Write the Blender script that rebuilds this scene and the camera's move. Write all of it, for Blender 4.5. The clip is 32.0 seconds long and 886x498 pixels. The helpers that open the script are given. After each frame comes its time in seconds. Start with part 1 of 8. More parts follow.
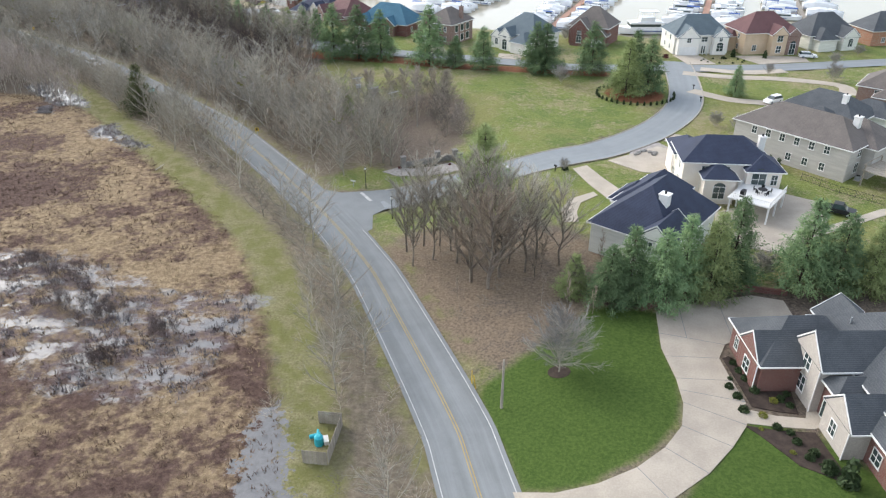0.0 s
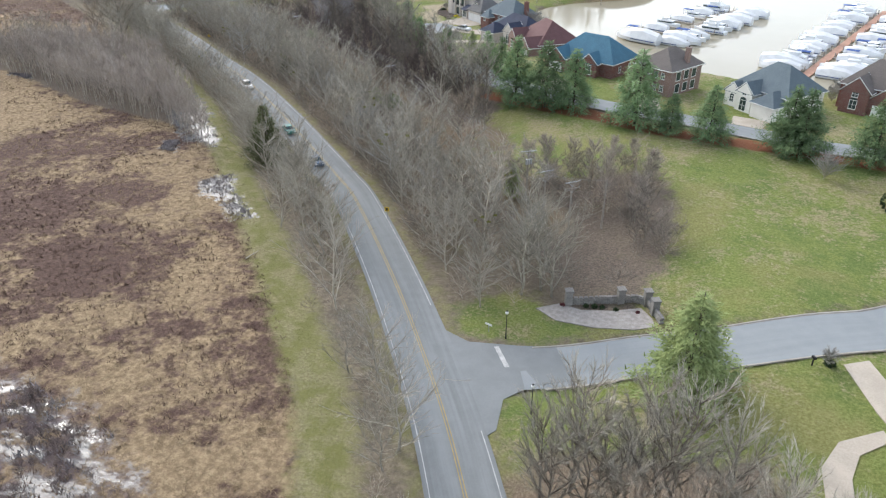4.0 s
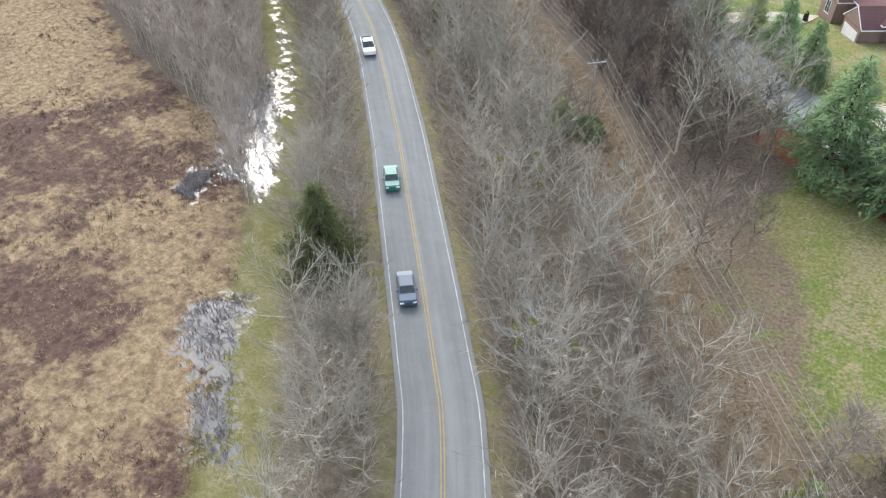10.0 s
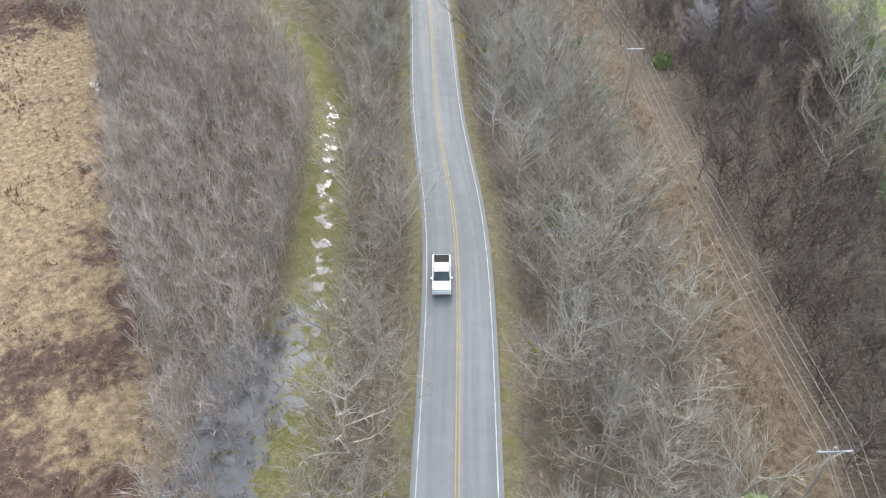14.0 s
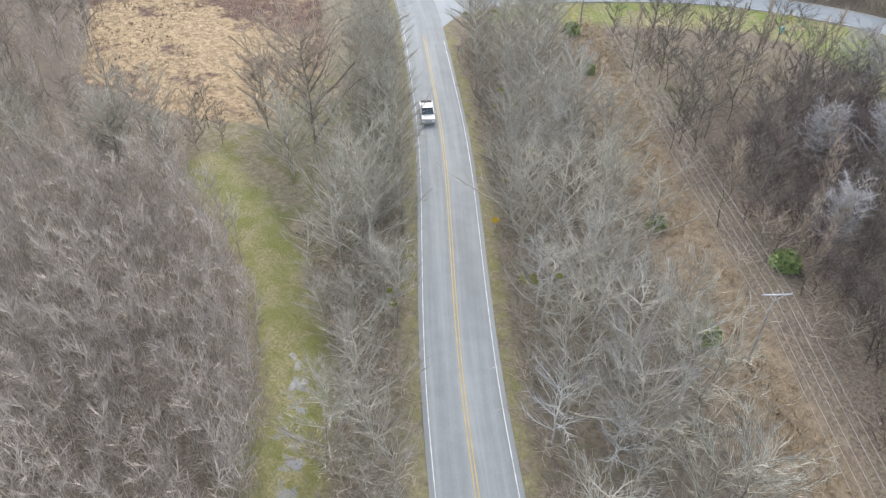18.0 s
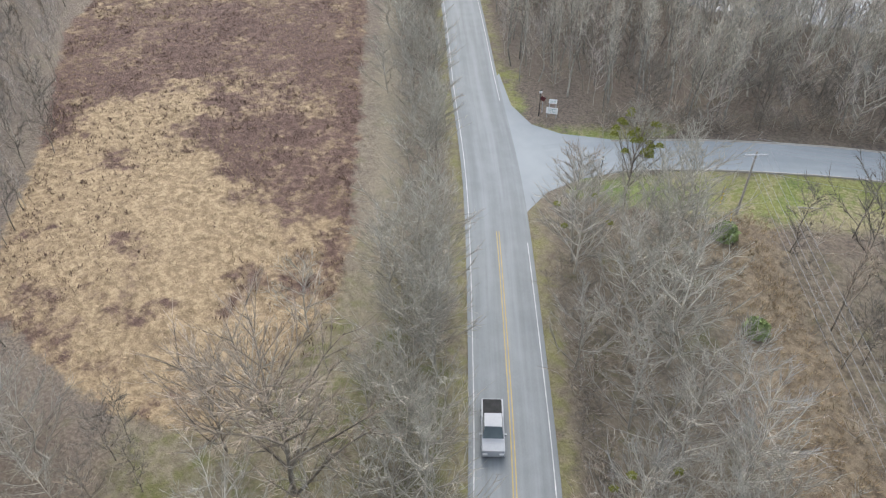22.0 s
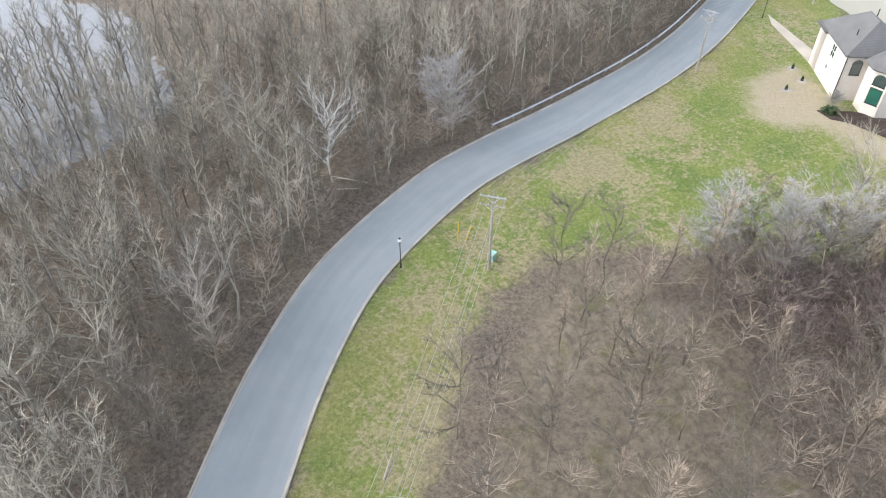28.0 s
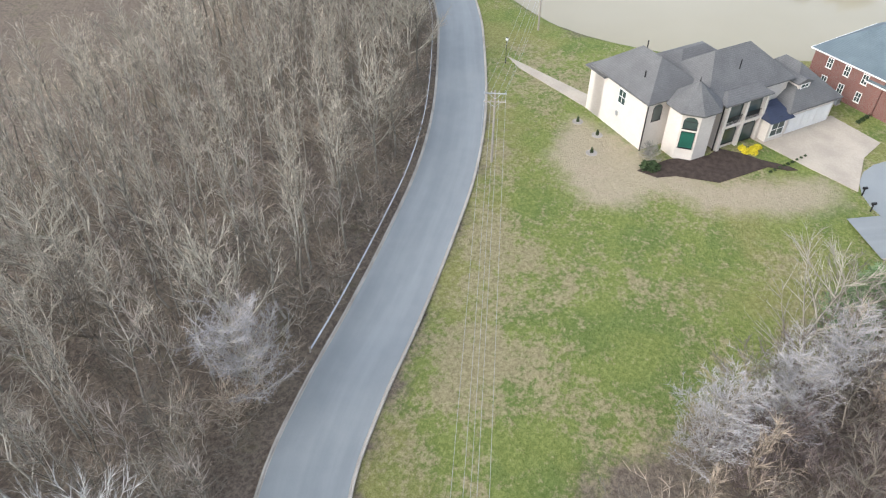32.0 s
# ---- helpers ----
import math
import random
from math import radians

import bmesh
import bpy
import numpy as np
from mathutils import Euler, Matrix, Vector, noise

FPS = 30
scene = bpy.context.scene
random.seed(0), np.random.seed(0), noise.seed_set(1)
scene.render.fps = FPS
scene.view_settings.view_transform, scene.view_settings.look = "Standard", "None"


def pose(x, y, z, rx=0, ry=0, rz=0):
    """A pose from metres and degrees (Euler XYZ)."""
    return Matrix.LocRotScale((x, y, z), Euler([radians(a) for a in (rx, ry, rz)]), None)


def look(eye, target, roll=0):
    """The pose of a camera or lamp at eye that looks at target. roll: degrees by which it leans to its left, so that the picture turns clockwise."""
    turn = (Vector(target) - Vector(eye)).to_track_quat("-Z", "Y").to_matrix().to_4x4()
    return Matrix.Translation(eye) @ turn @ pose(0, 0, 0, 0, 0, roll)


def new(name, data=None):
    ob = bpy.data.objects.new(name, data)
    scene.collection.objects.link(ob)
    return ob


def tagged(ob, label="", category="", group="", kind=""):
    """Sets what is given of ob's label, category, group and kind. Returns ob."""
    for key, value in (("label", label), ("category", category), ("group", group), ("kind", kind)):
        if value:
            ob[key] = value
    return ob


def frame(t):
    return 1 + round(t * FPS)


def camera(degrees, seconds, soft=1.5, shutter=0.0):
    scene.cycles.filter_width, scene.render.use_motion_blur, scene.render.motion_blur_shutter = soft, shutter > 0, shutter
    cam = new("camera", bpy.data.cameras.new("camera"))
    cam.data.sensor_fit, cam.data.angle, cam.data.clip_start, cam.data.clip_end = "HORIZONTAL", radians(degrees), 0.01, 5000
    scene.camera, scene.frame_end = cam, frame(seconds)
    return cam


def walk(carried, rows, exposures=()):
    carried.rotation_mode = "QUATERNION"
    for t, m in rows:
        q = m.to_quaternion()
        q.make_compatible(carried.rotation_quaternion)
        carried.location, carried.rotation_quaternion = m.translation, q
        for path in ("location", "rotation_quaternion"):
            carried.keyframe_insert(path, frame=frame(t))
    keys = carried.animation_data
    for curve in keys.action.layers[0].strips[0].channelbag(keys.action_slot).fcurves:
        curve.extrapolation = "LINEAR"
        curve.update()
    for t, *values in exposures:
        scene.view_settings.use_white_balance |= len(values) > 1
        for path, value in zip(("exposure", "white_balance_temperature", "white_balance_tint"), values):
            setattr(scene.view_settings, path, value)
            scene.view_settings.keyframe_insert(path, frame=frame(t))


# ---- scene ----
# ---- camera ----
cam = camera(63.63, 32.0, 1.2)
PATH = [
    (0, (-1.507, 0.534, 54.050), (-1.488, 2.283, 53.081), 0.11),
    (0.5, (-1.128, 6.487, 54.004), (-1.174, 8.235, 53.035), 0.01),
    (1, (-0.727, 12.509, 53.949), (-0.811, 14.256, 52.979), -0.04),
    (1.5, (-0.427, 18.548, 53.884), (-0.540, 20.293, 52.913), -0.02),
    (2, (-0.256, 24.662, 53.817), (-0.433, 26.401, 52.845), -0.04),
    (2.5, (-0.233, 30.752, 53.757), (-0.480, 32.482, 52.784), 0.01),
    (3, (-0.395, 36.902, 53.708), (-0.730, 38.616, 52.734), -0.01),
    (3.5, (-0.779, 43.053, 53.687), (-1.187, 44.750, 52.711), -0.08),
    (4, (-1.468, 49.243, 53.675), (-1.959, 50.918, 52.697), -0.10),
    (4.5, (-2.266, 55.505, 53.652), (-2.845, 57.151, 52.674), -0.16),
    (6.5, (-9.145, 84.101, 53.065), (-9.895, 85.672, 52.081), -0.10),
    (7, (-11.551, 90.315, 53.015), (-12.310, 91.881, 52.030), -0.01),
    (7.5, (-14.030, 96.456, 52.932), (-14.829, 98.001, 51.946), 0.01),
    (8, (-16.530, 102.450, 52.792), (-17.395, 103.962, 51.809), 0.07),
    (8.5, (-19.240, 108.516, 52.616), (-20.174, 109.988, 51.636), 0.02),
    (9, (-22.049, 114.422, 52.405), (-23.023, 115.870, 51.428), -0.08),
    (9.5, (-25.106, 119.883, 52.178), (-26.041, 121.256, 51.064), 0.11),
    (10, (-28.379, 125.655, 52.088), (-29.240, 126.896, 50.776), -0.21),
    (10.5, (-31.656, 131.275, 52.113), (-32.546, 132.498, 50.804), -0.22),
    (11, (-35.017, 136.841, 52.216), (-35.950, 138.034, 50.910), -0.15),
    (11.5, (-38.807, 142.321, 52.361), (-39.774, 143.488, 51.056), 0.05),
    (12, (-42.982, 147.645, 52.513), (-43.978, 148.789, 51.210), 0.08),
    (12.5, (-47.381, 153.074, 52.644), (-48.395, 154.199, 51.339), 0.05),
    (13, (-51.851, 158.574, 52.784), (-52.875, 159.689, 51.477), 0.16),
    (13.5, (-56.457, 164.104, 52.953), (-57.503, 165.194, 51.642), 0.12),
    (14, (-61.116, 169.583, 53.127), (-62.185, 170.646, 51.813), -0.04),
    (16.5, (-82.442, 187.662, 52.139), (-83.517, 188.742, 50.844), -0.12),
    (17, (-87.376, 192.104, 52.229), (-88.449, 193.187, 50.934), 0.19),
    (17.5, (-92.269, 196.695, 52.354), (-93.342, 197.779, 51.061), 0.38),
    (18, (-97.151, 201.682, 52.497), (-98.228, 202.755, 51.197), 0.24),
    (18.5, (-101.910, 206.347, 52.525), (-103.001, 207.409, 51.228), 0.25),
    (19, (-106.788, 210.995, 52.515), (-107.918, 212.019, 51.220), 0.35),
    (19.5, (-111.861, 216.014, 52.492), (-113.029, 216.992, 51.195), 0.43),
    (20, (-117.251, 221.142, 52.483), (-118.439, 222.089, 51.182), 0.18),
    (20.5, (-122.592, 226.101, 52.453), (-123.780, 227.041, 51.147), -0.03),
    (21, (-127.537, 230.551, 52.363), (-128.729, 231.490, 51.059), -0.06),
    (21.5, (-132.592, 234.728, 52.223), (-133.786, 235.667, 50.923), -0.11),
    (22, (-137.737, 238.820, 52.101), (-138.933, 239.761, 50.803), -0.10),
    (22.5, (-142.887, 242.934, 52.034), (-144.084, 243.874, 50.737), -0.10),
    (23, (-147.984, 247.112, 52.053), (-149.182, 248.048, 50.754), -0.09),
    (23.5, (-153.063, 251.302, 52.119), (-154.259, 252.236, 50.817), -0.15),
    (24, (-158.384, 255.790, 52.062), (-159.372, 256.928, 50.747), -0.47),
    (24.5, (-163.937, 260.336, 51.935), (-164.259, 261.787, 50.597), -0.52),
    (25, (-168.665, 264.826, 51.765), (-168.919, 266.285, 50.420), -0.23),
    (25.5, (-172.287, 269.330, 51.648), (-172.313, 270.801, 50.293), 0.29),
    (26, (-175.573, 273.766, 51.640), (-174.912, 275.085, 50.290), 0.10),
    (26.5, (-178.545, 278.454, 51.666), (-177.849, 279.758, 50.318), 0.34),
    (28.5, (-180.794, 293.316, 50.656), (-179.846, 294.490, 49.343), 0.15),
    (29, (-179.218, 298.441, 50.613), (-178.235, 299.585, 49.300), 0.05),
    (29.5, (-177.312, 303.552, 50.587), (-176.233, 304.604, 49.272), 0.07),
    (30, (-174.934, 308.518, 50.570), (-173.788, 309.495, 49.254), 0.04),
    (30.5, (-172.028, 313.223, 50.585), (-170.820, 314.119, 49.266), 0.00),
    (31, (-168.703, 317.655, 50.628), (-167.424, 318.438, 49.305), -0.09),
    (31.5, (-164.945, 321.915, 50.687), (-163.606, 322.579, 49.358), -0.07),
    (32, (-160.997, 326.035, 50.745), (-159.608, 326.572, 49.410), 0.05),
]
walk(cam, [(t, look(e, a, r)) for t, e, a, r in PATH], [(0, 0.16), (5, 0.2), (9, 0.45), (13, 0.64), (17, 0.72), (20, 0.7), (23, 0.42), (24.5, 0.54), (26, 0.68), (30, 0.48), (32, 0.35)])

# ---- light ----
world = bpy.data.worlds.new("overcast_sky")
scene.world = world
world.use_nodes = True
wn, wl = world.node_tree.nodes, world.node_tree.links
sky = wn.new("ShaderNodeTexSky")
sky.sky_type, sky.sun_disc = "NISHITA", False
sky.sun_elevation, sky.sun_rotation = radians(34), radians(310)
sky.air_density, sky.dust_density = 1.0, 2.0
hsv = wn.new("ShaderNodeHueSaturation")
hsv.inputs["Saturation"].default_value = 0.5
wl.new(sky.outputs["Color"], hsv.inputs["Color"])
wl.new(hsv.outputs["Color"], wn["Background"].inputs["Color"])
wn["Background"].inputs["Strength"].default_value = 0.36
sun = new("sun", bpy.data.lights.new("sun", "SUN"))
sun.data.energy, sun.data.angle, sun.data.color = 0.62, radians(7), (1.0, 0.985, 0.96)
sun.matrix_world = look((0, 0, 0), (0.635, -0.533, -0.559))

# ---- materials ----


def material(name):
    m = bpy.data.materials.new(name)
    m.use_nodes = True
    return m, m.node_tree.nodes, m.node_tree.links, m.node_tree.nodes["Principled BSDF"]


def mixed(nodes, links, fac, a, b, mode="MIX"):
    n = nodes.new("ShaderNodeMix")
    n.data_type, n.blend_type = "RGBA", mode
    for socket, v in ((n.inputs[0], fac), (n.inputs[6], a), (n.inputs[7], b)):
        if hasattr(v, "is_linked"):
            links.new(v, socket)
        elif isinstance(v, (int, float)):
            socket.default_value = v
        else:
            socket.default_value = (*v, 1)
    return n.outputs[2]


def noise_tex(nodes, links, scale, detail=4, rough=0.55, vec=None, stretch=None):
    n = nodes.new("ShaderNodeTexNoise")
    n.inputs["Scale"].default_value, n.inputs["Detail"].default_value, n.inputs["Roughness"].default_value = scale, detail, rough
    if vec is None:
        vec = nodes.new("ShaderNodeTexCoord").outputs["Object"]
    if stretch:
        mp = nodes.new("ShaderNodeMapping")
        mp.inputs["Scale"].default_value = stretch
        links.new(vec, mp.inputs["Vector"])
        vec = mp.outputs["Vector"]
    links.new(vec, n.inputs["Vector"])
    return n.outputs["Fac"]


def ramp(nodes, links, fac, lo, hi):
    n = nodes.new("ShaderNodeMapRange")
    n.interpolation_type = "SMOOTHSTEP"
    n.inputs["From Min"].default_value, n.inputs["From Max"].default_value = lo, hi
    links.new(fac, n.inputs["Value"])
    return n.outputs["Result"]


def maths(nodes, links, op, a, b):
    n = nodes.new("ShaderNodeMath")
    n.operation = op
    for i, v in enumerate((a, b)):
        if hasattr(v, "is_linked"):
            links.new(v, n.inputs[i])
        else:
            n.inputs[i].default_value = v
    return n.outputs[0]


def bumped(nodes, links, bsdf, height, strength, distance):
    b = nodes.new("ShaderNodeBump")
    b.inputs["Strength"].default_value, b.inputs["Distance"].default_value = strength, distance
    links.new(height, b.inputs["Height"])
    links.new(b.outputs["Normal"], bsdf.inputs["Normal"])


def plain(name, a, b, scale=3.0, rough=0.7, metal=0.0, bump=0.15, dist=0.02, stretch=None, vary=0.0, island=0.0, spec=0.3):
    """A surface of two close colours with fine grain and large blotches; vary: spread of brightness from object to object."""
    m, n, l, s = material(name)
    fine = noise_tex(n, l, scale * 6, 5, 0.65, stretch=stretch)
    big = noise_tex(n, l, scale * 0.35, 3, 0.5, stretch=stretch)
    f = maths(n, l, "ADD", maths(n, l, "MULTIPLY", fine, 0.55), maths(n, l, "MULTIPLY", big, 0.6))
    col = mixed(n, l, ramp(n, l, f, 0.38, 0.78), a, b)
    if vary or island:
        src = n.new("ShaderNodeObjectInfo").outputs["Random"] if vary else n.new("ShaderNodeNewGeometry").outputs["Random Per Island"]
        k = n.new("ShaderNodeMapRange")
        w = vary or island
        k.inputs["To Min"].default_value, k.inputs["To Max"].default_value = 1 - w, 1 + w
        l.new(src, k.inputs["Value"])
        h = n.new("ShaderNodeHueSaturation")
        l.new(k.outputs["Result"], h.inputs["Value"])
        l.new(col, h.inputs["Color"])
        col = h.outputs["Color"]
    l.new(col, s.inputs["Base Color"])
    s.inputs["Roughness"].default_value, s.inputs["Metallic"].default_value = rough, metal
    s.inputs["Specular IOR Level"].default_value = spec
    if bump:
        bumped(n, l, s, fine, bump, dist)
    return m


def roof_material(name, a, b):
    m, n, l, s = material(name)
    fine = noise_tex(n, l, 9, 3, 0.7, stretch=(1, 1, 2.2))
    big = noise_tex(n, l, 0.5, 3)
    tc = n.new("ShaderNodeTexCoord")
    w = n.new("ShaderNodeTexWave")
    w.bands_direction = "Z"
    w.inputs["Scale"].default_value, w.inputs["Distortion"].default_value, w.inputs["Detail Scale"].default_value = 2.2, 0.6, 3
    l.new(tc.outputs["Object"], w.inputs["Vector"])
    f = maths(n, l, "ADD", maths(n, l, "MULTIPLY", fine, 0.8), maths(n, l, "MULTIPLY", big, 0.3))
    col = mixed(n, l, ramp(n, l, f, 0.38, 0.75), a, b)
    col = mixed(n, l, maths(n, l, "MULTIPLY", w.outputs["Fac"], 0.25), col, tuple(c * 0.6 for c in a))
    l.new(col, s.inputs["Base Color"])
    s.inputs["Roughness"].default_value = 0.85
    bumped(n, l, s, w.outputs["Fac"], 0.4, 0.03)
    return m


def brick_material(name, a, b, mortar):
    m, n, l, s = material(name)
    tc = n.new("ShaderNodeTexCoord")
    sep, comb = n.new("ShaderNodeSeparateXYZ"), n.new("ShaderNodeCombineXYZ")
    l.new(tc.outputs["Object"], sep.inputs[0])
    l.new(maths(n, l, "ADD", sep.outputs[0], sep.outputs[1]), comb.inputs[0])
    l.new(sep.outputs[2], comb.inputs[1])
    br = n.new("ShaderNodeTexBrick")
    br.inputs["Color1"].default_value, br.inputs["Color2"].default_value, br.inputs["Mortar"].default_value = (*a, 1), (*b, 1), (*mortar, 1)
    br.inputs["Scale"].default_value, br.inputs["Brick Width"].default_value, br.inputs["Row Height"].default_value = 1, 0.24, 0.085
    br.inputs["Mortar Size"].default_value = 0.012
    l.new(comb.outputs[0], br.inputs["Vector"])
    big = noise_tex(n, l, 0.8, 4)
    l.new(mixed(n, l, maths(n, l, "MULTIPLY", big, 0.5), br.outputs["Color"], tuple(c * 0.7 for c in a)), s.inputs["Base Color"])
    s.inputs["Roughness"].default_value = 0.85
    bumped(n, l, s, br.outputs["Fac"], -0.3, 0.01)
    return m


def road_material(name, a, b, width=1.1, wear=0.45):
    """Asphalt with fine grain, blotches and paler streaks worn along the lanes."""
    m, n, l, s = material(name)
    fine = noise_tex(n, l, 9, 5, 0.7)
    big = noise_tex(n, l, 0.5, 4, 0.6)
    across = n.new("ShaderNodeAttribute")
    across.attribute_name = "across"
    mp = n.new("ShaderNodeMapping")
    mp.inputs["Scale"].default_value = (0.035, 0.035, 0.035)
    l.new(n.new("ShaderNodeTexCoord").outputs["Object"], mp.inputs["Vector"])
    cmb = n.new("ShaderNodeCombineXYZ")
    l.new(maths(n, l, "MULTIPLY", across.outputs["Fac"], width), cmb.inputs[2])
    add = n.new("ShaderNodeVectorMath")
    l.new(mp.outputs["Vector"], add.inputs[0])
    l.new(cmb.outputs[0], add.inputs[1])
    streak = noise_tex(n, l, 1.0, 3, 0.6, add.outputs[0])
    col = mixed(n, l, ramp(n, l, maths(n, l, "ADD", maths(n, l, "MULTIPLY", fine, 0.6), maths(n, l, "MULTIPLY", big, 0.5)), 0.35, 0.75), a, b)
    col = mixed(n, l, maths(n, l, "MULTIPLY", ramp(n, l, streak, 0.42, 0.72), wear), col, tuple(c * 1.3 for c in b))
    col = mixed(n, l, maths(n, l, "MULTIPLY", ramp(n, l, streak, 0.5, 0.28), wear * 0.8), col, tuple(c * 0.8 for c in a))
    l.new(col, s.inputs["Base Color"])
    s.inputs["Roughness"].default_value, s.inputs["Specular IOR Level"].default_value = 0.8, 0.3
    bumped(n, l, s, fine, 0.2, 0.01)
    return m


M = {}
M["asphalt"] = road_material("asphalt", (0.165, 0.178, 0.182), (0.208, 0.222, 0.226))
M["asphalt_new"] = road_material("asphalt_pale", (0.222, 0.243, 0.252), (0.255, 0.276, 0.284), 0.55, 0.3)
M["concrete"] = plain("concrete", (0.365, 0.322, 0.266), (0.479, 0.425, 0.351), 0.9, 0.85, bump=0.1, vary=0.06)
M["kerb"] = plain("kerb_concrete", (0.3, 0.278, 0.24), (0.444, 0.414, 0.366), 1.5, 0.85)
M["white_line"] = plain("white_road_paint", (0.3, 0.3, 0.3), (0.6, 0.6, 0.58), 2.5, 0.7, bump=0.05)
M["yellow_line"] = plain("yellow_road_paint", (0.304, 0.235, 0.101), (0.423, 0.322, 0.129), 2.5, 0.7, bump=0.05)
M["bark_trunk"] = plain("furrowed_trunk_bark", (0.117, 0.098, 0.081), (0.312, 0.267, 0.221), 2.5, 0.9, stretch=(1, 1, 0.25), vary=0.2, spec=0.1)
M["bark_brown"] = plain("brown_bark", (0.113, 0.096, 0.079), (0.303, 0.267, 0.218), 2.0, 0.9, bump=0, stretch=(1, 1, 0.25), island=0.35, spec=0.1)
M["bark_forest"] = plain("olive_grey_bark", (0.134, 0.125, 0.105), (0.442, 0.415, 0.359), 1.0, 0.9, bump=0, stretch=(1, 1, 0.25), island=0.4, spec=0.1)
M["bark"] = plain("grey_bark", (0.272, 0.25, 0.208), (0.523, 0.481, 0.409), 2.5, 0.9, stretch=(1, 1, 0.25), vary=0.25, spec=0.1)
M["twig_forest"] = plain("forest_twigs", (0.226, 0.201, 0.164), (0.605, 0.542, 0.448), 0.08, 0.9, bump=0, island=0.4, spec=0.1)
M["twig_grove"] = plain("thicket_twigs", (0.254, 0.218, 0.191), (0.509, 0.449, 0.394), 0.06, 0.9, bump=0, island=0.35, spec=0.1)
M["bark_pale"] = plain("pale_bark", (0.374, 0.342, 0.286), (0.586, 0.542, 0.462), 1.5, 0.9, stretch=(1, 1, 0.3), vary=0.2, spec=0.1)
M["bark_white"] = plain("white_bark", (0.4, 0.39, 0.366), (0.66, 0.65, 0.62), 1.5, 0.9, stretch=(1, 1, 0.3), vary=0.1, spec=0.1)
M["bark_dark"] = plain("dark_bark", (0.05, 0.04, 0.033), (0.12, 0.095, 0.08), 2.5, 0.9, stretch=(1, 1, 0.25), vary=0.25, spec=0.1)
M["twig_grey"] = plain("grey_twigs", (0.255, 0.236, 0.197), (0.475, 0.441, 0.371), 0.8, 0.9, bump=0, vary=0.25, spec=0.1)
M["twig_tan"] = plain("tan_twigs", (0.242, 0.198, 0.152), (0.459, 0.378, 0.298), 0.06, 0.9, bump=0, island=0.3, spec=0.1)
M["twig_brown"] = plain("brown_twigs", (0.124, 0.11, 0.093), (0.275, 0.245, 0.204), 0.8, 0.9, bump=0, vary=0.25, spec=0.1)
M["twig_plum"] = plain("plum_brown_twigs", (0.1, 0.078, 0.074), (0.235, 0.193, 0.183), 0.06, 0.9, bump=0, island=0.35, spec=0.1)
M["twig_pale"] = plain("pale_twigs", (0.257, 0.249, 0.233), (0.389, 0.38, 0.358), 0.8, 0.9, bump=0, vary=0.2, spec=0.1)
M["wood_stuff"] = plain("woodland_wood", (0.266, 0.243, 0.201), (0.533, 0.491, 0.414), 0.12, 0.9, bump=0, island=0.3, spec=0.1)
M["twig_stuff"] = plain("woodland_twigs", (0.206, 0.194, 0.158), (0.469, 0.441, 0.367), 0.05, 0.9, bump=0, island=0.3, spec=0.1)
M["needles"] = plain("pine_needles", (0.096, 0.165, 0.08), (0.275, 0.372, 0.18), 0.25, 0.85, bump=0, vary=0.3, spec=0.05)
M["needles_light"] = plain("light_pine_needles", (0.155, 0.207, 0.08), (0.35, 0.402, 0.175), 0.25, 0.85, bump=0, vary=0.2, spec=0.05)
M["needles_dark"] = plain("cedar_needles", (0.055, 0.068, 0.03), (0.125, 0.135, 0.06), 0.25, 0.85, bump=0, vary=0.2, spec=0.05)
M["tussock"] = plain("dry_grass", (0.204, 0.148, 0.089), (0.389, 0.296, 0.186), 0.06, 0.95, bump=0, island=0.3, spec=0.1)
M["weed"] = plain("dead_red_weeds", (0.09, 0.057, 0.043), (0.168, 0.113, 0.084), 0.06, 0.95, bump=0, island=0.35, spec=0.1)
M["reed"] = plain("grey_reeds", (0.14, 0.122, 0.125), (0.36, 0.33, 0.32), 0.06, 0.95, bump=0, island=0.3, spec=0.1)
M["roof_navy"] = roof_material("navy_shingles", (0.017, 0.024, 0.049), (0.043, 0.057, 0.101))
M["roof_slate"] = roof_material("slate_grey_shingles", (0.05, 0.058, 0.066), (0.11, 0.12, 0.13))
M["roof_grey"] = roof_material("grey_shingles", (0.092, 0.092, 0.093), (0.172, 0.171, 0.17))
M["roof_brown"] = roof_material("brown_grey_shingles", (0.1, 0.088, 0.08), (0.19, 0.165, 0.15))
M["roof_teal"] = roof_material("teal_blue_shingles", (0.03, 0.105, 0.165), (0.06, 0.179, 0.253))
M["roof_steel"] = roof_material("blue_grey_shingles", (0.075, 0.105, 0.125), (0.14, 0.18, 0.2))
M["roof_maroon"] = roof_material("maroon_shingles", (0.1, 0.045, 0.046), (0.17, 0.085, 0.085))
M["brick"] = brick_material("red_brick", (0.15, 0.05, 0.04), (0.215, 0.085, 0.065), (0.24, 0.2, 0.18))
M["brick_orange"] = brick_material("orange_brick", (0.36, 0.15, 0.08), (0.42, 0.2, 0.12), (0.4, 0.34, 0.28))
M["brick_brown"] = brick_material("brown_brick", (0.2, 0.115, 0.09), (0.27, 0.17, 0.14), (0.34, 0.29, 0.26))
M["stone"] = brick_material("limestone", (0.64, 0.583, 0.527), (0.715, 0.668, 0.612), (0.6, 0.56, 0.51))
M["siding_grey"] = plain("beige_grey_siding", (0.378, 0.362, 0.331), (0.473, 0.452, 0.42), 1.2, 0.75, stretch=(1, 1, 6))
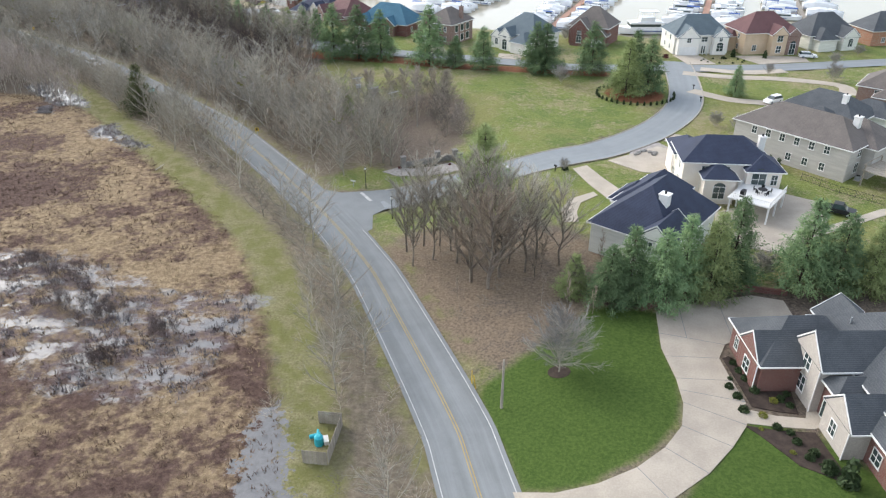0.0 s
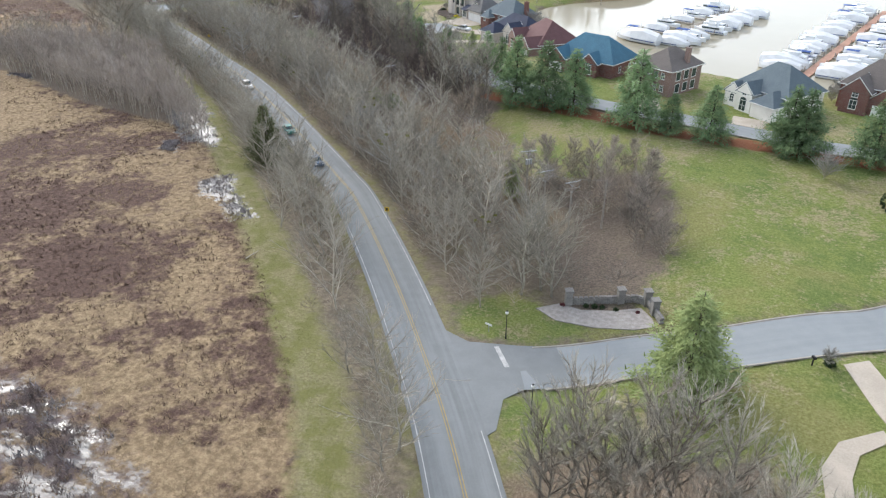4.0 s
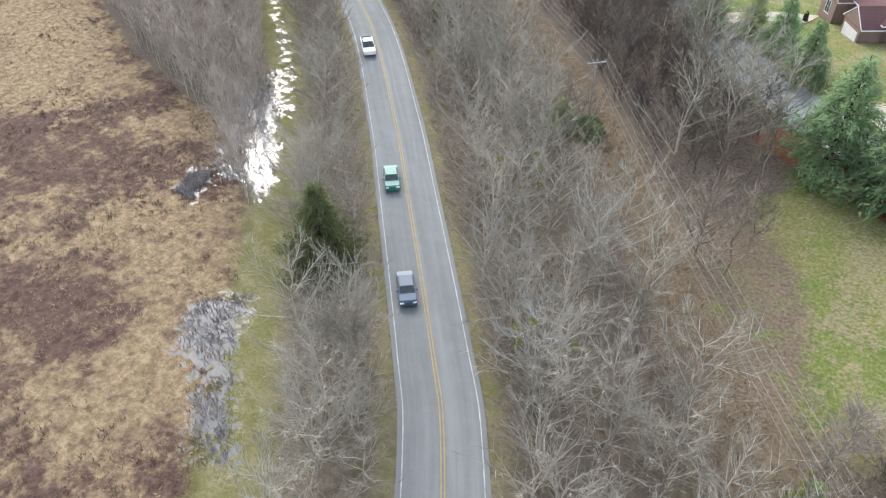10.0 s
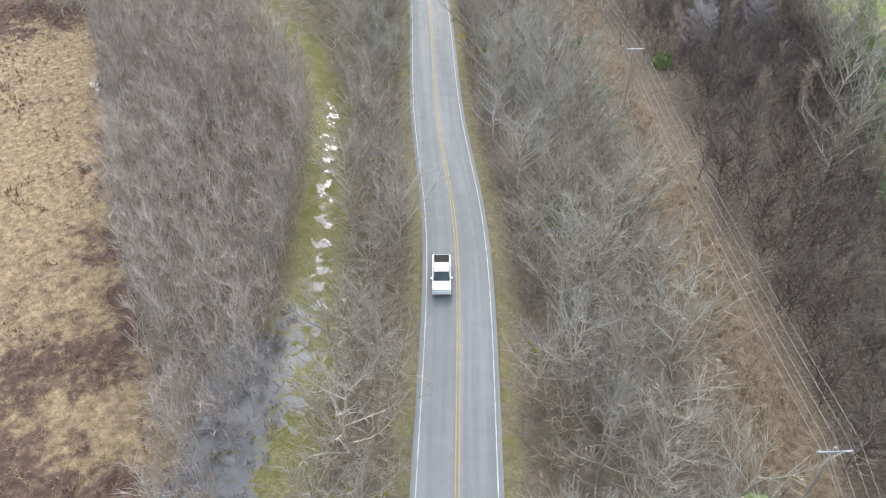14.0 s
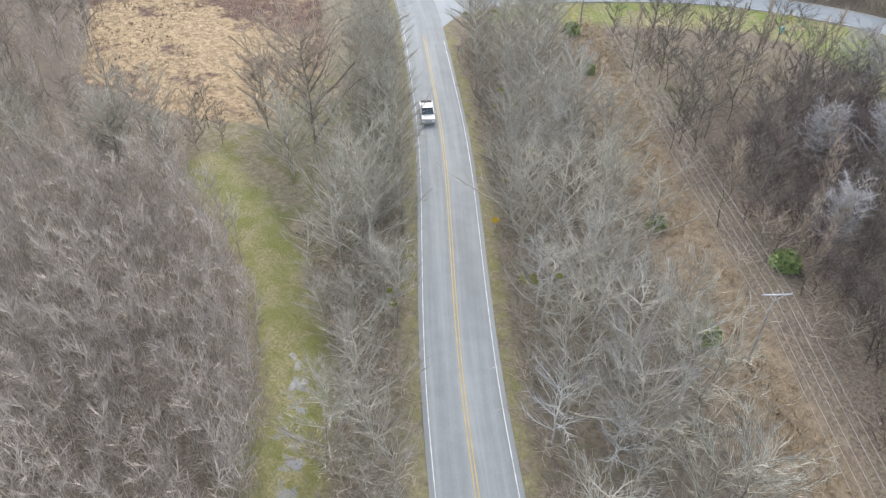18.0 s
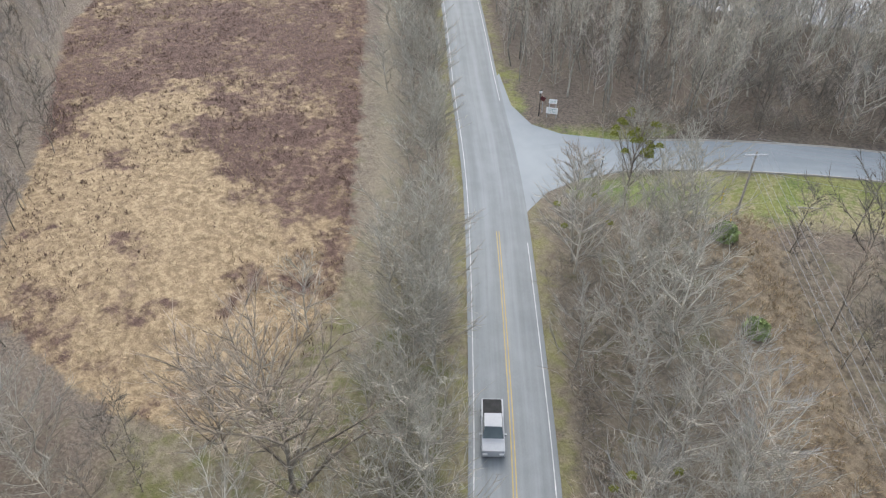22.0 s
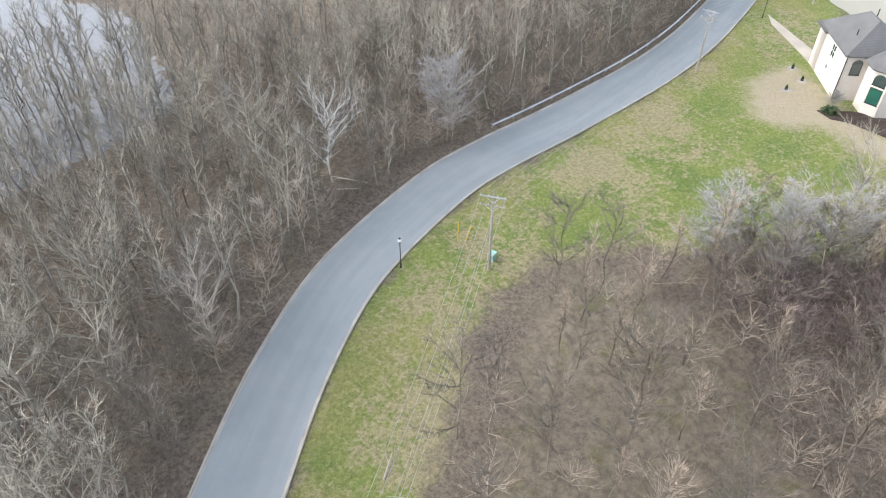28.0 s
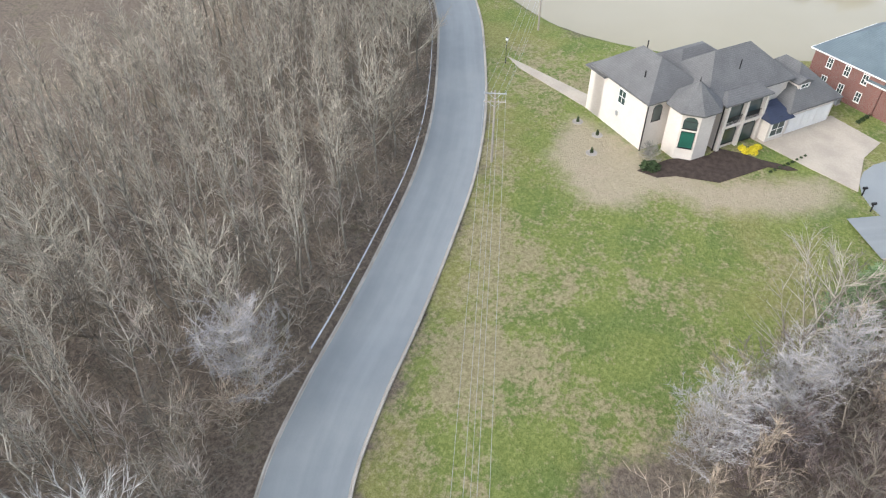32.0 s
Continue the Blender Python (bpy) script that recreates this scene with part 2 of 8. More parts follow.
M["stone_grey"] = brick_material("buff_stone", (0.44, 0.402, 0.358), (0.572, 0.528, 0.473), (0.36, 0.33, 0.3))
M["stucco_white"] = plain("white_stucco", (0.713, 0.691, 0.637), (0.842, 0.821, 0.778), 1.2, 0.85)
M["stucco_cream"] = plain("cream_stucco", (0.704, 0.643, 0.572), (0.814, 0.759, 0.693), 1.2, 0.85)
M["siding"] = plain("pale_siding", (0.598, 0.605, 0.546), (0.741, 0.747, 0.689), 1.2, 0.75, stretch=(1, 1, 6))
M["siding_tan"] = plain("tan_stucco", (0.5, 0.385, 0.265), (0.6, 0.475, 0.345), 1.2, 0.8)
M["trim"] = plain("white_trim_paint", (0.667, 0.667, 0.65), (0.805, 0.805, 0.788), 1.5, 0.5, bump=0.03)
M["black_metal"] = plain("black_metal", (0.015, 0.015, 0.016), (0.03, 0.03, 0.032), 3, 0.45, 0.3)
M["wire"] = plain("dull_wire", (0.3, 0.3, 0.295), (0.42, 0.42, 0.41), 2, 0.6, 0.0, bump=0)
M["steel"] = plain("galvanised_steel", (0.35, 0.37, 0.4), (0.52, 0.54, 0.57), 2.5, 0.45, 0.6)
M["pole_wood"] = plain("weathered_pole_wood", (0.23, 0.203, 0.173), (0.419, 0.378, 0.331), 2, 0.9, stretch=(1, 1, 0.2))
M["planks"] = plain("weathered_boards", (0.25, 0.22, 0.18), (0.4, 0.36, 0.3), 2, 0.9, stretch=(1, 4, 1), vary=0.15)
M["dock_red"] = plain("red_brown_deck_boards", (0.35, 0.2, 0.14), (0.5, 0.31, 0.23), 1.5, 0.9)
M["gelcoat"] = plain("white_gelcoat", (0.667, 0.69, 0.701), (0.828, 0.839, 0.839), 1.0, 0.25, bump=0, vary=0.05, spec=0.5)
M["canvas_blue"] = plain("blue_canvas", (0.02, 0.06, 0.22), (0.05, 0.12, 0.34), 2, 0.85)
M["canvas_white"] = plain("white_shrink_wrap", (0.632, 0.655, 0.667), (0.805, 0.816, 0.816), 1.2, 0.5)
M["mulch_dark"] = plain("dark_bark_mulch", (0.03, 0.022, 0.018), (0.075, 0.055, 0.045), 4, 0.95, bump=0.6)
M["gravel"] = plain("pale_gravel", (0.26, 0.24, 0.22), (0.42, 0.39, 0.36), 5, 0.95, bump=0.7)
M["rubble"] = plain("rubble_stone", (0.16, 0.155, 0.145), (0.34, 0.325, 0.3), 1.5, 0.9, bump=0.4, vary=0.2)
M["yellow_paint"] = plain("yellow_sign_paint", (0.6, 0.38, 0.02), (0.7, 0.46, 0.04), 2, 0.5, bump=0)
M["yellow_flower"] = plain("yellow_blossom", (0.55, 0.45, 0.02), (0.75, 0.65, 0.06), 2, 0.8, bump=0, island=0.2)
M["boxwood"] = plain("dark_green_leaves", (0.025, 0.045, 0.016), (0.06, 0.09, 0.035), 2, 0.7, bump=0, island=0.3)
M["mistletoe"] = plain("yellow_green_leaves", (0.16, 0.17, 0.03), (0.26, 0.26, 0.06), 2, 0.8, bump=0, island=0.25)
M["red_leaf"] = plain("dark_red_leaves", (0.08, 0.02, 0.02), (0.16, 0.05, 0.05), 2, 0.8, bump=0, island=0.3)
M["awning_green"] = plain("green_canvas", (0.01, 0.07, 0.05), (0.02, 0.12, 0.085), 2, 0.6, bump=0.03)
M["twig_silver"] = plain("silvery_twigs", (0.284, 0.273, 0.277), (0.434, 0.421, 0.429), 0.8, 0.9, bump=0, vary=0.15, spec=0.1)
M["box_green"] = plain("pale_green_enamel", (0.25, 0.42, 0.36), (0.32, 0.5, 0.43), 2, 0.5, bump=0.03)
M["tyre"] = plain("black_rubber", (0.015, 0.015, 0.015), (0.03, 0.03, 0.03), 6, 0.85)
M["teal_plastic"] = plain("teal_plastic", (0.02, 0.3, 0.38), (0.04, 0.42, 0.5), 2, 0.45, bump=0.03)


def paint(name, rgb):
    return plain(name, rgb, tuple(min(1, c * 1.15) for c in rgb), 0.6, 0.35, 0.0, bump=0, spec=0.35)


for key, rgb in (("car_white", (0.75, 0.76, 0.77)), ("car_black", (0.015, 0.017, 0.02)), ("car_grey", (0.3, 0.31, 0.32)), ("car_green", (0.03, 0.19, 0.165)), ("car_blue", (0.05, 0.09, 0.15))):
    M[key] = paint(key + "_paint", rgb)

gm, gn, gl, gs = material("window_glass")
gs.inputs["Base Color"].default_value = (0.03, 0.045, 0.045, 1)
gs.inputs["Roughness"].default_value, gs.inputs["Specular IOR Level"].default_value = 0.06, 0.8
gl.new(mixed(gn, gl, noise_tex(gn, gl, 0.8, 2), (0.015, 0.03, 0.03), (0.07, 0.1, 0.1)), gs.inputs["Base Color"])
M["glass"] = gm
wm, wn2, wl2, ws = material("muddy_water")
wl2.new(mixed(wn2, wl2, noise_tex(wn2, wl2, 0.02, 4), (0.27, 0.24, 0.155), (0.37, 0.34, 0.26)), ws.inputs["Base Color"])
ws.inputs["Roughness"].default_value, ws.inputs["IOR"].default_value, ws.inputs["Specular IOR Level"].default_value = 0.07, 1.33, 0.35
bumped(wn2, wl2, ws, noise_tex(wn2, wl2, 1.6, 3), 0.12, 0.03)
M["water"] = wm

# ---- the plan ----


def smooth(v):
    v = np.clip(v, 0, 1)
    return v * v * (3 - 2 * v)


LAKE = np.array([(-42, 349.5), (-44, 344), (-45, 339), (-45.5, 331), (-43, 318), (-36, 296), (-26, 274), (-12, 258), (8, 252), (32, 241), (60, 238), (78, 230), (104, 236), (150, 246), (300, 250), (900, 260), (900, 900), (60, 900), (14, 470), (4, 425), (-3, 396), (-16, 374), (-34, 361), (-38, 355.5)], float)


def sdf(poly, x, y):
    """Signed distance to a polygon, positive inside."""
    x, y = np.asarray(x, float), np.asarray(y, float)
    d = np.full(x.shape, 1e9)
    inside = np.zeros(x.shape, bool)
    n = len(poly)
    for i in range(n):
        (ax, ay), (bx, by) = poly[i], poly[(i + 1) % n]
        ex, ey = bx - ax, by - ay
        k = np.clip(((x - ax) * ex + (y - ay) * ey) / max(ex * ex + ey * ey, 1e-9), 0, 1)
        d = np.minimum(d, np.hypot(x - ax - k * ex, y - ay - k * ey))
        c = (ay > y) != (by > y)
        with np.errstate(divide="ignore", invalid="ignore"):
            inside ^= c & (x < ex * (y - ay) / (ey if ey else 1e-9) + ax)
    return np.where(inside, d, -d)


def line_dist(pts, x, y):
    x, y = np.asarray(x, float), np.asarray(y, float)
    d = np.full(x.shape, 1e9)
    for (ax, ay), (bx, by) in zip(pts, pts[1:]):
        ex, ey = bx - ax, by - ay
        k = np.clip(((x - ax) * ex + (y - ay) * ey) / (ex * ex + ey * ey), 0, 1)
        d = np.minimum(d, np.hypot(x - ax - k * ex, y - ay - k * ey))
    return d


def lie(x, y):
    """Height of the land without the lake's basin."""
    e = 3.2 * smooth((x + 10 + np.maximum(0, y - 150) * 0.6) / 32)
    n = smooth((y - 235) / 50) * smooth((-x - 5) / 45)
    return e * (1 - n) - 1.5 * n


def gz(x, y):
    x, y = np.asarray(x, float), np.asarray(y, float)
    s = sdf(LAKE, x, y)
    z = lie(x, y)
    k = smooth((s + 6) / 9)
    return z * (1 - k) - 5.5 * k


def gzf(x, y):
    return float(gz(np.array([x]), np.array([y]))[0])


def spline(pts, step=2.0):
    """A smooth curve through the points, evenly spaced."""
    p = np.array(pts, float)
    p = np.vstack([2 * p[0] - p[1], p, 2 * p[-1] - p[-2]])
    out = []
    for i in range(1, len(p) - 2):
        n = max(2, int(np.linalg.norm(p[i + 1] - p[i]) / step))
        for t in np.arange(n) / n:
            a, b, c, d = p[i - 1:i + 3]
            out.append(0.5 * (2 * b + (c - a) * t + (2 * a - 5 * b + 4 * c - d) * t * t + (3 * b - a - 3 * c + d) * t ** 3))
    out.append(p[-2])
    return np.array(out)


MAIN = spline([(18, -60), (10, 8), (2.3, 49), (-0.5, 61), (-9, 86.2), (-13, 95.8), (-20, 109.5), (-32.2, 130), (-47.6, 153.2), (-55.3, 162.5), (-72.2, 181.2), (-83.5, 193.5), (-104.5, 214.8), (-127.5, 234.3), (-153.3, 258), (-171.4, 273.3), (-193.7, 291), (-216.3, 307), (-241.8, 325.3), (-300, 366), (-420, 445)])
SIDE_B = spline([(-195.5, 290.5), (-193, 300.5), (-186.5, 310.2), (-180.9, 317.4), (-174.9, 324), (-165.8, 332.6), (-154.6, 340.4), (-138.5, 346.6), (-128.5, 348.3), (-118.3, 349), (-106, 350.2), (-92.8, 352), (-78.8, 355.4), (-61.8, 361.3), (-48, 367), (-35, 375), (-22, 389), (-12, 407), (-8, 430), (-2, 480)])
SIDE_A = spline([(-22, 112), (-14, 114.8), (-5, 118.2), (2, 121), (12, 123.8), (24.5, 129.3), (31.7, 132.7), (43, 142), (53, 155), (58.7, 168), (63, 186), (65.5, 200)])
LAKE_ST = spline([(150, 203), (120, 198.5), (90, 193.5), (63, 193), (36, 194.3), (20, 199.5), (5.5, 204.6), (-14, 210.8), (-32, 221), (-52, 241), (-65, 260), (-72, 274), (-82, 293), (-88, 304)])
TRACK = spline([(-13, 30), (-14, 50), (-16, 62), (-20.5, 77), (-29, 99.5), (-42, 118), (-57, 137.5), (-71, 154), (-84, 171), (-97, 186), (-113, 202), (-126, 213), (-138, 223), (-151, 229.5), (-162, 232.5), (-174, 234.8)])
POWER = [(-2, 140), (-15.2, 155), (-62, 211), (-108.5, 254), (-171, 309), (-143, 331.5), (-88, 347), (-40, 362)]


# ---- building helpers ----


def mesh_from(name, verts, faces, mats, index=None, soft=False):
    me = bpy.data.meshes.new(name)
    me.from_pydata([tuple(v) for v in verts], [], [tuple(f) for f in faces])
    for m in mats:
        me.materials.append(m)
    if index is not None:
        me.polygons.foreach_set("material_index", np.asarray(index, np.int32))
    if soft:
        me.polygons.foreach_set("use_smooth", np.ones(len(me.polygons), bool))
    me.update()
    return me


def tri_mesh(name, verts, tris, mat):
    """A mesh of many triangles, from arrays."""
    me = bpy.data.meshes.new(name)
    v, f = np.asarray(verts, np.float32), np.asarray(tris, np.int32)
    me.vertices.add(len(v))
    me.vertices.foreach_set("co", v.ravel())
    me.loops.add(f.size)
    me.loops.foreach_set("vertex_index", f.ravel())
    me.polygons.add(len(f))
    me.polygons.foreach_set("loop_start", np.arange(len(f), dtype=np.int32) * 3)
    me.materials.append(mat)
    me.update(calc_edges=True)
    return me


def part(name, bm, mat, parent, label="", soft=False):
    me = bpy.data.meshes.new(name)
    bm.to_mesh(me)
    bm.free()
    me.materials.append(mat)
    if soft:
        me.polygons.foreach_set("use_smooth", np.ones(len(me.polygons), bool))
    ob = new(name, me)
    ob.parent = parent
    if label:
        tagged(ob, label)
    return ob


def share(name, me, parent, m=None, label=""):
    ob = new(name, me)
    ob.parent = parent
    if m is not None:
        ob.matrix_local = m
    if label:
        tagged(ob, label)
    return ob


def thing(name, label, category, m, group=""):
    ob = new(name)
    ob.empty_display_size = 0.2
    ob.matrix_world = m
    return tagged(ob, label, category, group)


def box(bm, x0, y0, z0, x1, y1, z1):
    v = [bm.verts.new(p) for p in ((x0, y0, z0), (x1, y0, z0), (x1, y1, z0), (x0, y1, z0), (x0, y0, z1), (x1, y0, z1), (x1, y1, z1), (x0, y1, z1))]
    for f in ((3, 2, 1, 0), (4, 5, 6, 7), (0, 1, 5, 4), (1, 2, 6, 5), (2, 3, 7, 6), (3, 0, 4, 7)):
        bm.faces.new([v[i] for i in f])
    return v


def boxes(*list_of):
    bm = bmesh.new()
    for b in list_of:
        box(bm, *b)
    return bm


def tube(bm, p, q, r0, r1, sides=6):
    p, q = Vector(p), Vector(q)
    turn = (q - p).to_track_quat("Z", "Y")
    rings = []
    for c, r in ((p, r0), (q, r1)):
        rings.append([bm.verts.new(c + turn @ Vector((r * math.cos(a), r * math.sin(a), 0))) for a in [2 * math.pi * i / sides for i in range(sides)]])
    for i in range(sides):
        j = (i + 1) % sides
        bm.faces.new((rings[0][i], rings[0][j], rings[1][j], rings[1][i]))
    bm.faces.new(rings[0][::-1])
    bm.faces.new(rings[1])


def ribbon(name, pts, left, right, up, mat, label="", category="", parent=None, kind="structure", dashes=None):
    """A strip along a line on the land, from its left offset to its right one."""
    p = np.asarray(pts)
    d = np.gradient(p, axis=0)
    d /= np.linalg.norm(d, axis=1)[:, None]
    nrm = np.stack([d[:, 1], -d[:, 0]], 1)
    n = max(1, int(abs(right - left) / 2.5))
    cols = [p + nrm * (left + (right - left) * i / n) for i in range(n + 1)]
    verts = []
    for c in cols:
        z = lie(c[:, 0], c[:, 1]) + up
        verts += list(zip(c[:, 0], c[:, 1], z))
    k = len(p)
    faces = [(a * k + i, (a + 1) * k + i, (a + 1) * k + i + 1, a * k + i + 1) for a in range(n) for i in range(k - 1)]
    me = mesh_from(name, verts, faces, [mat])
    me.attributes.new("across", "FLOAT", "POINT").data.foreach_set("value", np.repeat(left + (right - left) * np.arange(n + 1) / n, k).astype(np.float32))
    ob = new(name, me)
    if parent is not None:
        ob.parent = parent
    else:
        tagged(ob, label, category, kind=kind)
    return ob


def kerb(name, pts, offset, side, parent):
    """A raised concrete kerb, 0.35 wide and 0.13 high, along a line."""
    p = np.asarray(pts)
    d = np.gradient(p, axis=0)
    d /= np.linalg.norm(d, axis=1)[:, None]
    nrm = np.stack([d[:, 1], -d[:, 0]], 1) * side
    verts = []
    for o, up in ((0, 0.02), (0.22, 0.05), (0.28, 0.16), (0.45, 0.17), (0.47, 0.0)):
        c = p + nrm * (offset + o)
        verts += list(zip(c[:, 0], c[:, 1], lie(c[:, 0], c[:, 1]) + up))
    k = len(p)
    faces = [(a * k + i, (a + 1) * k + i, (a + 1) * k + i + 1, a * k + i + 1)[::side] for a in range(4) for i in range(k - 1)]
    ob = new(name, mesh_from(name, verts, faces, [M["kerb"]]))
    ob.parent = parent
    return ob


def slab(name, poly, up, mat, label="", category="", kind="structure", parent=None, step=3.0, depth=0.1):
    """A flat paved or planted patch that follows the land, with an edge of its own."""
    bm = bmesh.new()
    ring = []
    n = len(poly)
    for i in range(n):
        a, b = np.array(poly[i], float), np.array(poly[(i + 1) % n], float)
        m = max(1, int(np.linalg.norm(b - a) / step))
        ring += [a + (b - a) * j / m for j in range(m)]
    z = [lie(x, y) for x, y in ring]
    top = [bm.verts.new((x, y, float(h) + up)) for (x, y), h in zip(ring, z)]
    low = [bm.verts.new((x, y, float(h) + up - depth)) for (x, y), h in zip(ring, z)]
    bm.faces.new(top)
    for i in range(len(top)):
        j = (i + 1) % len(top)
        bm.faces.new((low[i], low[j], top[j], top[i]))
    bmesh.ops.triangulate(bm, faces=[f for f in bm.faces if len(f.verts) > 4])
    bmesh.ops.recalc_face_normals(bm, faces=bm.faces)
    me = bpy.data.meshes.new(name)
    bm.to_mesh(me)
    bm.free()
    me.materials.append(mat)
    ob = new(name, me)
    if parent is not None:
        ob.parent = parent
    elif category:
        tagged(ob, label, category)
    else:
        tagged(ob, label, kind=kind)
    return ob


# ---- ground ----
FIELD = [(-16, 20), (-16.5, 48), (-19, 63), (-23.5, 80), (-32.5, 101), (-46, 121), (-60.5, 138.5), (-74, 155), (-86, 168), (-96, 178), (-110, 181), (-133, 187), (-164, 201), (-200, 214), (-260, 190), (-330, 60), (-120, -60), (-20, -40)]
FIELD_N = [(-186, 240), (-176, 246), (-182, 260), (-196, 271), (-242, 303), (-330, 365), (-420, 380), (-330, 300), (-276, 262), (-232, 245), (-209, 233)]
GROVE = [(-190, 211), (-164, 202), (-133, 188), (-110, 180.5), (-99, 176.5), (-91, 168), (-86, 168), (-88, 174), (-97, 186), (-113, 202), (-126, 213), (-138, 223), (-151, 229.5), (-163, 230.5), (-176, 226)]
PLOT = [(-36, 180), (-36, 200), (-33, 214), (-20, 208), (-4, 200), (12, 198), (26, 195), (40, 192), (57, 190), (57, 172), (52, 160), (42, 147), (30, 136.5), (15, 129), (2, 126.5), (1, 133), (5, 145), (6, 158), (4, 170), (-3, 175), (-12, 172), (-22, 172), (-29, 177)]
YARDS = [(14, 104), (22, 96), (28, 82), (60, 80), (110, 40), (420, 40), (420, 320), (60, 262), (0, 272), (-30, 306), (-50, 345), (-100, 340), (-104, 316), (-92, 290), (-76, 268), (-60, 247), (-36, 218), (40, 192), (57, 190), (50, 155), (30, 130), (10, 121)]
LAWN_D = [(6.5, 48), (12, 47.8), (20, 52), (24, 57), (25.2, 63), (25, 68), (26.5, 75.5), (19, 77), (12, 70.5), (6.5, 66), (3, 63)]
LAWN_D2 = [(12, 20), (14, 44), (20, 45), (26, 51), (30.5, 56), (37, 53), (42, 44), (60, 30), (60, 10)]
VERGE_A = [(-11, 101), (-12.5, 106), (-12.8, 110), (-9.5, 113), (2.6, 117), (12.8, 119.5), (29, 126), (30, 118), (20, 112), (12, 104), (4, 104), (-4, 104)]
GATE_LAWN = [(-21, 121), (-12.5, 121), (2, 126), (2, 129), (-7, 127), (-14, 132), (-17, 131), (-23, 126)]
LAWN_B = [(-186, 297), (-184, 304), (-178.5, 314.5), (-167.4, 326.2), (-159.5, 333.1), (-150, 338.9), (-135, 343.3), (-118, 345), (-93, 348), (-77.5, 352), (-56, 361), (-40, 372), (-22, 390), (-10, 400), (-40, 352), (-50, 346), (-50, 310), (-82, 300), (-106, 303), (-113, 313), (-127, 325), (-136, 329), (-146, 329), (-158, 319), (-168, 311), (-176, 303)]
BARE = [(-74, 340), (-84, 341), (-92, 336), (-93, 331), (-87, 326), (-89.5, 321), (-87, 312), (-82, 305), (-78, 308), (-84, 322), (-80, 330)]
STRAW = [spline([(-38, 217), (-30, 212.5), (-20.5, 206.5), (-4.6, 198.5), (4, 195.2), (14, 193.3), (27.4, 190.8), (42, 187.5)])]

fine_x = np.concatenate([np.arange(-1500, -420, 90), np.arange(-420, -275, 6), np.arange(-275, 150, 1.8), np.arange(150, 300, 6), np.arange(300, 1501, 100)])
fine_y = np.concatenate([np.arange(-900, -60, 70), np.arange(-60, 15, 5), np.arange(15, 400, 1.8), np.arange(400, 560, 6), np.arange(560, 2001, 90)])
GX, GY = np.meshgrid(fine_x, fine_y)
gx, gy = GX.ravel(), GY.ravel()
rough = np.random.default_rng(3).normal(0, 0.012, gx.shape)
road_d = np.minimum.reduce([line_dist(MAIN, gx, gy) - 4.2, line_dist(SIDE_A, gx, gy) - 5, line_dist(SIDE_B, gx, gy) - 4.4, line_dist(LAKE_ST, gx, gy) - 4.6])
gzz = gz(gx, gy) + rough * np.clip(road_d, 0, 1) - 0.25 * (road_d < -1.2)
field_s = np.maximum(sdf(FIELD, gx, gy), sdf(FIELD_N, gx, gy))
lumps = np.array([noise.noise((x * 0.6, y * 0.6, 3.0)) for x, y in zip(gx[field_s > 0], gy[field_s > 0])])
gzz[field_s > 0] += 0.22 * lumps * np.clip(field_s[field_s > 0] / 3, 0, 1)
nx, ny = len(fine_x), len(fine_y)
idx = np.arange(nx * ny).reshape(ny, nx)
quads = np.stack([idx[:-1, :-1], idx[:-1, 1:], idx[1:, 1:], idx[1:, :-1]], -1).reshape(-1, 4)
gme = bpy.data.meshes.new("ground")
gme.vertices.add(len(gx))
gme.vertices.foreach_set("co", np.stack([gx, gy, gzz], 1).astype(np.float32).ravel())
gme.loops.add(quads.size)
gme.loops.foreach_set("vertex_index", quads.astype(np.int32).ravel())
gme.polygons.add(len(quads))
gme.polygons.foreach_set("loop_start", np.arange(len(quads), dtype=np.int32) * 4)
gme.polygons.foreach_set("use_smooth", np.ones(len(quads), bool))
gme.update(calc_edges=True)


def zone(key, values):
    gme.attributes.new(key, "FLOAT", "POINT").data.foreach_set("value", np.clip(values, -12, 12).astype(np.float32))


zone("field", field_s)
lawn_s = np.maximum.reduce([sdf(z, gx, gy) for z in (PLOT, YARDS, LAWN_D, LAWN_D2, VERGE_A, GATE_LAWN, LAWN_B)])
LEAFY = [(-3, 73), (5, 67), (12, 72), (20, 79), (25, 87), (19, 97), (8, 103), (-6, 103), (-10, 97), (-5, 86)]
road_side = np.where((gy > 58) & (gy < 104) & (sdf(LEAFY, gx, gy) > -7), 1.2 - np.abs(line_dist(MAIN, gx, gy) - 5.2), -9)
corner_side = np.where((gx < -185) & (gx > -216) & (gy > 300) & (line_dist(MAIN, gx, gy) > 3), np.maximum(1.5 - np.abs(line_dist(SIDE_B, gx, gy) - 5.6), 1.2 - np.abs(line_dist(MAIN, gx, gy) - 5.2)), -9)
zone("lawn", np.maximum.reduce([lawn_s, road_side, corner_side]))
zone("lush", np.maximum(sdf(LAWN_D, gx, gy), sdf(LAWN_D2, gx, gy)))
zone("track", np.maximum(3.1 - line_dist(TRACK, gx, gy), 0.5 - np.abs(line_dist(MAIN, gx, gy) - 4.3)))
zone("straw", np.maximum(np.where(sdf(PLOT, gx, gy) > -9, 2.4 - line_dist(STRAW[0], gx, gy), -9), 6.5 - np.hypot(gx - 46.5, gy - 169)))
tan_strip = np.where((gx < -178) & (gx + gy < 90), 1.6 - np.abs(line_dist(MAIN, gx, gy) - 13.5), -9)
zone("bare", sdf(BARE, gx, gy))
zone("lane", tan_strip)
main_d = line_dist(MAIN, gx, gy)
zone("bank", np.where((gy > 95) & (gy < 300), 11 - np.abs(main_d - 9), -9))
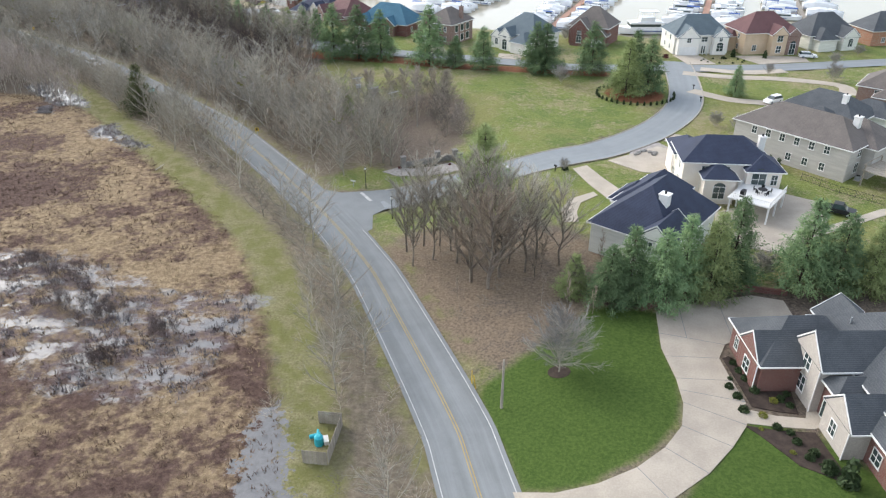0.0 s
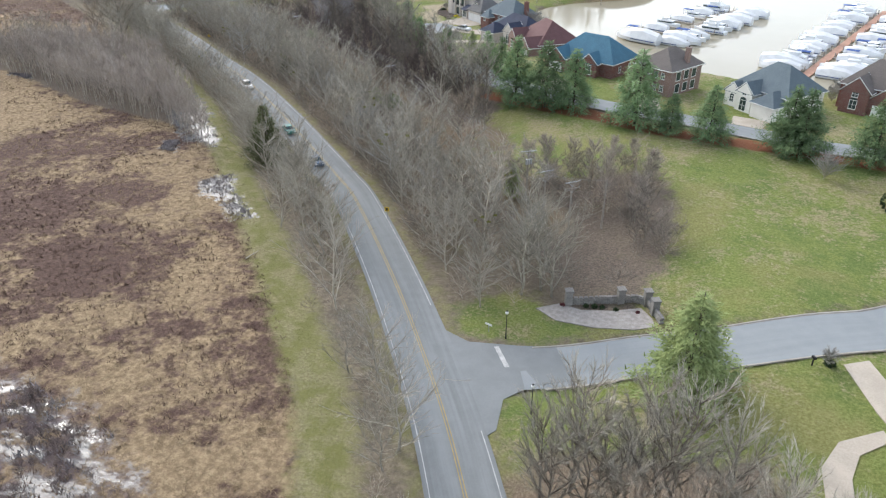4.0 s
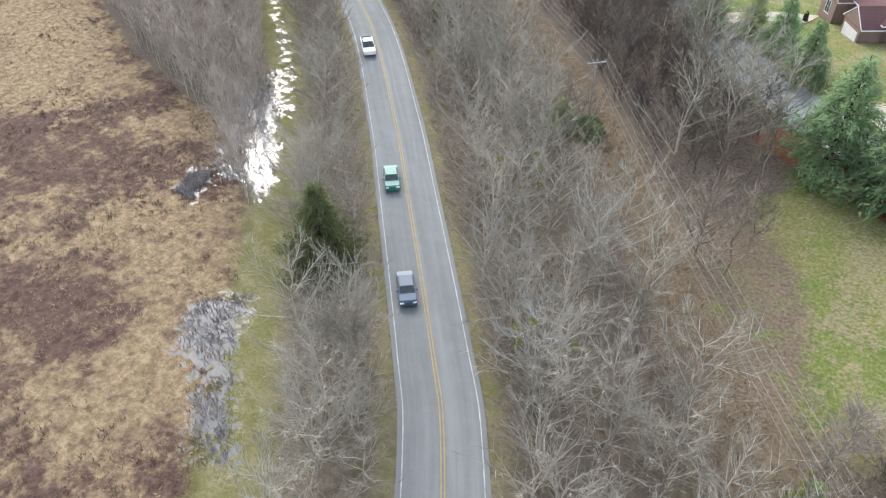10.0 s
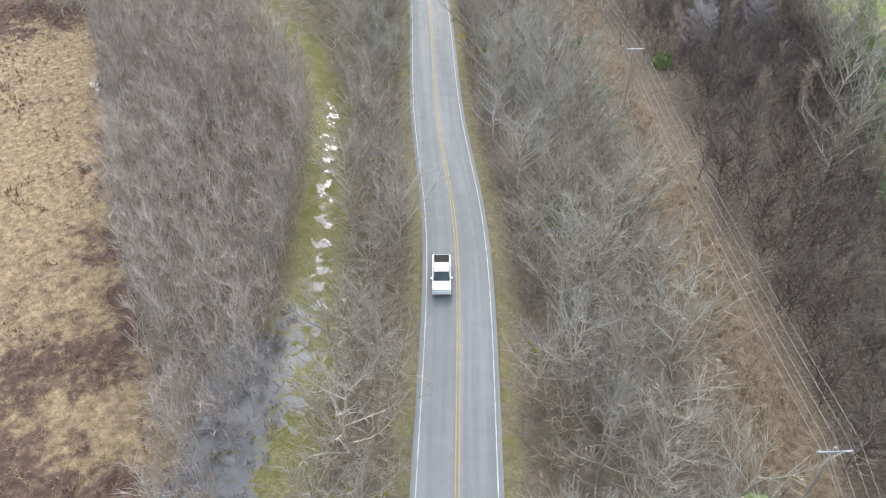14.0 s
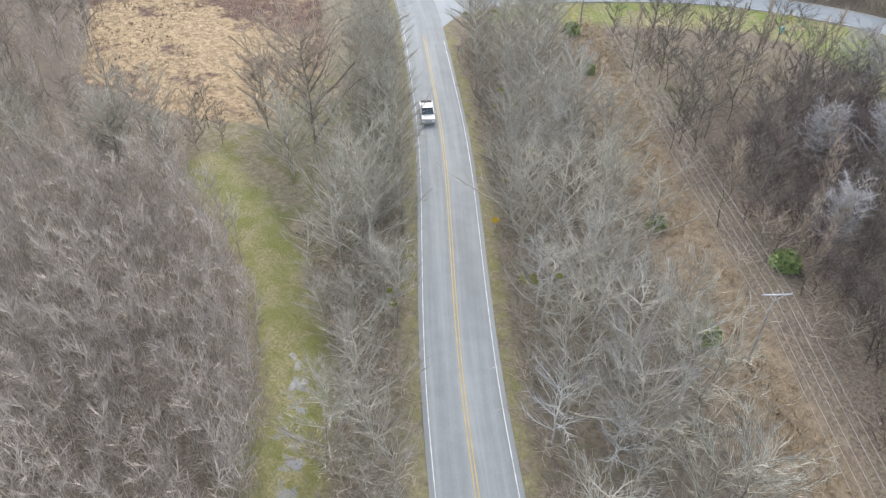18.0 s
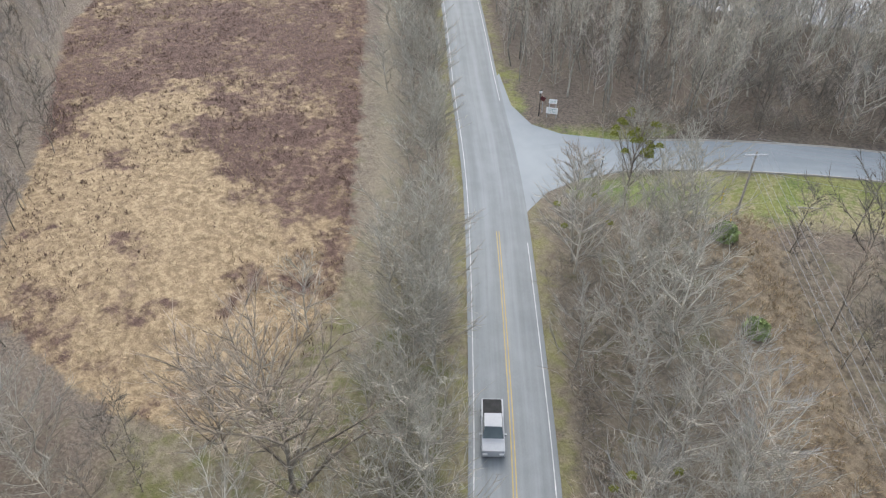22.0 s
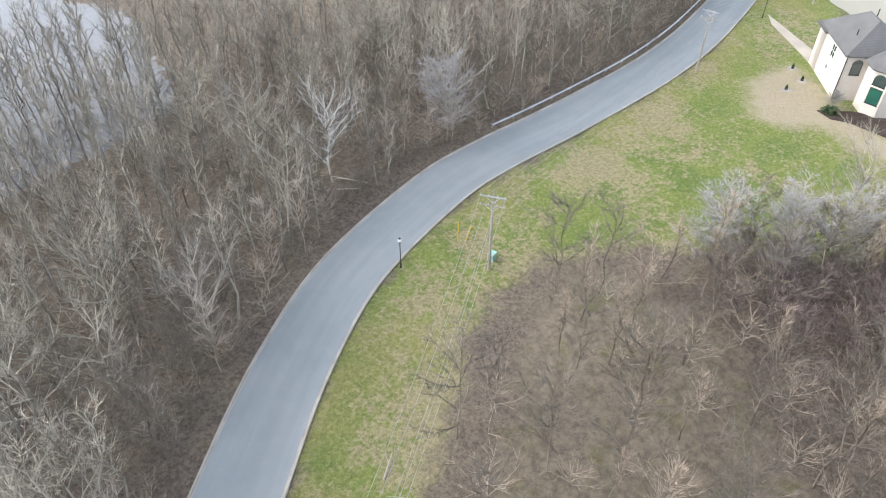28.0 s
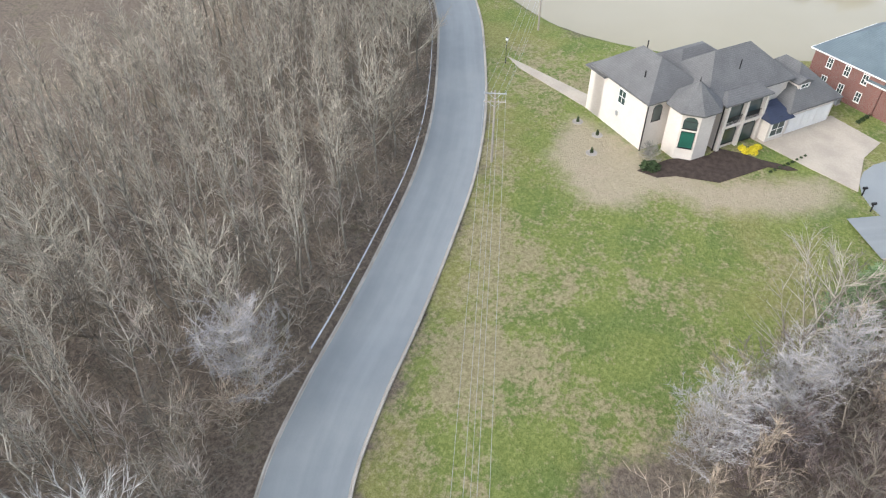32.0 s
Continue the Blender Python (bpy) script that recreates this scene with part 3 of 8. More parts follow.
BANK_LEFT = np.vstack([MAIN[(MAIN[:, 1] > 42) & (MAIN[:, 1] < 250)], TRACK[TRACK[:, 1] > 42][::-1]])
TAN_WOOD = [(-178, 300), (-165, 309), (-142, 327), (-131, 324), (-128, 310), (-136, 298), (-140, 284), (-165, 286)]
zone("scrub", np.maximum(sdf(BANK_LEFT, gx, gy), sdf(TAN_WOOD, gx, gy) - 1.5))
GLADE = [(-150, 230), (-162, 231), (-176, 234), (-186, 240), (-179, 246), (-184, 258), (-192, 268), (-184, 272), (-170, 266), (-152, 250), (-146, 238)]
zone("glade", sdf(GLADE, gx, gy))
PALE = ((-219, 249, 17), (-202, 253, 13), (-190, 250, 13), (-212, 258, 9), (-232, 262, 12), (-29, 78, 4), (-38, 94, 7), (-46, 91, 6), (-55, 104, 7), (-69, 106, 6), (-87, 117, 5), (-56, 123, 5), (-63, 131, 5), (-70, 140, 5), (-76, 146, 6), (-82, 156, 6), (-86, 161, 7), (-94, 161, 6), (-103, 152, 4), (-107, 177, 6), (-128, 174, 8), (-142, 176, 14), (-162, 186, 15), (-180, 201, 14), (-32, 60, 6), (-48, 55, 5))
WEEDY = ((-222, 284, 22), (-211, 250, 3), (-199, 246, 2.5), (-226, 254, 4), (-193, 257, 3), (-216, 241, 2.5), (-250, 300, 25), (-280, 320, 30), (-205, 268, 6), (-68, 116, 5), (-83, 122, 10), (-74, 129, 6), (-57, 117, 4), (-50, 119, 4), (-93, 147, 8), (-101, 137, 12), (-33, 91, 3), (-84, 135, 8), (-127, 160, 9), (-116, 161, 8), (-118, 170, 4), (-99, 143, 9), (-110, 120, 18), (-85, 142, 4), (-140, 150, 14), (-60, 60, 9), (-40, 56, 6), (-26, 56, 5), (-82, 95, 9))


def straw_at(x, y):
    """Metres inside the straw-coloured parts of the field, negative in the weedy ones."""
    x, y = x + 2.2 * np.sin(y * 0.37 + 1) + 1.5 * np.sin(y * 0.83 + x * 0.31), y + 2.2 * np.sin(x * 0.33 + 2) + 1.5 * np.sin(x * 0.91 - y * 0.27)
    p_, w_ = (np.maximum.reduce([r_ - np.hypot(x - x_, y - y_) for x_, y_, r_ in c]) for c in (PALE, WEEDY))
    return np.where(w_ > 0, np.minimum(p_, -w_), p_)


zone("pale", straw_at(gx, gy))
LAWN_WORN = [spline([(-171, 309), (-150, 327), (-143, 331.5), (-120, 339), (-88, 347)])]
worn = np.maximum(2.2 - line_dist(LAWN_WORN[0], gx, gy), np.maximum.reduce([r_ - np.hypot(gx - x_, gy - y_) for x_, y_, r_ in ((-158, 322, 4.5), (-150, 333, 3), (-163, 318, 4), (-140, 338, 4), (-132, 341, 3), (-121, 335, 6), (-107, 338, 5), (-28, 168, 7), (-20, 163, 6), (-32, 176, 5), (-10, 160, 5))]))
zone("worn", worn)
MARSH = [[(-63, 75), (-45, 64), (-30, 62), (-24, 84), (-40, 87), (-55, 96), (-76, 100)]]
POOLS = [[(-79, 154), (-75, 158.5), (-70, 151), (-61, 142.5), (-64, 141), (-72, 147), (-78, 150)], [(-92, 171), (-110, 195), (-107, 196), (-88, 175), (-85, 169)], [(-111, 188), (-106, 193), (-97, 178), (-91, 171), (-94, 170)], [(-96, 165), (-92, 165), (-95, 171), (-98, 170)], [(-172, 203), (-160, 199), (-164, 204)], [(-22, 48), (-15, 48), (-17, 57), (-19, 64), (-22, 60)]]
FLOOD = [(-290, 356), (-232, 354), (-206, 362), (-190, 373), (-168, 379), (-157, 384), (-152, 420), (-180, 470), (-330, 470)]
pool_s = np.maximum.reduce([sdf(z, gx, gy) for z in POOLS])
zone("pool", np.maximum(pool_s, sdf(FLOOD, gx, gy)))
zone("rut", np.where((gy > 186) & (gy < 224) & (gx > -140), 1.5 - line_dist(TRACK, gx, gy) * 0.9, -9))
zone("row", 4.5 - line_dist(POWER[1:5], gx, gy))
APRON = [(-41, 198), (-34, 199), (-29, 193), (-26, 184), (-24, 175), (-30, 168), (-38, 176), (-41, 188)]
zone("leaf", np.maximum(sdf(LEAFY, gx, gy), sdf(APRON, gx, gy)))
zone("wet", sdf(MARSH[0], gx, gy))
zone("shore", sdf(LAKE, gx, gy))

m, n, l, s = material("land")


def at(key):
    a = n.new("ShaderNodeAttribute")
    a.attribute_name = key
    return a.outputs["Fac"]


geo = n.new("ShaderNodeTexCoord").outputs["Object"]
edge = maths(n, l, "SUBTRACT", noise_tex(n, l, 0.35, 6, 0.7, geo), 0.5)
blot = noise_tex(n, l, 0.07, 6, 0.62, geo)
mid = noise_tex(n, l, 0.32, 6, 0.68, geo)
grain = noise_tex(n, l, 3.0, 6, 0.75, geo)
grain2 = noise_tex(n, l, 1.1, 6, 0.75, geo)


def mask(key, ragged, lo=-0.6, hi=0.6):
    return ramp(n, l, maths(n, l, "ADD", at(key), maths(n, l, "MULTIPLY", edge, ragged)), lo, hi)


litter = mixed(n, l, ramp(n, l, grain, 0.33, 0.7), (0.085, 0.07, 0.056), (0.235, 0.19, 0.15))
litter = mixed(n, l, ramp(n, l, maths(n, l, "ADD", maths(n, l, "MULTIPLY", blot, 0.6), maths(n, l, "MULTIPLY", mid, 0.4)), 0.44, 0.62), litter, mixed(n, l, ramp(n, l, grain, 0.33, 0.7), (0.12, 0.098, 0.075), (0.25, 0.205, 0.155)))
litter = mixed(n, l, maths(n, l, "MULTIPLY", ramp(n, l, mid, 0.55, 0.72), 0.5), litter, (0.1, 0.1, 0.05))
straw_c = mixed(n, l, ramp(n, l, grain2, 0.35, 0.68), (0.2, 0.144, 0.086), (0.395, 0.3, 0.185))
weed_c = mixed(n, l, ramp(n, l, grain2, 0.35, 0.68), (0.074, 0.046, 0.037), (0.155, 0.102, 0.082))
field_f = maths(n, l, "ADD", maths(n, l, "MULTIPLY", blot, 0.45), maths(n, l, "MULTIPLY", mid, 0.5))
field_f = maths(n, l, "ADD", field_f, maths(n, l, "MULTIPLY", noise_tex(n, l, 0.9, 4, 0.6, geo), 0.22))
field_f = maths(n, l, "ADD", field_f, maths(n, l, "MULTIPLY", maths(n, l, "SUBTRACT", ramp(n, l, maths(n, l, "ADD", at("pale"), maths(n, l, "MULTIPLY", edge, 26)), -8, 8), 0.42), 0.19))
field_c = mixed(n, l, ramp(n, l, field_f, 0.49, 0.66), weed_c, straw_c)
scrub_c = mixed(n, l, ramp(n, l, grain2, 0.33, 0.68), (0.13, 0.108, 0.08), (0.29, 0.245, 0.18))
scrub_c = mixed(n, l, maths(n, l, "MULTIPLY", ramp(n, l, mid, 0.5, 0.68), 0.7), scrub_c, mixed(n, l, grain, (0.08, 0.085, 0.03), (0.19, 0.18, 0.08)))
litter = mixed(n, l, maths(n, l, "MULTIPLY", mask("bank", 14, -4, 4), 0.65), litter, scrub_c)
litter = mixed(n, l, maths(n, l, "MULTIPLY", mask("scrub", 6, -1, 2), 0.8), litter, scrub_c)
col = mixed(n, l, mask("field", 6), litter, field_c)
col = mixed(n, l, maths(n, l, "MULTIPLY", mask("wet", 14, -1, 3), 0.75), col, mixed(n, l, ramp(n, l, mid, 0.42, 0.62), mixed(n, l, grain2, (0.09, 0.068, 0.07), (0.23, 0.185, 0.185)), straw_c))
green = mixed(n, l, ramp(n, l, grain, 0.3, 0.72), (0.118, 0.15, 0.036), (0.242, 0.28, 0.092))
dry = mixed(n, l, ramp(n, l, grain, 0.3, 0.72), (0.195, 0.172, 0.092), (0.37, 0.325, 0.195))
fresh = mixed(n, l, ramp(n, l, grain, 0.3, 0.72), (0.085, 0.125, 0.03), (0.185, 0.232, 0.075))
olive = mixed(n, l, ramp(n, l, grain, 0.3, 0.72), (0.165, 0.16, 0.055), (0.31, 0.295, 0.125))
green = mixed(n, l, ramp(n, l, noise_tex(n, l, 0.16, 5, 0.65, geo), 0.43, 0.6), green, fresh)
green = mixed(n, l, maths(n, l, "MULTIPLY", ramp(n, l, noise_tex(n, l, 0.05, 4, 0.6, geo), 0.48, 0.62), 0.8), green, olive)
dry_f = maths(n, l, "ADD", maths(n, l, "MULTIPLY", blot, 0.75), maths(n, l, "MULTIPLY", mid, 0.35))
dry_f = maths(n, l, "ADD", dry_f, maths(n, l, "MULTIPLY", ramp(n, l, maths(n, l, "ADD", at("worn"), maths(n, l, "MULTIPLY", edge, 8)), -2.5, 1.5), 0.1))
dry_f = maths(n, l, "ADD", dry_f, maths(n, l, "MULTIPLY", maths(n, l, "SUBTRACT", grain2, 0.5), 0.7))
dry_f = maths(n, l, "ADD", dry_f, maths(n, l, "MULTIPLY", maths(n, l, "SUBTRACT", grain, 0.5), 0.35))
lawn = mixed(n, l, ramp(n, l, dry_f, 0.53, 0.69), green, dry)
col = mixed(n, l, maths(n, l, "MULTIPLY", mask("row", 8, -2, 2), 0.8), col, mixed(n, l, ramp(n, l, grain2, 0.3, 0.7), (0.13, 0.098, 0.066), (0.285, 0.225, 0.15)))
col = mixed(n, l, mask("lawn", 9, -1.6, 1.6), col, lawn)
track_c = mixed(n, l, ramp(n, l, mid, 0.4, 0.62), mixed(n, l, grain, (0.115, 0.122, 0.036), (0.245, 0.242, 0.09)), mixed(n, l, 0.2, dry, green))
glade_c = mixed(n, l, ramp(n, l, mid, 0.34, 0.58), mixed(n, l, grain, (0.07, 0.08, 0.024), (0.17, 0.17, 0.065)), scrub_c)
col = mixed(n, l, maths(n, l, "MULTIPLY", mask("glade", 7, -1, 2), 0.9), col, glade_c)
col = mixed(n, l, maths(n, l, "MULTIPLY", mask("lane", 3, -1, 1), 0.6), col, mixed(n, l, grain, (0.17, 0.145, 0.1), (0.34, 0.295, 0.215)))
col = mixed(n, l, maths(n, l, "MULTIPLY", mask("track", 6, -1.6, 1.2), 0.92), col, track_c)
col = mixed(n, l, maths(n, l, "MULTIPLY", mask("leaf", 7, -1.5, 1.5), ramp(n, l, mid, 0.25, 0.55)), col, mixed(n, l, ramp(n, l, grain, 0.3, 0.72), (0.12, 0.09, 0.064), (0.3, 0.235, 0.168)))
col = mixed(n, l, mask("lush", 1.2), col, mixed(n, l, ramp(n, l, grain, 0.25, 0.75), (0.04, 0.08, 0.015), (0.105, 0.155, 0.036)))
col = mixed(n, l, mask("straw", 2.5, -1.1, 0.2), col, mixed(n, l, grain, (0.15, 0.055, 0.028), (0.31, 0.14, 0.075)))
col = mixed(n, l, maths(n, l, "MULTIPLY", mask("bare", 6, -2, 2), 0.85), col, mixed(n, l, grain, (0.3, 0.245, 0.17), (0.48, 0.41, 0.31)))
pool = ramp(n, l, maths(n, l, "ADD", maths(n, l, "ADD", at("pool"), maths(n, l, "MULTIPLY", edge, 8)), maths(n, l, "MULTIPLY", maths(n, l, "SUBTRACT", grain2, 0.5), 9)), 0.1, 0.8)
rut_n = noise_tex(n, l, 0.55, 5, 0.65, geo)
pool = maths(n, l, "MAXIMUM", pool, ramp(n, l, maths(n, l, "ADD", at("rut"), maths(n, l, "MULTIPLY", maths(n, l, "SUBTRACT", rut_n, 0.5), 6)), 0.6, 1.3))
wet_n = maths(n, l, "ADD", noise_tex(n, l, 0.17, 6, 0.62, geo, (1, 1.7, 1)), maths(n, l, "MULTIPLY", maths(n, l, "SUBTRACT", grain2, 0.5), 0.3))
pool = maths(n, l, "MAXIMUM", pool, maths(n, l, "MULTIPLY", ramp(n, l, wet_n, 0.46, 0.6), mask("wet", 12, -1, 2)))
col = mixed(n, l, pool, col, mixed(n, l, grain2, (0.09, 0.09, 0.09), (0.24, 0.24, 0.24)))
col = mixed(n, l, ramp(n, l, maths(n, l, "ADD", at("shore"), maths(n, l, "MULTIPLY", edge, 4)), -4, -1), col, mixed(n, l, grain2, (0.2, 0.15, 0.085), (0.36, 0.28, 0.16)))
l.new(col, s.inputs["Base Color"])
l.new(maths(n, l, "SUBTRACT", 0.95, maths(n, l, "MULTIPLY", pool, 0.88)), s.inputs["Roughness"])
l.new(maths(n, l, "ADD", 0.15, maths(n, l, "MULTIPLY", pool, 0.18)), s.inputs["Specular IOR Level"])
b = n.new("ShaderNodeBump")
l.new(maths(n, l, "SUBTRACT", 0.9, maths(n, l, "MULTIPLY", pool, 0.9)), b.inputs["Strength"])
b.inputs["Distance"].default_value = 0.22
l.new(maths(n, l, "ADD", grain, grain2), b.inputs["Height"])
l.new(b.outputs["Normal"], s.inputs["Normal"])
gme.materials.append(m)
tagged(new("ground", gme), "brown fields, leaf litter and winter lawns", kind="structure")

water = new("water", mesh_from("water", [(-140, 230, -2.6), (1500, 230, -2.6), (1500, 2000, -2.6), (-140, 2000, -2.6)], [(0, 1, 2, 3)], [M["water"]]))
tagged(water, "muddy pale harbour water under an overcast sky", kind="structure")

# ---- roads ----
main_road = ribbon("road_main", MAIN, -3.85, 3.85, 0.06, M["asphalt"], "grey asphalt two-lane road with painted lines")
ribbon("edge_line", MAIN, -3.41, -3.31, 0.09, M["white_line"], parent=main_road)
for y0, y1 in ((-99, 103), (123, 283.5), (303, 999)):
    ribbon("edge_line", MAIN[(MAIN[:, 1] > y0) & (MAIN[:, 1] < y1)], 3.31, 3.41, 0.09, M["white_line"], parent=main_road)
END_YELLOW = int(np.argmin(np.hypot(MAIN[:, 0] + 187, MAIN[:, 1] - 286.5)))
for lo, hi in ((-0.2, -0.09), (0.09, 0.2)):
    ribbon("centre_line", MAIN[:END_YELLOW], lo, hi, 0.09, M["yellow_line"], parent=main_road)
road_b = ribbon("road_bend", SIDE_B[5:], -3.5, 3.5, 0.055, M["asphalt_new"], "pale grey asphalt road curving beside a lawn")
kerb("kerb", SIDE_B[9:], 3.4, 1, road_b)
kerb("kerb", SIDE_B[9:], 3.4, -1, road_b)
road_a = ribbon("road_entry", SIDE_A[2:], -3.7, 3.7, 0.05, M["asphalt_new"], "grey asphalt street leading to the houses")
kerb("kerb", SIDE_A[6:], 3.6, 1, road_a)
kerb("kerb", SIDE_A[6:-4], 3.6, -1, road_a)
road_l = ribbon("road_lakeside", LAKE_ST, -3.4, 3.4, 0.045, M["asphalt_new"], "grey asphalt street along the lakeside houses")
kerb("kerb", LAKE_ST[44:], 3.3, -1, road_l)
slab("junction_entry", [(-23.5, 121.5), (-18.7, 119.3), (-12.5, 120.2), (-8, 121.2), (-4.5, 115.5), (-9.8, 113), (-12.3, 110), (-12, 105), (-15, 101), (-22, 110)], 0.053, M["asphalt"], "grey asphalt mouth of the side street")
slab("junction_bend", [(-216, 312), (-207, 306.5), (-201, 305), (-196.5, 306.5), (-191, 311), (-184.5, 307), (-187, 300.5), (-187.6, 295), (-186, 289.5), (-180, 283), (-195, 290), (-210, 301)], 0.053, M["asphalt_new"], "worn pale asphalt mouth of the bend road")
slab("turning_circle", [(-77.5 + 8.5 * math.cos(a), 295.5 + 8.5 * math.sin(a)) for a in np.arange(0, 6.28, 0.3)], 0.05, M["asphalt_new"], "round asphalt turning circle")


# ---- bare trees ----


def grow(seed, height, spread, limbs, twigs, trunk_r, lean=0.03, clear=0.25, rise=0.8, segs=4, subs=2, twig_len=0.9, twig_w=0.024, fan=1.0):
    """Arrays of a bare tree: wood (tapered limbs and thin branches) and twigs (long thin slivers)."""
    r = np.random.default_rng(seed)
    wv, wf, tv, tf = [], [], [], []

    def limb(a, b, ra, rb):
        d = b - a
        d = d / (np.linalg.norm(d) + 1e-9)
        u = np.cross(d, [0.3, 0.9, 0.2])
        u /= np.linalg.norm(u) + 1e-9
        w = np.cross(d, u)
        k = len(wv)
        if ra < 0.045:
            wv.extend((a - u * ra, a + u * ra, b, a - w * ra, a + w * ra))
            wf.extend(((k, k + 1, k + 2), (k + 3, k + 4, k + 2)))
            return
        for c, q in ((a, ra), (b, rb)):
            for i in range(3):
                g = 2.094 * i
                wv.append(c + q * (math.cos(g) * u + math.sin(g) * w))
        for i in range(3):
            j = (i + 1) % 3
            wf.append((k + i, k + j, k + 3 + j))
            wf.append((k + i, k + 3 + j, k + 3 + i))

    tips = []
    top = np.array([r.normal(0, lean * height), r.normal(0, lean * height), height * 0.9])
    pts = [np.array([0, 0, -0.3])]
    for i in range(1, 6):
        k = i / 5
        pts.append(top * k + np.append(r.normal(0, 0.016 * height, 2), 0) * (k < 1))
    for i in range(5):
        limb(pts[i], pts[i + 1], trunk_r * (1 - 0.17 * i), trunk_r * (1 - 0.17 * (i + 1)))
        if i > 2:
            tips.append((pts[i], pts[i + 1] - pts[i]))
    for b in range(limbs):
        k = clear + (0.95 - clear) * (b + r.random()) / limbs
        i = min(4, int(k * 5))
        p = pts[i] + (pts[i + 1] - pts[i]) * (k * 5 - i)
        az = b * 2.4 + r.normal(0, 0.4)
        length = spread * (1.25 - 0.75 * k) * r.uniform(0.75, 1.2)
        d = np.array([math.cos(az), math.sin(az), rise * r.uniform(0.6, 1.3)])
        d /= np.linalg.norm(d)
        across = np.array([-math.sin(az), math.cos(az), 0.0])
        bend = across * r.normal(0, 0.09) + np.array([0, 0, r.uniform(0.0, 0.16)])
        rad = max(0.035, trunk_r * (0.62 - 0.32 * k))
        seg = length / segs
        for j in range(segs):
            q = p + seg * d
            end = rad * (1 - 0.8 * (j + 1) / segs)
            limb(p, q, rad * (1 - 0.8 * j / segs), max(0.012, end))
            tips.append((p, q - p))
            for u in range(subs):
                at_ = p + seg * d * r.uniform(0.1, 0.9)
                e = d + across * (1 if (u + j) % 2 else -1) * r.uniform(0.4, 0.95) * fan + r.normal(0, 0.16, 3)
                e[2] = abs(e[2]) * 0.9 + 0.1
                e /= np.linalg.norm(e)
                q2 = at_ + e * length * r.uniform(0.3, 0.55) * (1 - 0.1 * j)
                limb(at_, q2, min(0.034, max(0.02, rad * 0.4)), 0.01)
                tips.append((at_, q2 - at_))
            p = q
            d = d + bend + r.normal(0, 0.09, 3)
            d /= np.linalg.norm(d)
    per = max(1, int(twigs / len(tips)))
    for a, v in tips:
        ln = np.linalg.norm(v) + 1e-9
        for _ in range(per):
            s0 = a + v * r.uniform(0.2, 1.0)
            e = v / ln + r.normal(0, 0.36 * (0.4 + 0.6 * fan), 3)
            e[2] += 0.14
            e /= np.linalg.norm(e)
            w = np.cross(e, r.normal(0, 1, 3))
            w = w / (np.linalg.norm(w) + 1e-9) * twig_w * 0.5
            k = len(tv)
            tv.extend((s0 - w, s0 + w, s0 + e * twig_len * r.uniform(0.5, 1.25)))
            tf.append((k, k + 1, k + 2))
    return np.array(wv), np.array(wf), np.array(tv), np.array(tf)


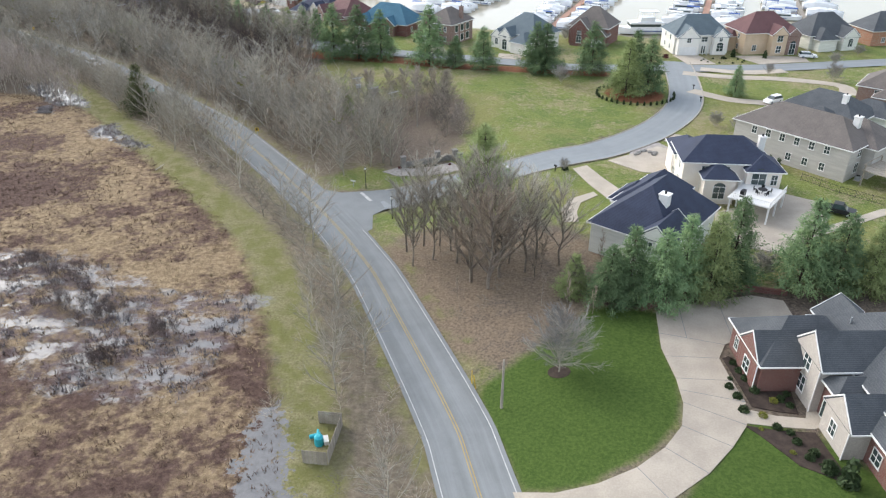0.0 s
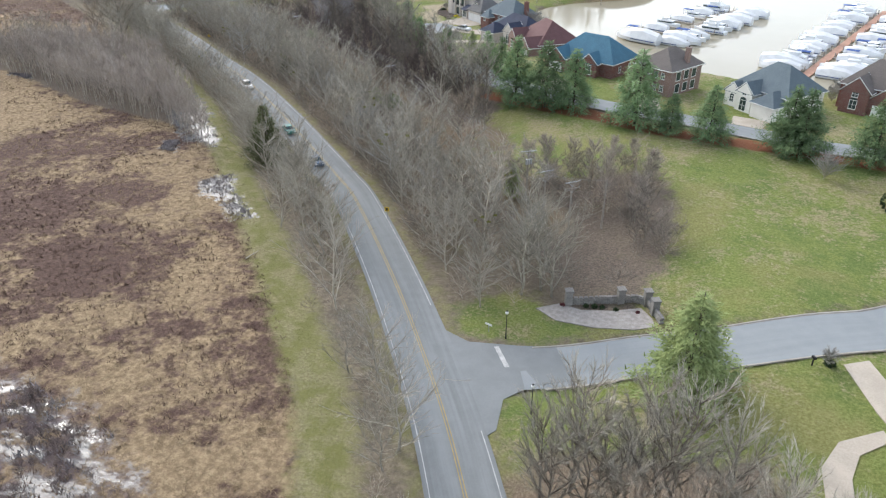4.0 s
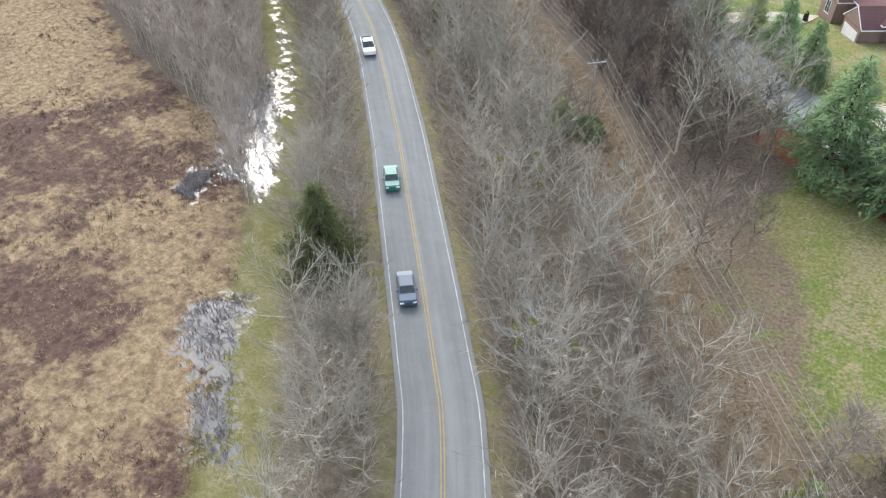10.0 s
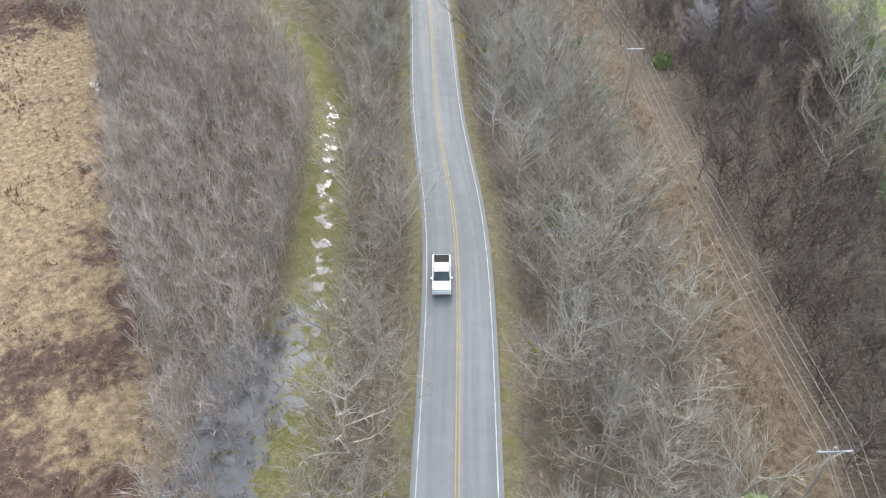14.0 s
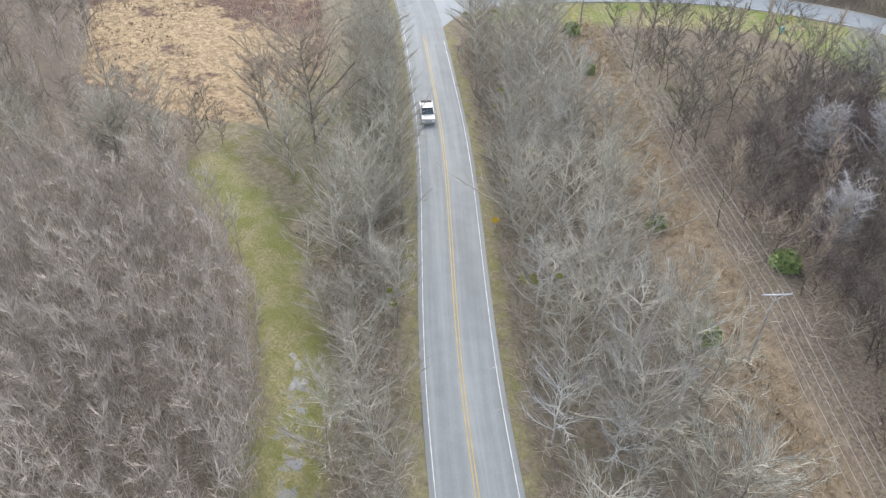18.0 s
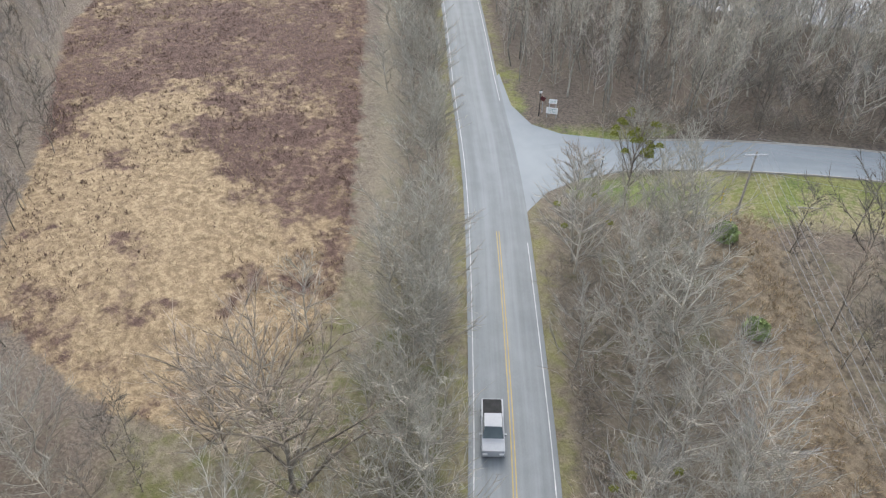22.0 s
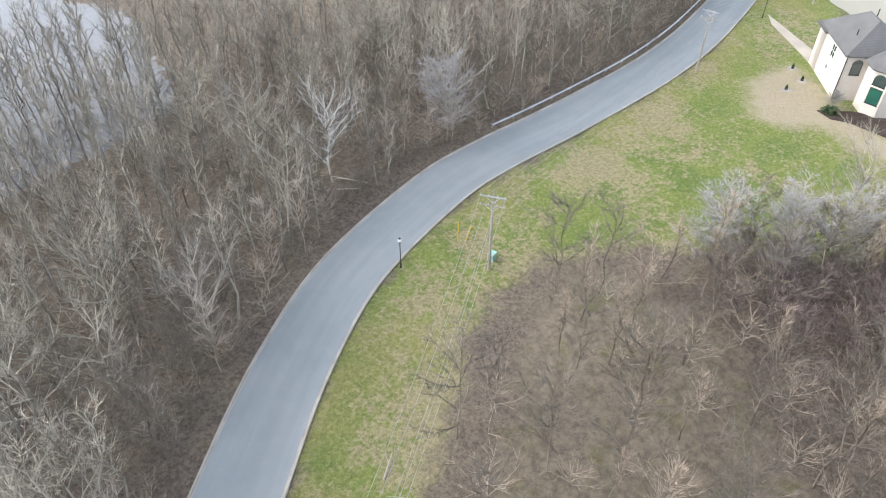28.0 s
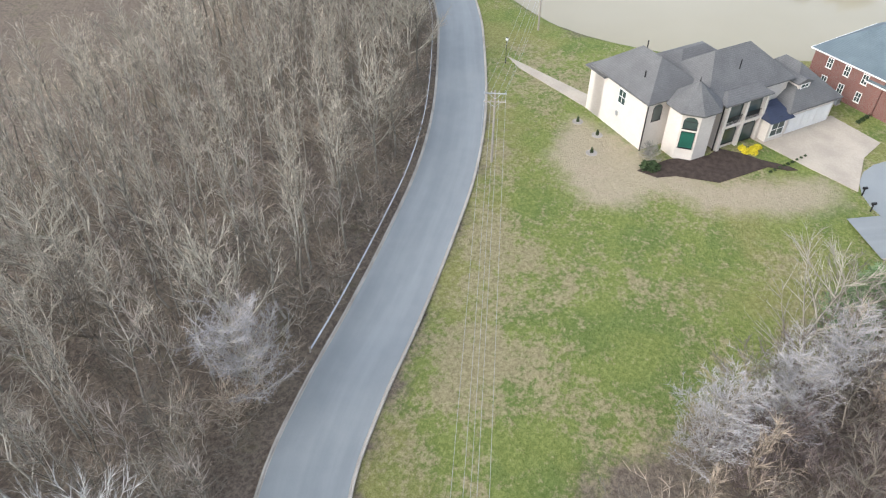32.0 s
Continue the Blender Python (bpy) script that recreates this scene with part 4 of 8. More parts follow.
KINDS = {
    "grey": dict(tr=[grow(10 + i, 10.6 + i * 0.6, 6.4, 12, 1100, 0.17, 0.035, 0.06, 1.05, 4, 3, 1.0, 0.038, 0.85) for i in range(6)], wood="bark", twig="twig_grey", label="tall bare grey deciduous tree beside the road"),
    "pale": dict(tr=[grow(30 + i, 10 + i * 0.7, 6.2, 13, 1200, 0.19, 0.03, 0.1, 1.1, 5, 3, 1.0, 0.036, 0.6) for i in range(4)], wood="bark_pale", twig="twig_pale", label="bare pale-barked tree with silvery branches"),
    "sycamore": dict(tr=[grow(35 + i, 11.5 + i * 0.7, 6.2, 14, 1100, 0.18, 0.03, 0.2, 0.9, 5, 3, 1.1, 0.034, 0.8) for i in range(3)], wood="bark_white", twig="twig_pale", label="white-barked spreading bare sycamore"),
    "silver": dict(tr=[grow(40 + i, 8.6 + i * 0.5, 3.8, 30, 6500, 0.055, 0.02, 0.12, 1.0, 4, 3, 0.55, 0.026, 1.9) for i in range(3)], wood="bark", twig="twig_silver", label="silvery feathery bare tree"),
    "brown": dict(tr=[grow(50 + i, 8.8 + i * 0.6, 3.9, 10, 620, 0.09, 0.04, 0.15, 1.3, 3, 2, 1.1, 0.042) for i in range(4)], wood="bark_brown", twig="twig_brown", label="bare brown deciduous tree in the wood"),
    "tan": dict(tr=[grow(180 + i, 8.6 + i * 0.6, 1.8, 10, 340, 0.085, 0.012, 0.28, 3.6, 2, 2, 1.0, 0.036, 0.7) for i in range(4)], wood="bark_brown", twig="twig_tan", label="bare tan-brown deciduous tree in the wood"),
    "sapling": dict(tr=[grow(70 + i, 7.2 + i * 0.7, 2.3, 7, 200, 0.05, 0.03, 0.2, 2.2, 2, 1, 1.45, 0.042) for i in range(5)], wood="bark", twig="twig_grove", label="slender bare sapling in a dense thicket"),
    "shrub": dict(tr=[grow(90 + i, 2.6 + i * 0.3, 2.4, 8, 170, 0.03, 0.08, 0.03, 0.9, 2, 1, 0.9, 0.045) for i in range(4)], wood="bark_brown", twig="twig_brown", label="low tangled bare bush"),
    "bramble": dict(tr=[grow(160 + i, 2.8 + i * 0.4, 2.8, 10, 250, 0.03, 0.08, 0.03, 0.9, 2, 1, 1.0, 0.045) for i in range(4)], wood="bark", twig="twig_tan", label="low pale tangled bush"),
    "forest": dict(tr=[grow(140 + i, 14.0 + i * 0.8, 3.0, 10, 300, 0.14, 0.025, 0.35, 2.2, 3, 2, 1.05, 0.036) for i in range(5)], wood="bark_forest", twig="twig_forest", label="tall straight bare forest tree"),
    "thicket": dict(tr=[grow(260 + i, 4.6 + i * 0.7, 2.8, 12, 420, 0.04, 0.05, 0.06, 1.5, 2, 2, 1.1, 0.036) for i in range(4)], wood="bark_dark", twig="twig_plum", label="dense dark purplish bare thicket"),
    "upright": dict(tr=[grow(280 + i, 7.6 + i * 0.6, 2.7, 20, 3400, 0.075, 0.03, 0.08, 1.5, 3, 4, 0.95, 0.024, 1.1) for i in range(3)], wood="bark", twig="twig_grove", label="upright bare brown tree"),
    "oak": dict(tr=[grow(110 + i, 11.5, 7.2, 19, 3400, 0.2, 0.03, 0.06, 1.0, 4, 2, 1.2, 0.036) for i in range(2)], wood="bark_brown", twig="twig_tan", label="large spreading bare tree with a dark trunk"),
    "tall": dict(tr=[grow(210 + i, 12.5 + i, 5.6, 15, 2500, 0.19, 0.03, 0.18, 1.5, 4, 3, 1.0, 0.034, 0.6) for i in range(3)], wood="bark_trunk", twig="twig_grey", label="tall bare tree with a long clear trunk"),
    "leaner": dict(tr=[grow(220 + i, 12, 7.2, 16, 3600, 0.3, 0.07, 0.14, 1.1, 5, 3, 1.0, 0.034, 0.65) for i in range(2)], wood="bark_trunk", twig="twig_tan", label="large leaning bare tree with a dark trunk"),
    "lawn": dict(tr=[grow(120 + i, 4.3, 2.9, 40, 6500, 0.06, 0.01, 0.12, 0.8, 4, 3, 0.5, 0.024) for i in range(2)], wood="bark", twig="twig_pale", label="rounded bare ornamental tree on the lawn"),
}
MADE = {}


def tree_meshes(kind, i):
    key = (kind, i)
    if key not in MADE:
        k = KINDS[kind]
        wv, wf, tv, tf = k["tr"][i]
        MADE[key] = (tri_mesh("trunk", wv, wf, M[k["wood"]]), tri_mesh("crown", tv, tf, M[k["twig"]]))
    return MADE[key]


def tree(kind, x, y, size=1.0, label="", i=None, rng=random):
    i = rng.randrange(len(KINDS[kind]["tr"])) if i is None else i
    a, b = tree_meshes(kind, i)
    root = thing("tree" if kind != "shrub" else "bush", label or KINDS[kind]["label"], "tree" if kind != "shrub" else "bush", pose(x, y, gzf(x, y), 0, 0, rng.uniform(0, 360)) @ Matrix.Diagonal((size, size, size * rng.uniform(0.9, 1.1), 1)), "bare trees")
    share("trunk", a, root)
    share("crown", b, root)
    return root


def scatter(poly, spacing, seed, avoid=0.0, road=6.0):
    r = np.random.default_rng(seed)
    p = np.array(poly)
    x0, y0 = p.min(0)
    x1, y1 = p.max(0)
    xs, ys = np.meshgrid(np.arange(x0, x1, spacing), np.arange(y0, y1, spacing))
    xs = xs.ravel() + r.uniform(-0.5, 0.5, xs.size) * spacing
    ys = ys.ravel() + r.uniform(-0.5, 0.5, ys.size) * spacing
    ok = sdf(poly, xs, ys) > r.normal(-0.5, 1.4, xs.size) * (spacing > 2)
    for line in (MAIN, SIDE_B, SIDE_A, LAKE_ST):
        ok &= line_dist(line, xs, ys) > road
    ok &= line_dist(TRACK, xs, ys) > r.uniform(2.0, 3.6, xs.size)
    for px_, py_ in POWER[1:6]:
        ok &= np.hypot(xs - px_, ys - py_) > 3.6
    if avoid:
        ok &= line_dist(POWER[:5], xs, ys) > avoid
    return list(zip(xs[ok], ys[ok]))


STUFF = {}


def far_tree(kind, x, y, size, r):
    tr = KINDS[kind]["tr"]
    wv, wf, tv, tf = tr[r.integers(len(tr))]
    a, sz = r.uniform(0, 6.283), size * r.uniform(0.75, 1.2)
    c, s_ = math.cos(a), math.sin(a)
    rot = np.array([[c, -s_, 0], [s_, c, 0], [0, 0, 1]]) * sz
    at_ = np.array([x, y, gzf(x, y)])
    for key, v, f in (("wood", wv, wf), ("twig", tv, tf)):
        STUFF.setdefault((kind, key), []).append((v @ rot.T + at_, f))


WOOD_ROAD = [(-17, 126), (-27, 134), (-44, 157), (-62, 180), (-80, 199), (-100, 220), (-124, 241), (-148, 263), (-166, 278), (-182, 292), (-178, 302), (-165, 309), (-142, 326), (-127, 323), (-112, 313), (-105, 303), (-95, 296), (-80, 270), (-62, 245), (-40, 218), (-37, 200), (-37, 180), (-29, 172), (-14, 165), (1, 161), (4, 152), (4, 145), (-3, 137), (-12, 133)]
BELT_LEFT = np.vstack([MAIN[(MAIN[:, 1] > 42) & (MAIN[:, 1] < 256)], TRACK[(TRACK[:, 1] > 42) & (TRACK[:, 0] > -152)][::-1]])
WOOD_N = [(-217, 313), (-207, 312), (-199, 315), (-187, 315), (-182, 317), (-176, 324), (-166, 332.6), (-154.6, 340.4), (-138.5, 346.6), (-118, 349), (-93, 352), (-62, 361), (-48, 367), (-37, 375), (-27, 389), (-24, 402), (-22, 440), (-60, 480), (-200, 470), (-330, 440), (-300, 370), (-252, 338)]
WOOD_OAK = [(-5, 97), (6, 101), (20, 94), (23, 80), (14, 74), (3, 78)]
HEDGE = [(-173, 233), (-182, 240), (-196, 229), (-212, 214), (-204, 204), (-186, 214), (-177, 223)]
GLADE_TREES = [(-147, 234), (-154, 238), (-162, 240), (-172, 246), (-181, 258), (-186, 272), (-178, 275), (-160, 261), (-146, 247), (-140, 238)]
LAKE_EDGE = [(-112, 314), (-100, 303), (-86, 286), (-70, 262), (-55, 240), (-38, 214), (-36, 198), (-44, 200), (-52, 222), (-68, 244), (-84, 270), (-98, 290), (-110, 304)]
far_sel = MAIN[(MAIN[:, 1] > 246) & (MAIN[:, 1] < 372)]
far_n = np.gradient(far_sel, axis=0)
far_n = np.stack([-far_n[:, 1], far_n[:, 0]], 1) / np.linalg.norm(far_n, axis=1)[:, None]
BELT_FAR = np.vstack([far_sel + far_n * 5, (far_sel + far_n * 11.5)[::-1]])
HEDGE_W = [(-262, 188), (-205, 214), (-214, 232), (-275, 212)]
HEDGE_W2 = [(-199, 234), (-203, 224), (-212, 221), (-228, 225), (-250, 225), (-290, 240), (-330, 262), (-300, 272), (-277, 263), (-263, 257), (-237, 248), (-219, 241)]

BELT_TALL = [(-37.5, 121.5, 1.1), (-21, 99.5, 1.05), (-15.5, 84, 0.85), (-27, 109, 0.9), (-44.5, 131.5, 0.95), (-53, 147, 1.0), (-60, 157, 0.95)]
near = random.Random(7)
rg = np.random.default_rng(11)
count = 0
for k, (x, y) in enumerate(scatter(WOOD_ROAD, 4.6, 1, 4.6)):
    road = float(line_dist(MAIN, np.array([x]), np.array([y]))[0])
    if road < 25:
        kind, size = ("grey" if rg.random() < 0.9 else "pale"), 1.0
    else:
        kind, size = ("brown" if rg.random() < 0.85 else "grey"), 0.95
    if road > 20 and x + y > 132 + 24 * rg.random():
        kind = "tan" if rg.random() < 0.4 else "brown"
        size = 1.15
        if rg.random() < 0.4:
            continue
    if road < 15 and count < 230 and y < 300:
        tree(kind, x, y, size * near.uniform(0.75, 1.1), rng=near)
        count += 1
    else:
        far_tree(kind, x, y, size, rg)
for x, y in scatter(WOOD_ROAD, 5.0, 2, 3.4, 5.2):
    road = float(line_dist(MAIN, np.array([x]), np.array([y]))[0])
    if x + y > 140 and rg.random() < 0.15:
        continue
    far_tree("bramble" if (road < 22 or x + y > 145) and rg.random() < 0.6 else "shrub", x, y, 1.05, rg)
THICKET = [(-130, 312), (-124, 318), (-112, 313), (-104, 303), (-95, 294), (-84, 274), (-96, 262), (-112, 272), (-128, 290)]
THICKET_S = [(-84, 270), (-64, 246), (-46, 222), (-42, 204), (-54, 204), (-70, 222), (-90, 246), (-98, 258)]
for poly_, gap_ in ((THICKET, 2.6), (THICKET_S, 3.4)):
    for x, y in scatter(poly_, gap_, 41, 5.0):
        far_tree("thicket", x, y, 1.0, rg)
for x, y in scatter(LAKE_EDGE, 4.0, 21, 0, 5.0):
    far_tree(("brown", "grey", "tan", "grey")[rg.integers(4)], x, y, 1.05, rg)
right_n = np.gradient(MAIN, axis=0)
right_n = np.stack([right_n[:, 1], -right_n[:, 0]], 1) / np.linalg.norm(right_n, axis=1)[:, None]
for i in np.where((MAIN[:, 1] > 134) & (MAIN[:, 1] < 282))[0]:
    for _ in range(2):
        x, y = MAIN[i] + right_n[i] * rg.uniform(5.4, 8.5) + rg.normal(0, 0.5, 2)
        far_tree("bramble" if rg.random() < 0.6 else "shrub", x, y, rg.uniform(0.5, 0.95), rg)
bend_n = np.gradient(SIDE_B, axis=0)
bend_n = np.stack([-bend_n[:, 1], bend_n[:, 0]], 1) / np.linalg.norm(bend_n, axis=1)[:, None]
for i in np.where((SIDE_B[:, 0] > -188) & (SIDE_B[:, 0] < -45))[0]:
    for _ in range(4):
        x, y = SIDE_B[i] + bend_n[i] * rg.uniform(5.2, 10) + rg.normal(0, 0.4, 2)
        far_tree("shrub" if rg.random() < 0.6 else "bramble", x, y, rg.uniform(0.35, 0.95), rg)
for x, y in scatter(BELT_LEFT, 2.3, 3, 0, 5.5):
    pick = rg.random()
    wild = y < 175
    if (y < 150 and rg.random() < 0.4) or math.hypot(x + 13.4, y - 55) < 5.5 or math.hypot(x + 69, y - 161) < 5.5:
        continue
    if y < 150:
        far_tree(("bramble", "shrub", "bramble", "shrub", "bramble", "grey")[rg.integers(6)], x, y, 0.72, rg)
    elif pick < (0.38 if wild else 0.55):
        far_tree("bramble", x, y, 1.1, rg)
    elif pick < 0.72 and count < 300:
        tree("grey", x, y, near.uniform(0.55, 1.0), rng=near)
        count += 1
    elif wild or pick > 0.85:
        far_tree("grey", x, y, 0.62, rg)
    else:
        far_tree("shrub", x, y, 1.0, rg)
for cx, cy, reach in ((-52, 83, 5.0), (-46, 80, 3.0), (-62, 93, 3.5), (-55, 91, 2.6), (-37, 76, 2.6), (-66, 84, 4.0), (-42, 70, 3.0)):
    for _ in range(int(reach * 9)):
        far_tree("thicket", cx + rg.normal(0, reach * 0.5), cy + rg.normal(0, reach * 0.4), rg.uniform(0.22, 0.42), rg)
for x, y in scatter(GROVE, 1.85, 4):
    far_tree("sapling", x, y, 1.0, rg)
for x, y in scatter(WOOD_N, 3.5, 5, 0, 6.3):
    if y < 405 and min(math.hypot(x + 148.8, y - 355.3), math.hypot(x + 153.8, y - 367.5), math.hypot(x + 131.7, y - 354.6)) > 4.2:
        edge_d = float(line_dist(SIDE_B, np.array([x]), np.array([y]))[0])
        pick = rg.random()
        far_tree("forest" if pick < (0.5 if edge_d < 16 else 0.85) else ("brown" if pick < 0.93 else "grey"), x, y, 1.0, rg)
for x, y in scatter(WOOD_N, 4.9, 6, 0, 5.5):
    if y < 392:
        far_tree(("shrub", "bramble", "sapling")[rg.integers(3)], x, y, 1.15, rg)
for x, y in scatter(HEDGE, 2.9, 8):
    far_tree(("brown", "bramble", "grey", "shrub")[rg.integers(4)], x, y, 0.72, rg)
for x, y in scatter(GLADE_TREES, 4.4, 22, 0, 5.5):
    far_tree(("grey", "bramble", "grey", "bramble", "shrub")[rg.integers(5)], x, y, 0.85, rg)
for x, y in scatter(BELT_FAR, 2.6, 9, 0, 5.4):
    far_tree(("grey", "shrub", "grey", "bramble")[rg.integers(4)], x, y, 0.78, rg)
for poly_, seed_ in ((HEDGE_W, 31), (HEDGE_W2, 32)):
    for x, y in scatter(poly_, 3.8, seed_):
        far_tree(("brown", "sapling", "tan", "sapling")[rg.integers(4)], x, y, 0.9, rg)
for x, y in ((5.6, 84), (3.4, 86.3), (0.8, 96), (7.3, 86.5), (7, 91), (2.6, 98), (13, 90.5), (1.5, 92), (-2, 94), (9.5, 95), (-6, 97), (-3.5, 98.5), (-1, 98), (3.5, 94.5), (5.5, 96.5), (9, 90), (11, 87), (-5, 92.5), (16, 88)):
    tree("leaner" if y < 87.5 and x < 8 else "tall", x, y, near.uniform(0.9, 1.15), "large bare tree standing in brown leaf litter", rng=near)
for x, y in scatter(WOOD_OAK, 5.0, 10):
    far_tree(("shrub", "brown", "tan")[rg.integers(3)], x, y, 0.6, rg)
for x, y, k in BELT_TALL:
    tree("grey", x, y, k, "tall spreading bare tree on the bank between road and track", rng=near)
tree("lawn", 12.4, 64.6, 1.7, "round pale bare ornamental tree in a dark mulch ring", 0, near)
tree("lawn", 30, 178, 0.9, "small bare tree standing alone on the green", 1, near)
tree("oak", -39, 189.5, 0.75, "bare brown tree at the edge of the green", 0, near)
tree("oak", -169, 248.5, 1.4, "spreading dark bare tree beside the grass track", 1, near)
tree("oak", -176.5, 246, 0.85, "spreading dark bare tree beside the grass track", 0, near)
for x, y, k in ((-185, 234, 0.8), (-189, 229, 0.7), (-150, 241.5, 1.0), (-156, 243, 0.9)):
    tree("grey", x, y, k, "bare grey tree at the edge of the clearing", rng=near)
tree("oak", -48.8, 141.2, 0.75, "large bare tree on the road bank", 0, near)
tree("oak", -184.7, 297.2, 0.62, "dark-limbed bare tree at the road junction", 1, near)
mist_a = tree("tall", -178.8, 299.3, 0.95, "bare tree with mistletoe at the road junction", 2, near)
mist_b = tree("tall", -22.5, 162, 0.55, "slender bare tree with mistletoe in the thicket", 1, near)
tree("grey", -180, 312, 0.55, "small bare tree at the road junction", 3, near)
for x, y, k in ((-20.7, 170.3, 0.8), (-17.3, 171.6, 0.85), (-12.6, 171.6, 0.75), (-9.6, 168.9, 0.85), (-5.8, 174.4, 0.6), (-2.3, 179, 0.45), (1.1, 167.3, 0.75), (-0.6, 156, 0.8), (-6, 163, 0.8), (-15, 164, 0.7), (3.5, 149, 0.6)):
    for _ in range(7):
        far_tree("bramble" if rg.random() < 0.5 else "shrub", x + rg.normal(0, 2.2), y + rg.normal(0, 2.2), rg.uniform(0.6, 1.0), rg)
    tree("upright", x, y, k * 1.3, "bushy bare brown tree at the edge of the green", rng=near)
tree("sycamore", -148.8, 355.3, 1.05, "white-barked bare sycamore at the wood's edge", 0, near)
tree("pale", -153.8, 367.5, 1.0, "pale bare tree in the wood", 1, near)
tree("pale", -171, 339.5, 0.95, "white-barked bare sycamore at the wood's edge", 2, near)
for x, y, k in ((-124.3, 318, 0.85), (-120, 313, 0.85), (-114, 309.5, 0.75), (-119, 292.5, 0.8), (-110.5, 277, 0.75), (-112, 294.5, 0.85), (-106, 289, 0.7)):
    tree("silver", x, y, k * 1.5, "silvery feathery bare tree in the brown wood", rng=near)
for x, y in ((-146, 263), (-142.5, 267.5), (-115.8, 233.5), (-110.8, 235), (-127.2, 245.2), (-44.9, 163.4)):
    tree("sycamore", x, y, near.uniform(0.7, 0.9), "white-limbed spreading bare tree in the wood", rng=near)
for x, y in ((-50.2, 166.6), (-38.1, 164.5), (-114.4, 240.5), (-151, 268), (-56.3, 173.2), (-82, 206.7)):
    tree("pale", x, y, near.uniform(0.8, 1.05), "pale-limbed bare tree on the road bank", rng=near)
tree("silver", -131.7, 354.6, 1.4, "pale feathery bare tree beside the guard rail", 1, near)

WOODY = {"grey": "tall bare grey", "brown": "bare brown", "tan": "bare tan-brown", "silver": "silvery feathery bare", "tall": "tall bare", "leaner": "large leaning bare", "sycamore": "white-barked bare", "pale": "pale bare", "sapling": "slender bare", "upright": "upright bare", "thicket": "dense dark purplish", "shrub": "low tangled", "bramble": "low pale tangled", "forest": "tall straight bare", "oak": "large bare", "lawn": "rounded bare"}
for (kind, key), items in STUFF.items():
    off, vs, fs = 0, [], []
    for v, f in items:
        vs.append(v)
        fs.append(f + off)
        off += len(v)
    mat = M[KINDS[kind]["wood"]] if key == "wood" else M[KINDS[kind]["twig"]]
    if kind == "grey":
        mat = M["wood_stuff"] if key == "wood" else M["twig_stuff"]
    tagged(new("woodland_" + ("trunks" if key == "wood" else "twigs"), tri_mesh("woodland", np.concatenate(vs), np.concatenate(fs), mat)), WOODY[kind] + (" trunks and limbs" if key == "wood" else " twigs") + " of the winter wood", "woodland", kind="stuff")


# ---- conifers ----


def conifer_mesh(seed, height, radius, whorls, per, sprays, taper=1.0, base=0.06):
    """Trunk and branches, and a crown of many small drooping needle sprays in uneven whorls."""
    r = np.random.default_rng(seed)
    bm = bmesh.new()
    tube(bm, (0, 0, -0.3), (0, 0, height * 0.97), 0.018 * height, 0.02, 6)
    tv, tf = [], []
    for i in range(whorls):
        k = (i + r.uniform(-0.25, 0.25)) / whorls
        z = height * (base + (0.98 - base) * max(0, k))
        reach = radius * (1 - max(0, k)) ** (0.92 * taper) * r.uniform(0.8, 1.12) + 0.15
        for b in range(per):
            a = 2 * math.pi * (b + r.uniform(-0.3, 0.3)) / per + i
            L = reach * r.uniform(0.65, 1.12)
            tip = np.array([math.cos(a) * L, math.sin(a) * L, z + L * r.uniform(-0.12, 0.3)])
            o = np.array([0, 0, z])
            if L > 0.8:
                tube(bm, o, o + (tip - o) * 0.85, 0.03, 0.01, 3)
            for s_ in range(max(3, int(sprays * L / radius))):
                t = r.uniform(0.25, 1.02) ** 0.7
                p = o + (tip - o) * t + r.normal(0, 0.1 + 0.07 * L, 3)
                size = r.uniform(0.22, 0.42)
                e = (tip - o) / (np.linalg.norm(tip - o) + 1e-9) + r.normal(0, 0.55, 3)
                e /= np.linalg.norm(e)
                w = np.cross(e, [0, 0, 1.0]) + r.normal(0, 0.25, 3)
                w = w / (np.linalg.norm(w) + 1e-9) * size * 0.2
                n0 = len(tv)
                tv.extend((p - w, p + w, p + e * size * 1.25 - np.array([0, 0, 0.06])))
                tf.append((n0, n0 + 1, n0 + 2))
    trunk = bpy.data.meshes.new("trunk")
    bm.to_mesh(trunk)
    bm.free()
    trunk.materials.append(M["bark_dark"])
    return trunk, np.array(tv), np.array(tf)


PINES = [conifer_mesh(200 + i, 10, 3.5, 17, 8, 125) for i in range(4)]
PINE_SETS = {k: [(t, tri_mesh("crown", v, f, M[k])) for t, v, f in PINES] for k in ("needles", "needles_light", "needles_dark")}


def pine(x, y, size, width=1.0, mat="needles", label="full dark green white pine tree", rng=near):
    t, c = rng.choice(PINE_SETS[mat])
    root = thing("pine_tree", label, "pine tree", pose(x, y, gzf(x, y), 0, 0, rng.uniform(0, 360)) @ Matrix.Diagonal((1.3 * size * width, 1.3 * size * width, 1.25 * size, 1)), "pines")
    share("trunk", t, root)
    share("crown", c, root)


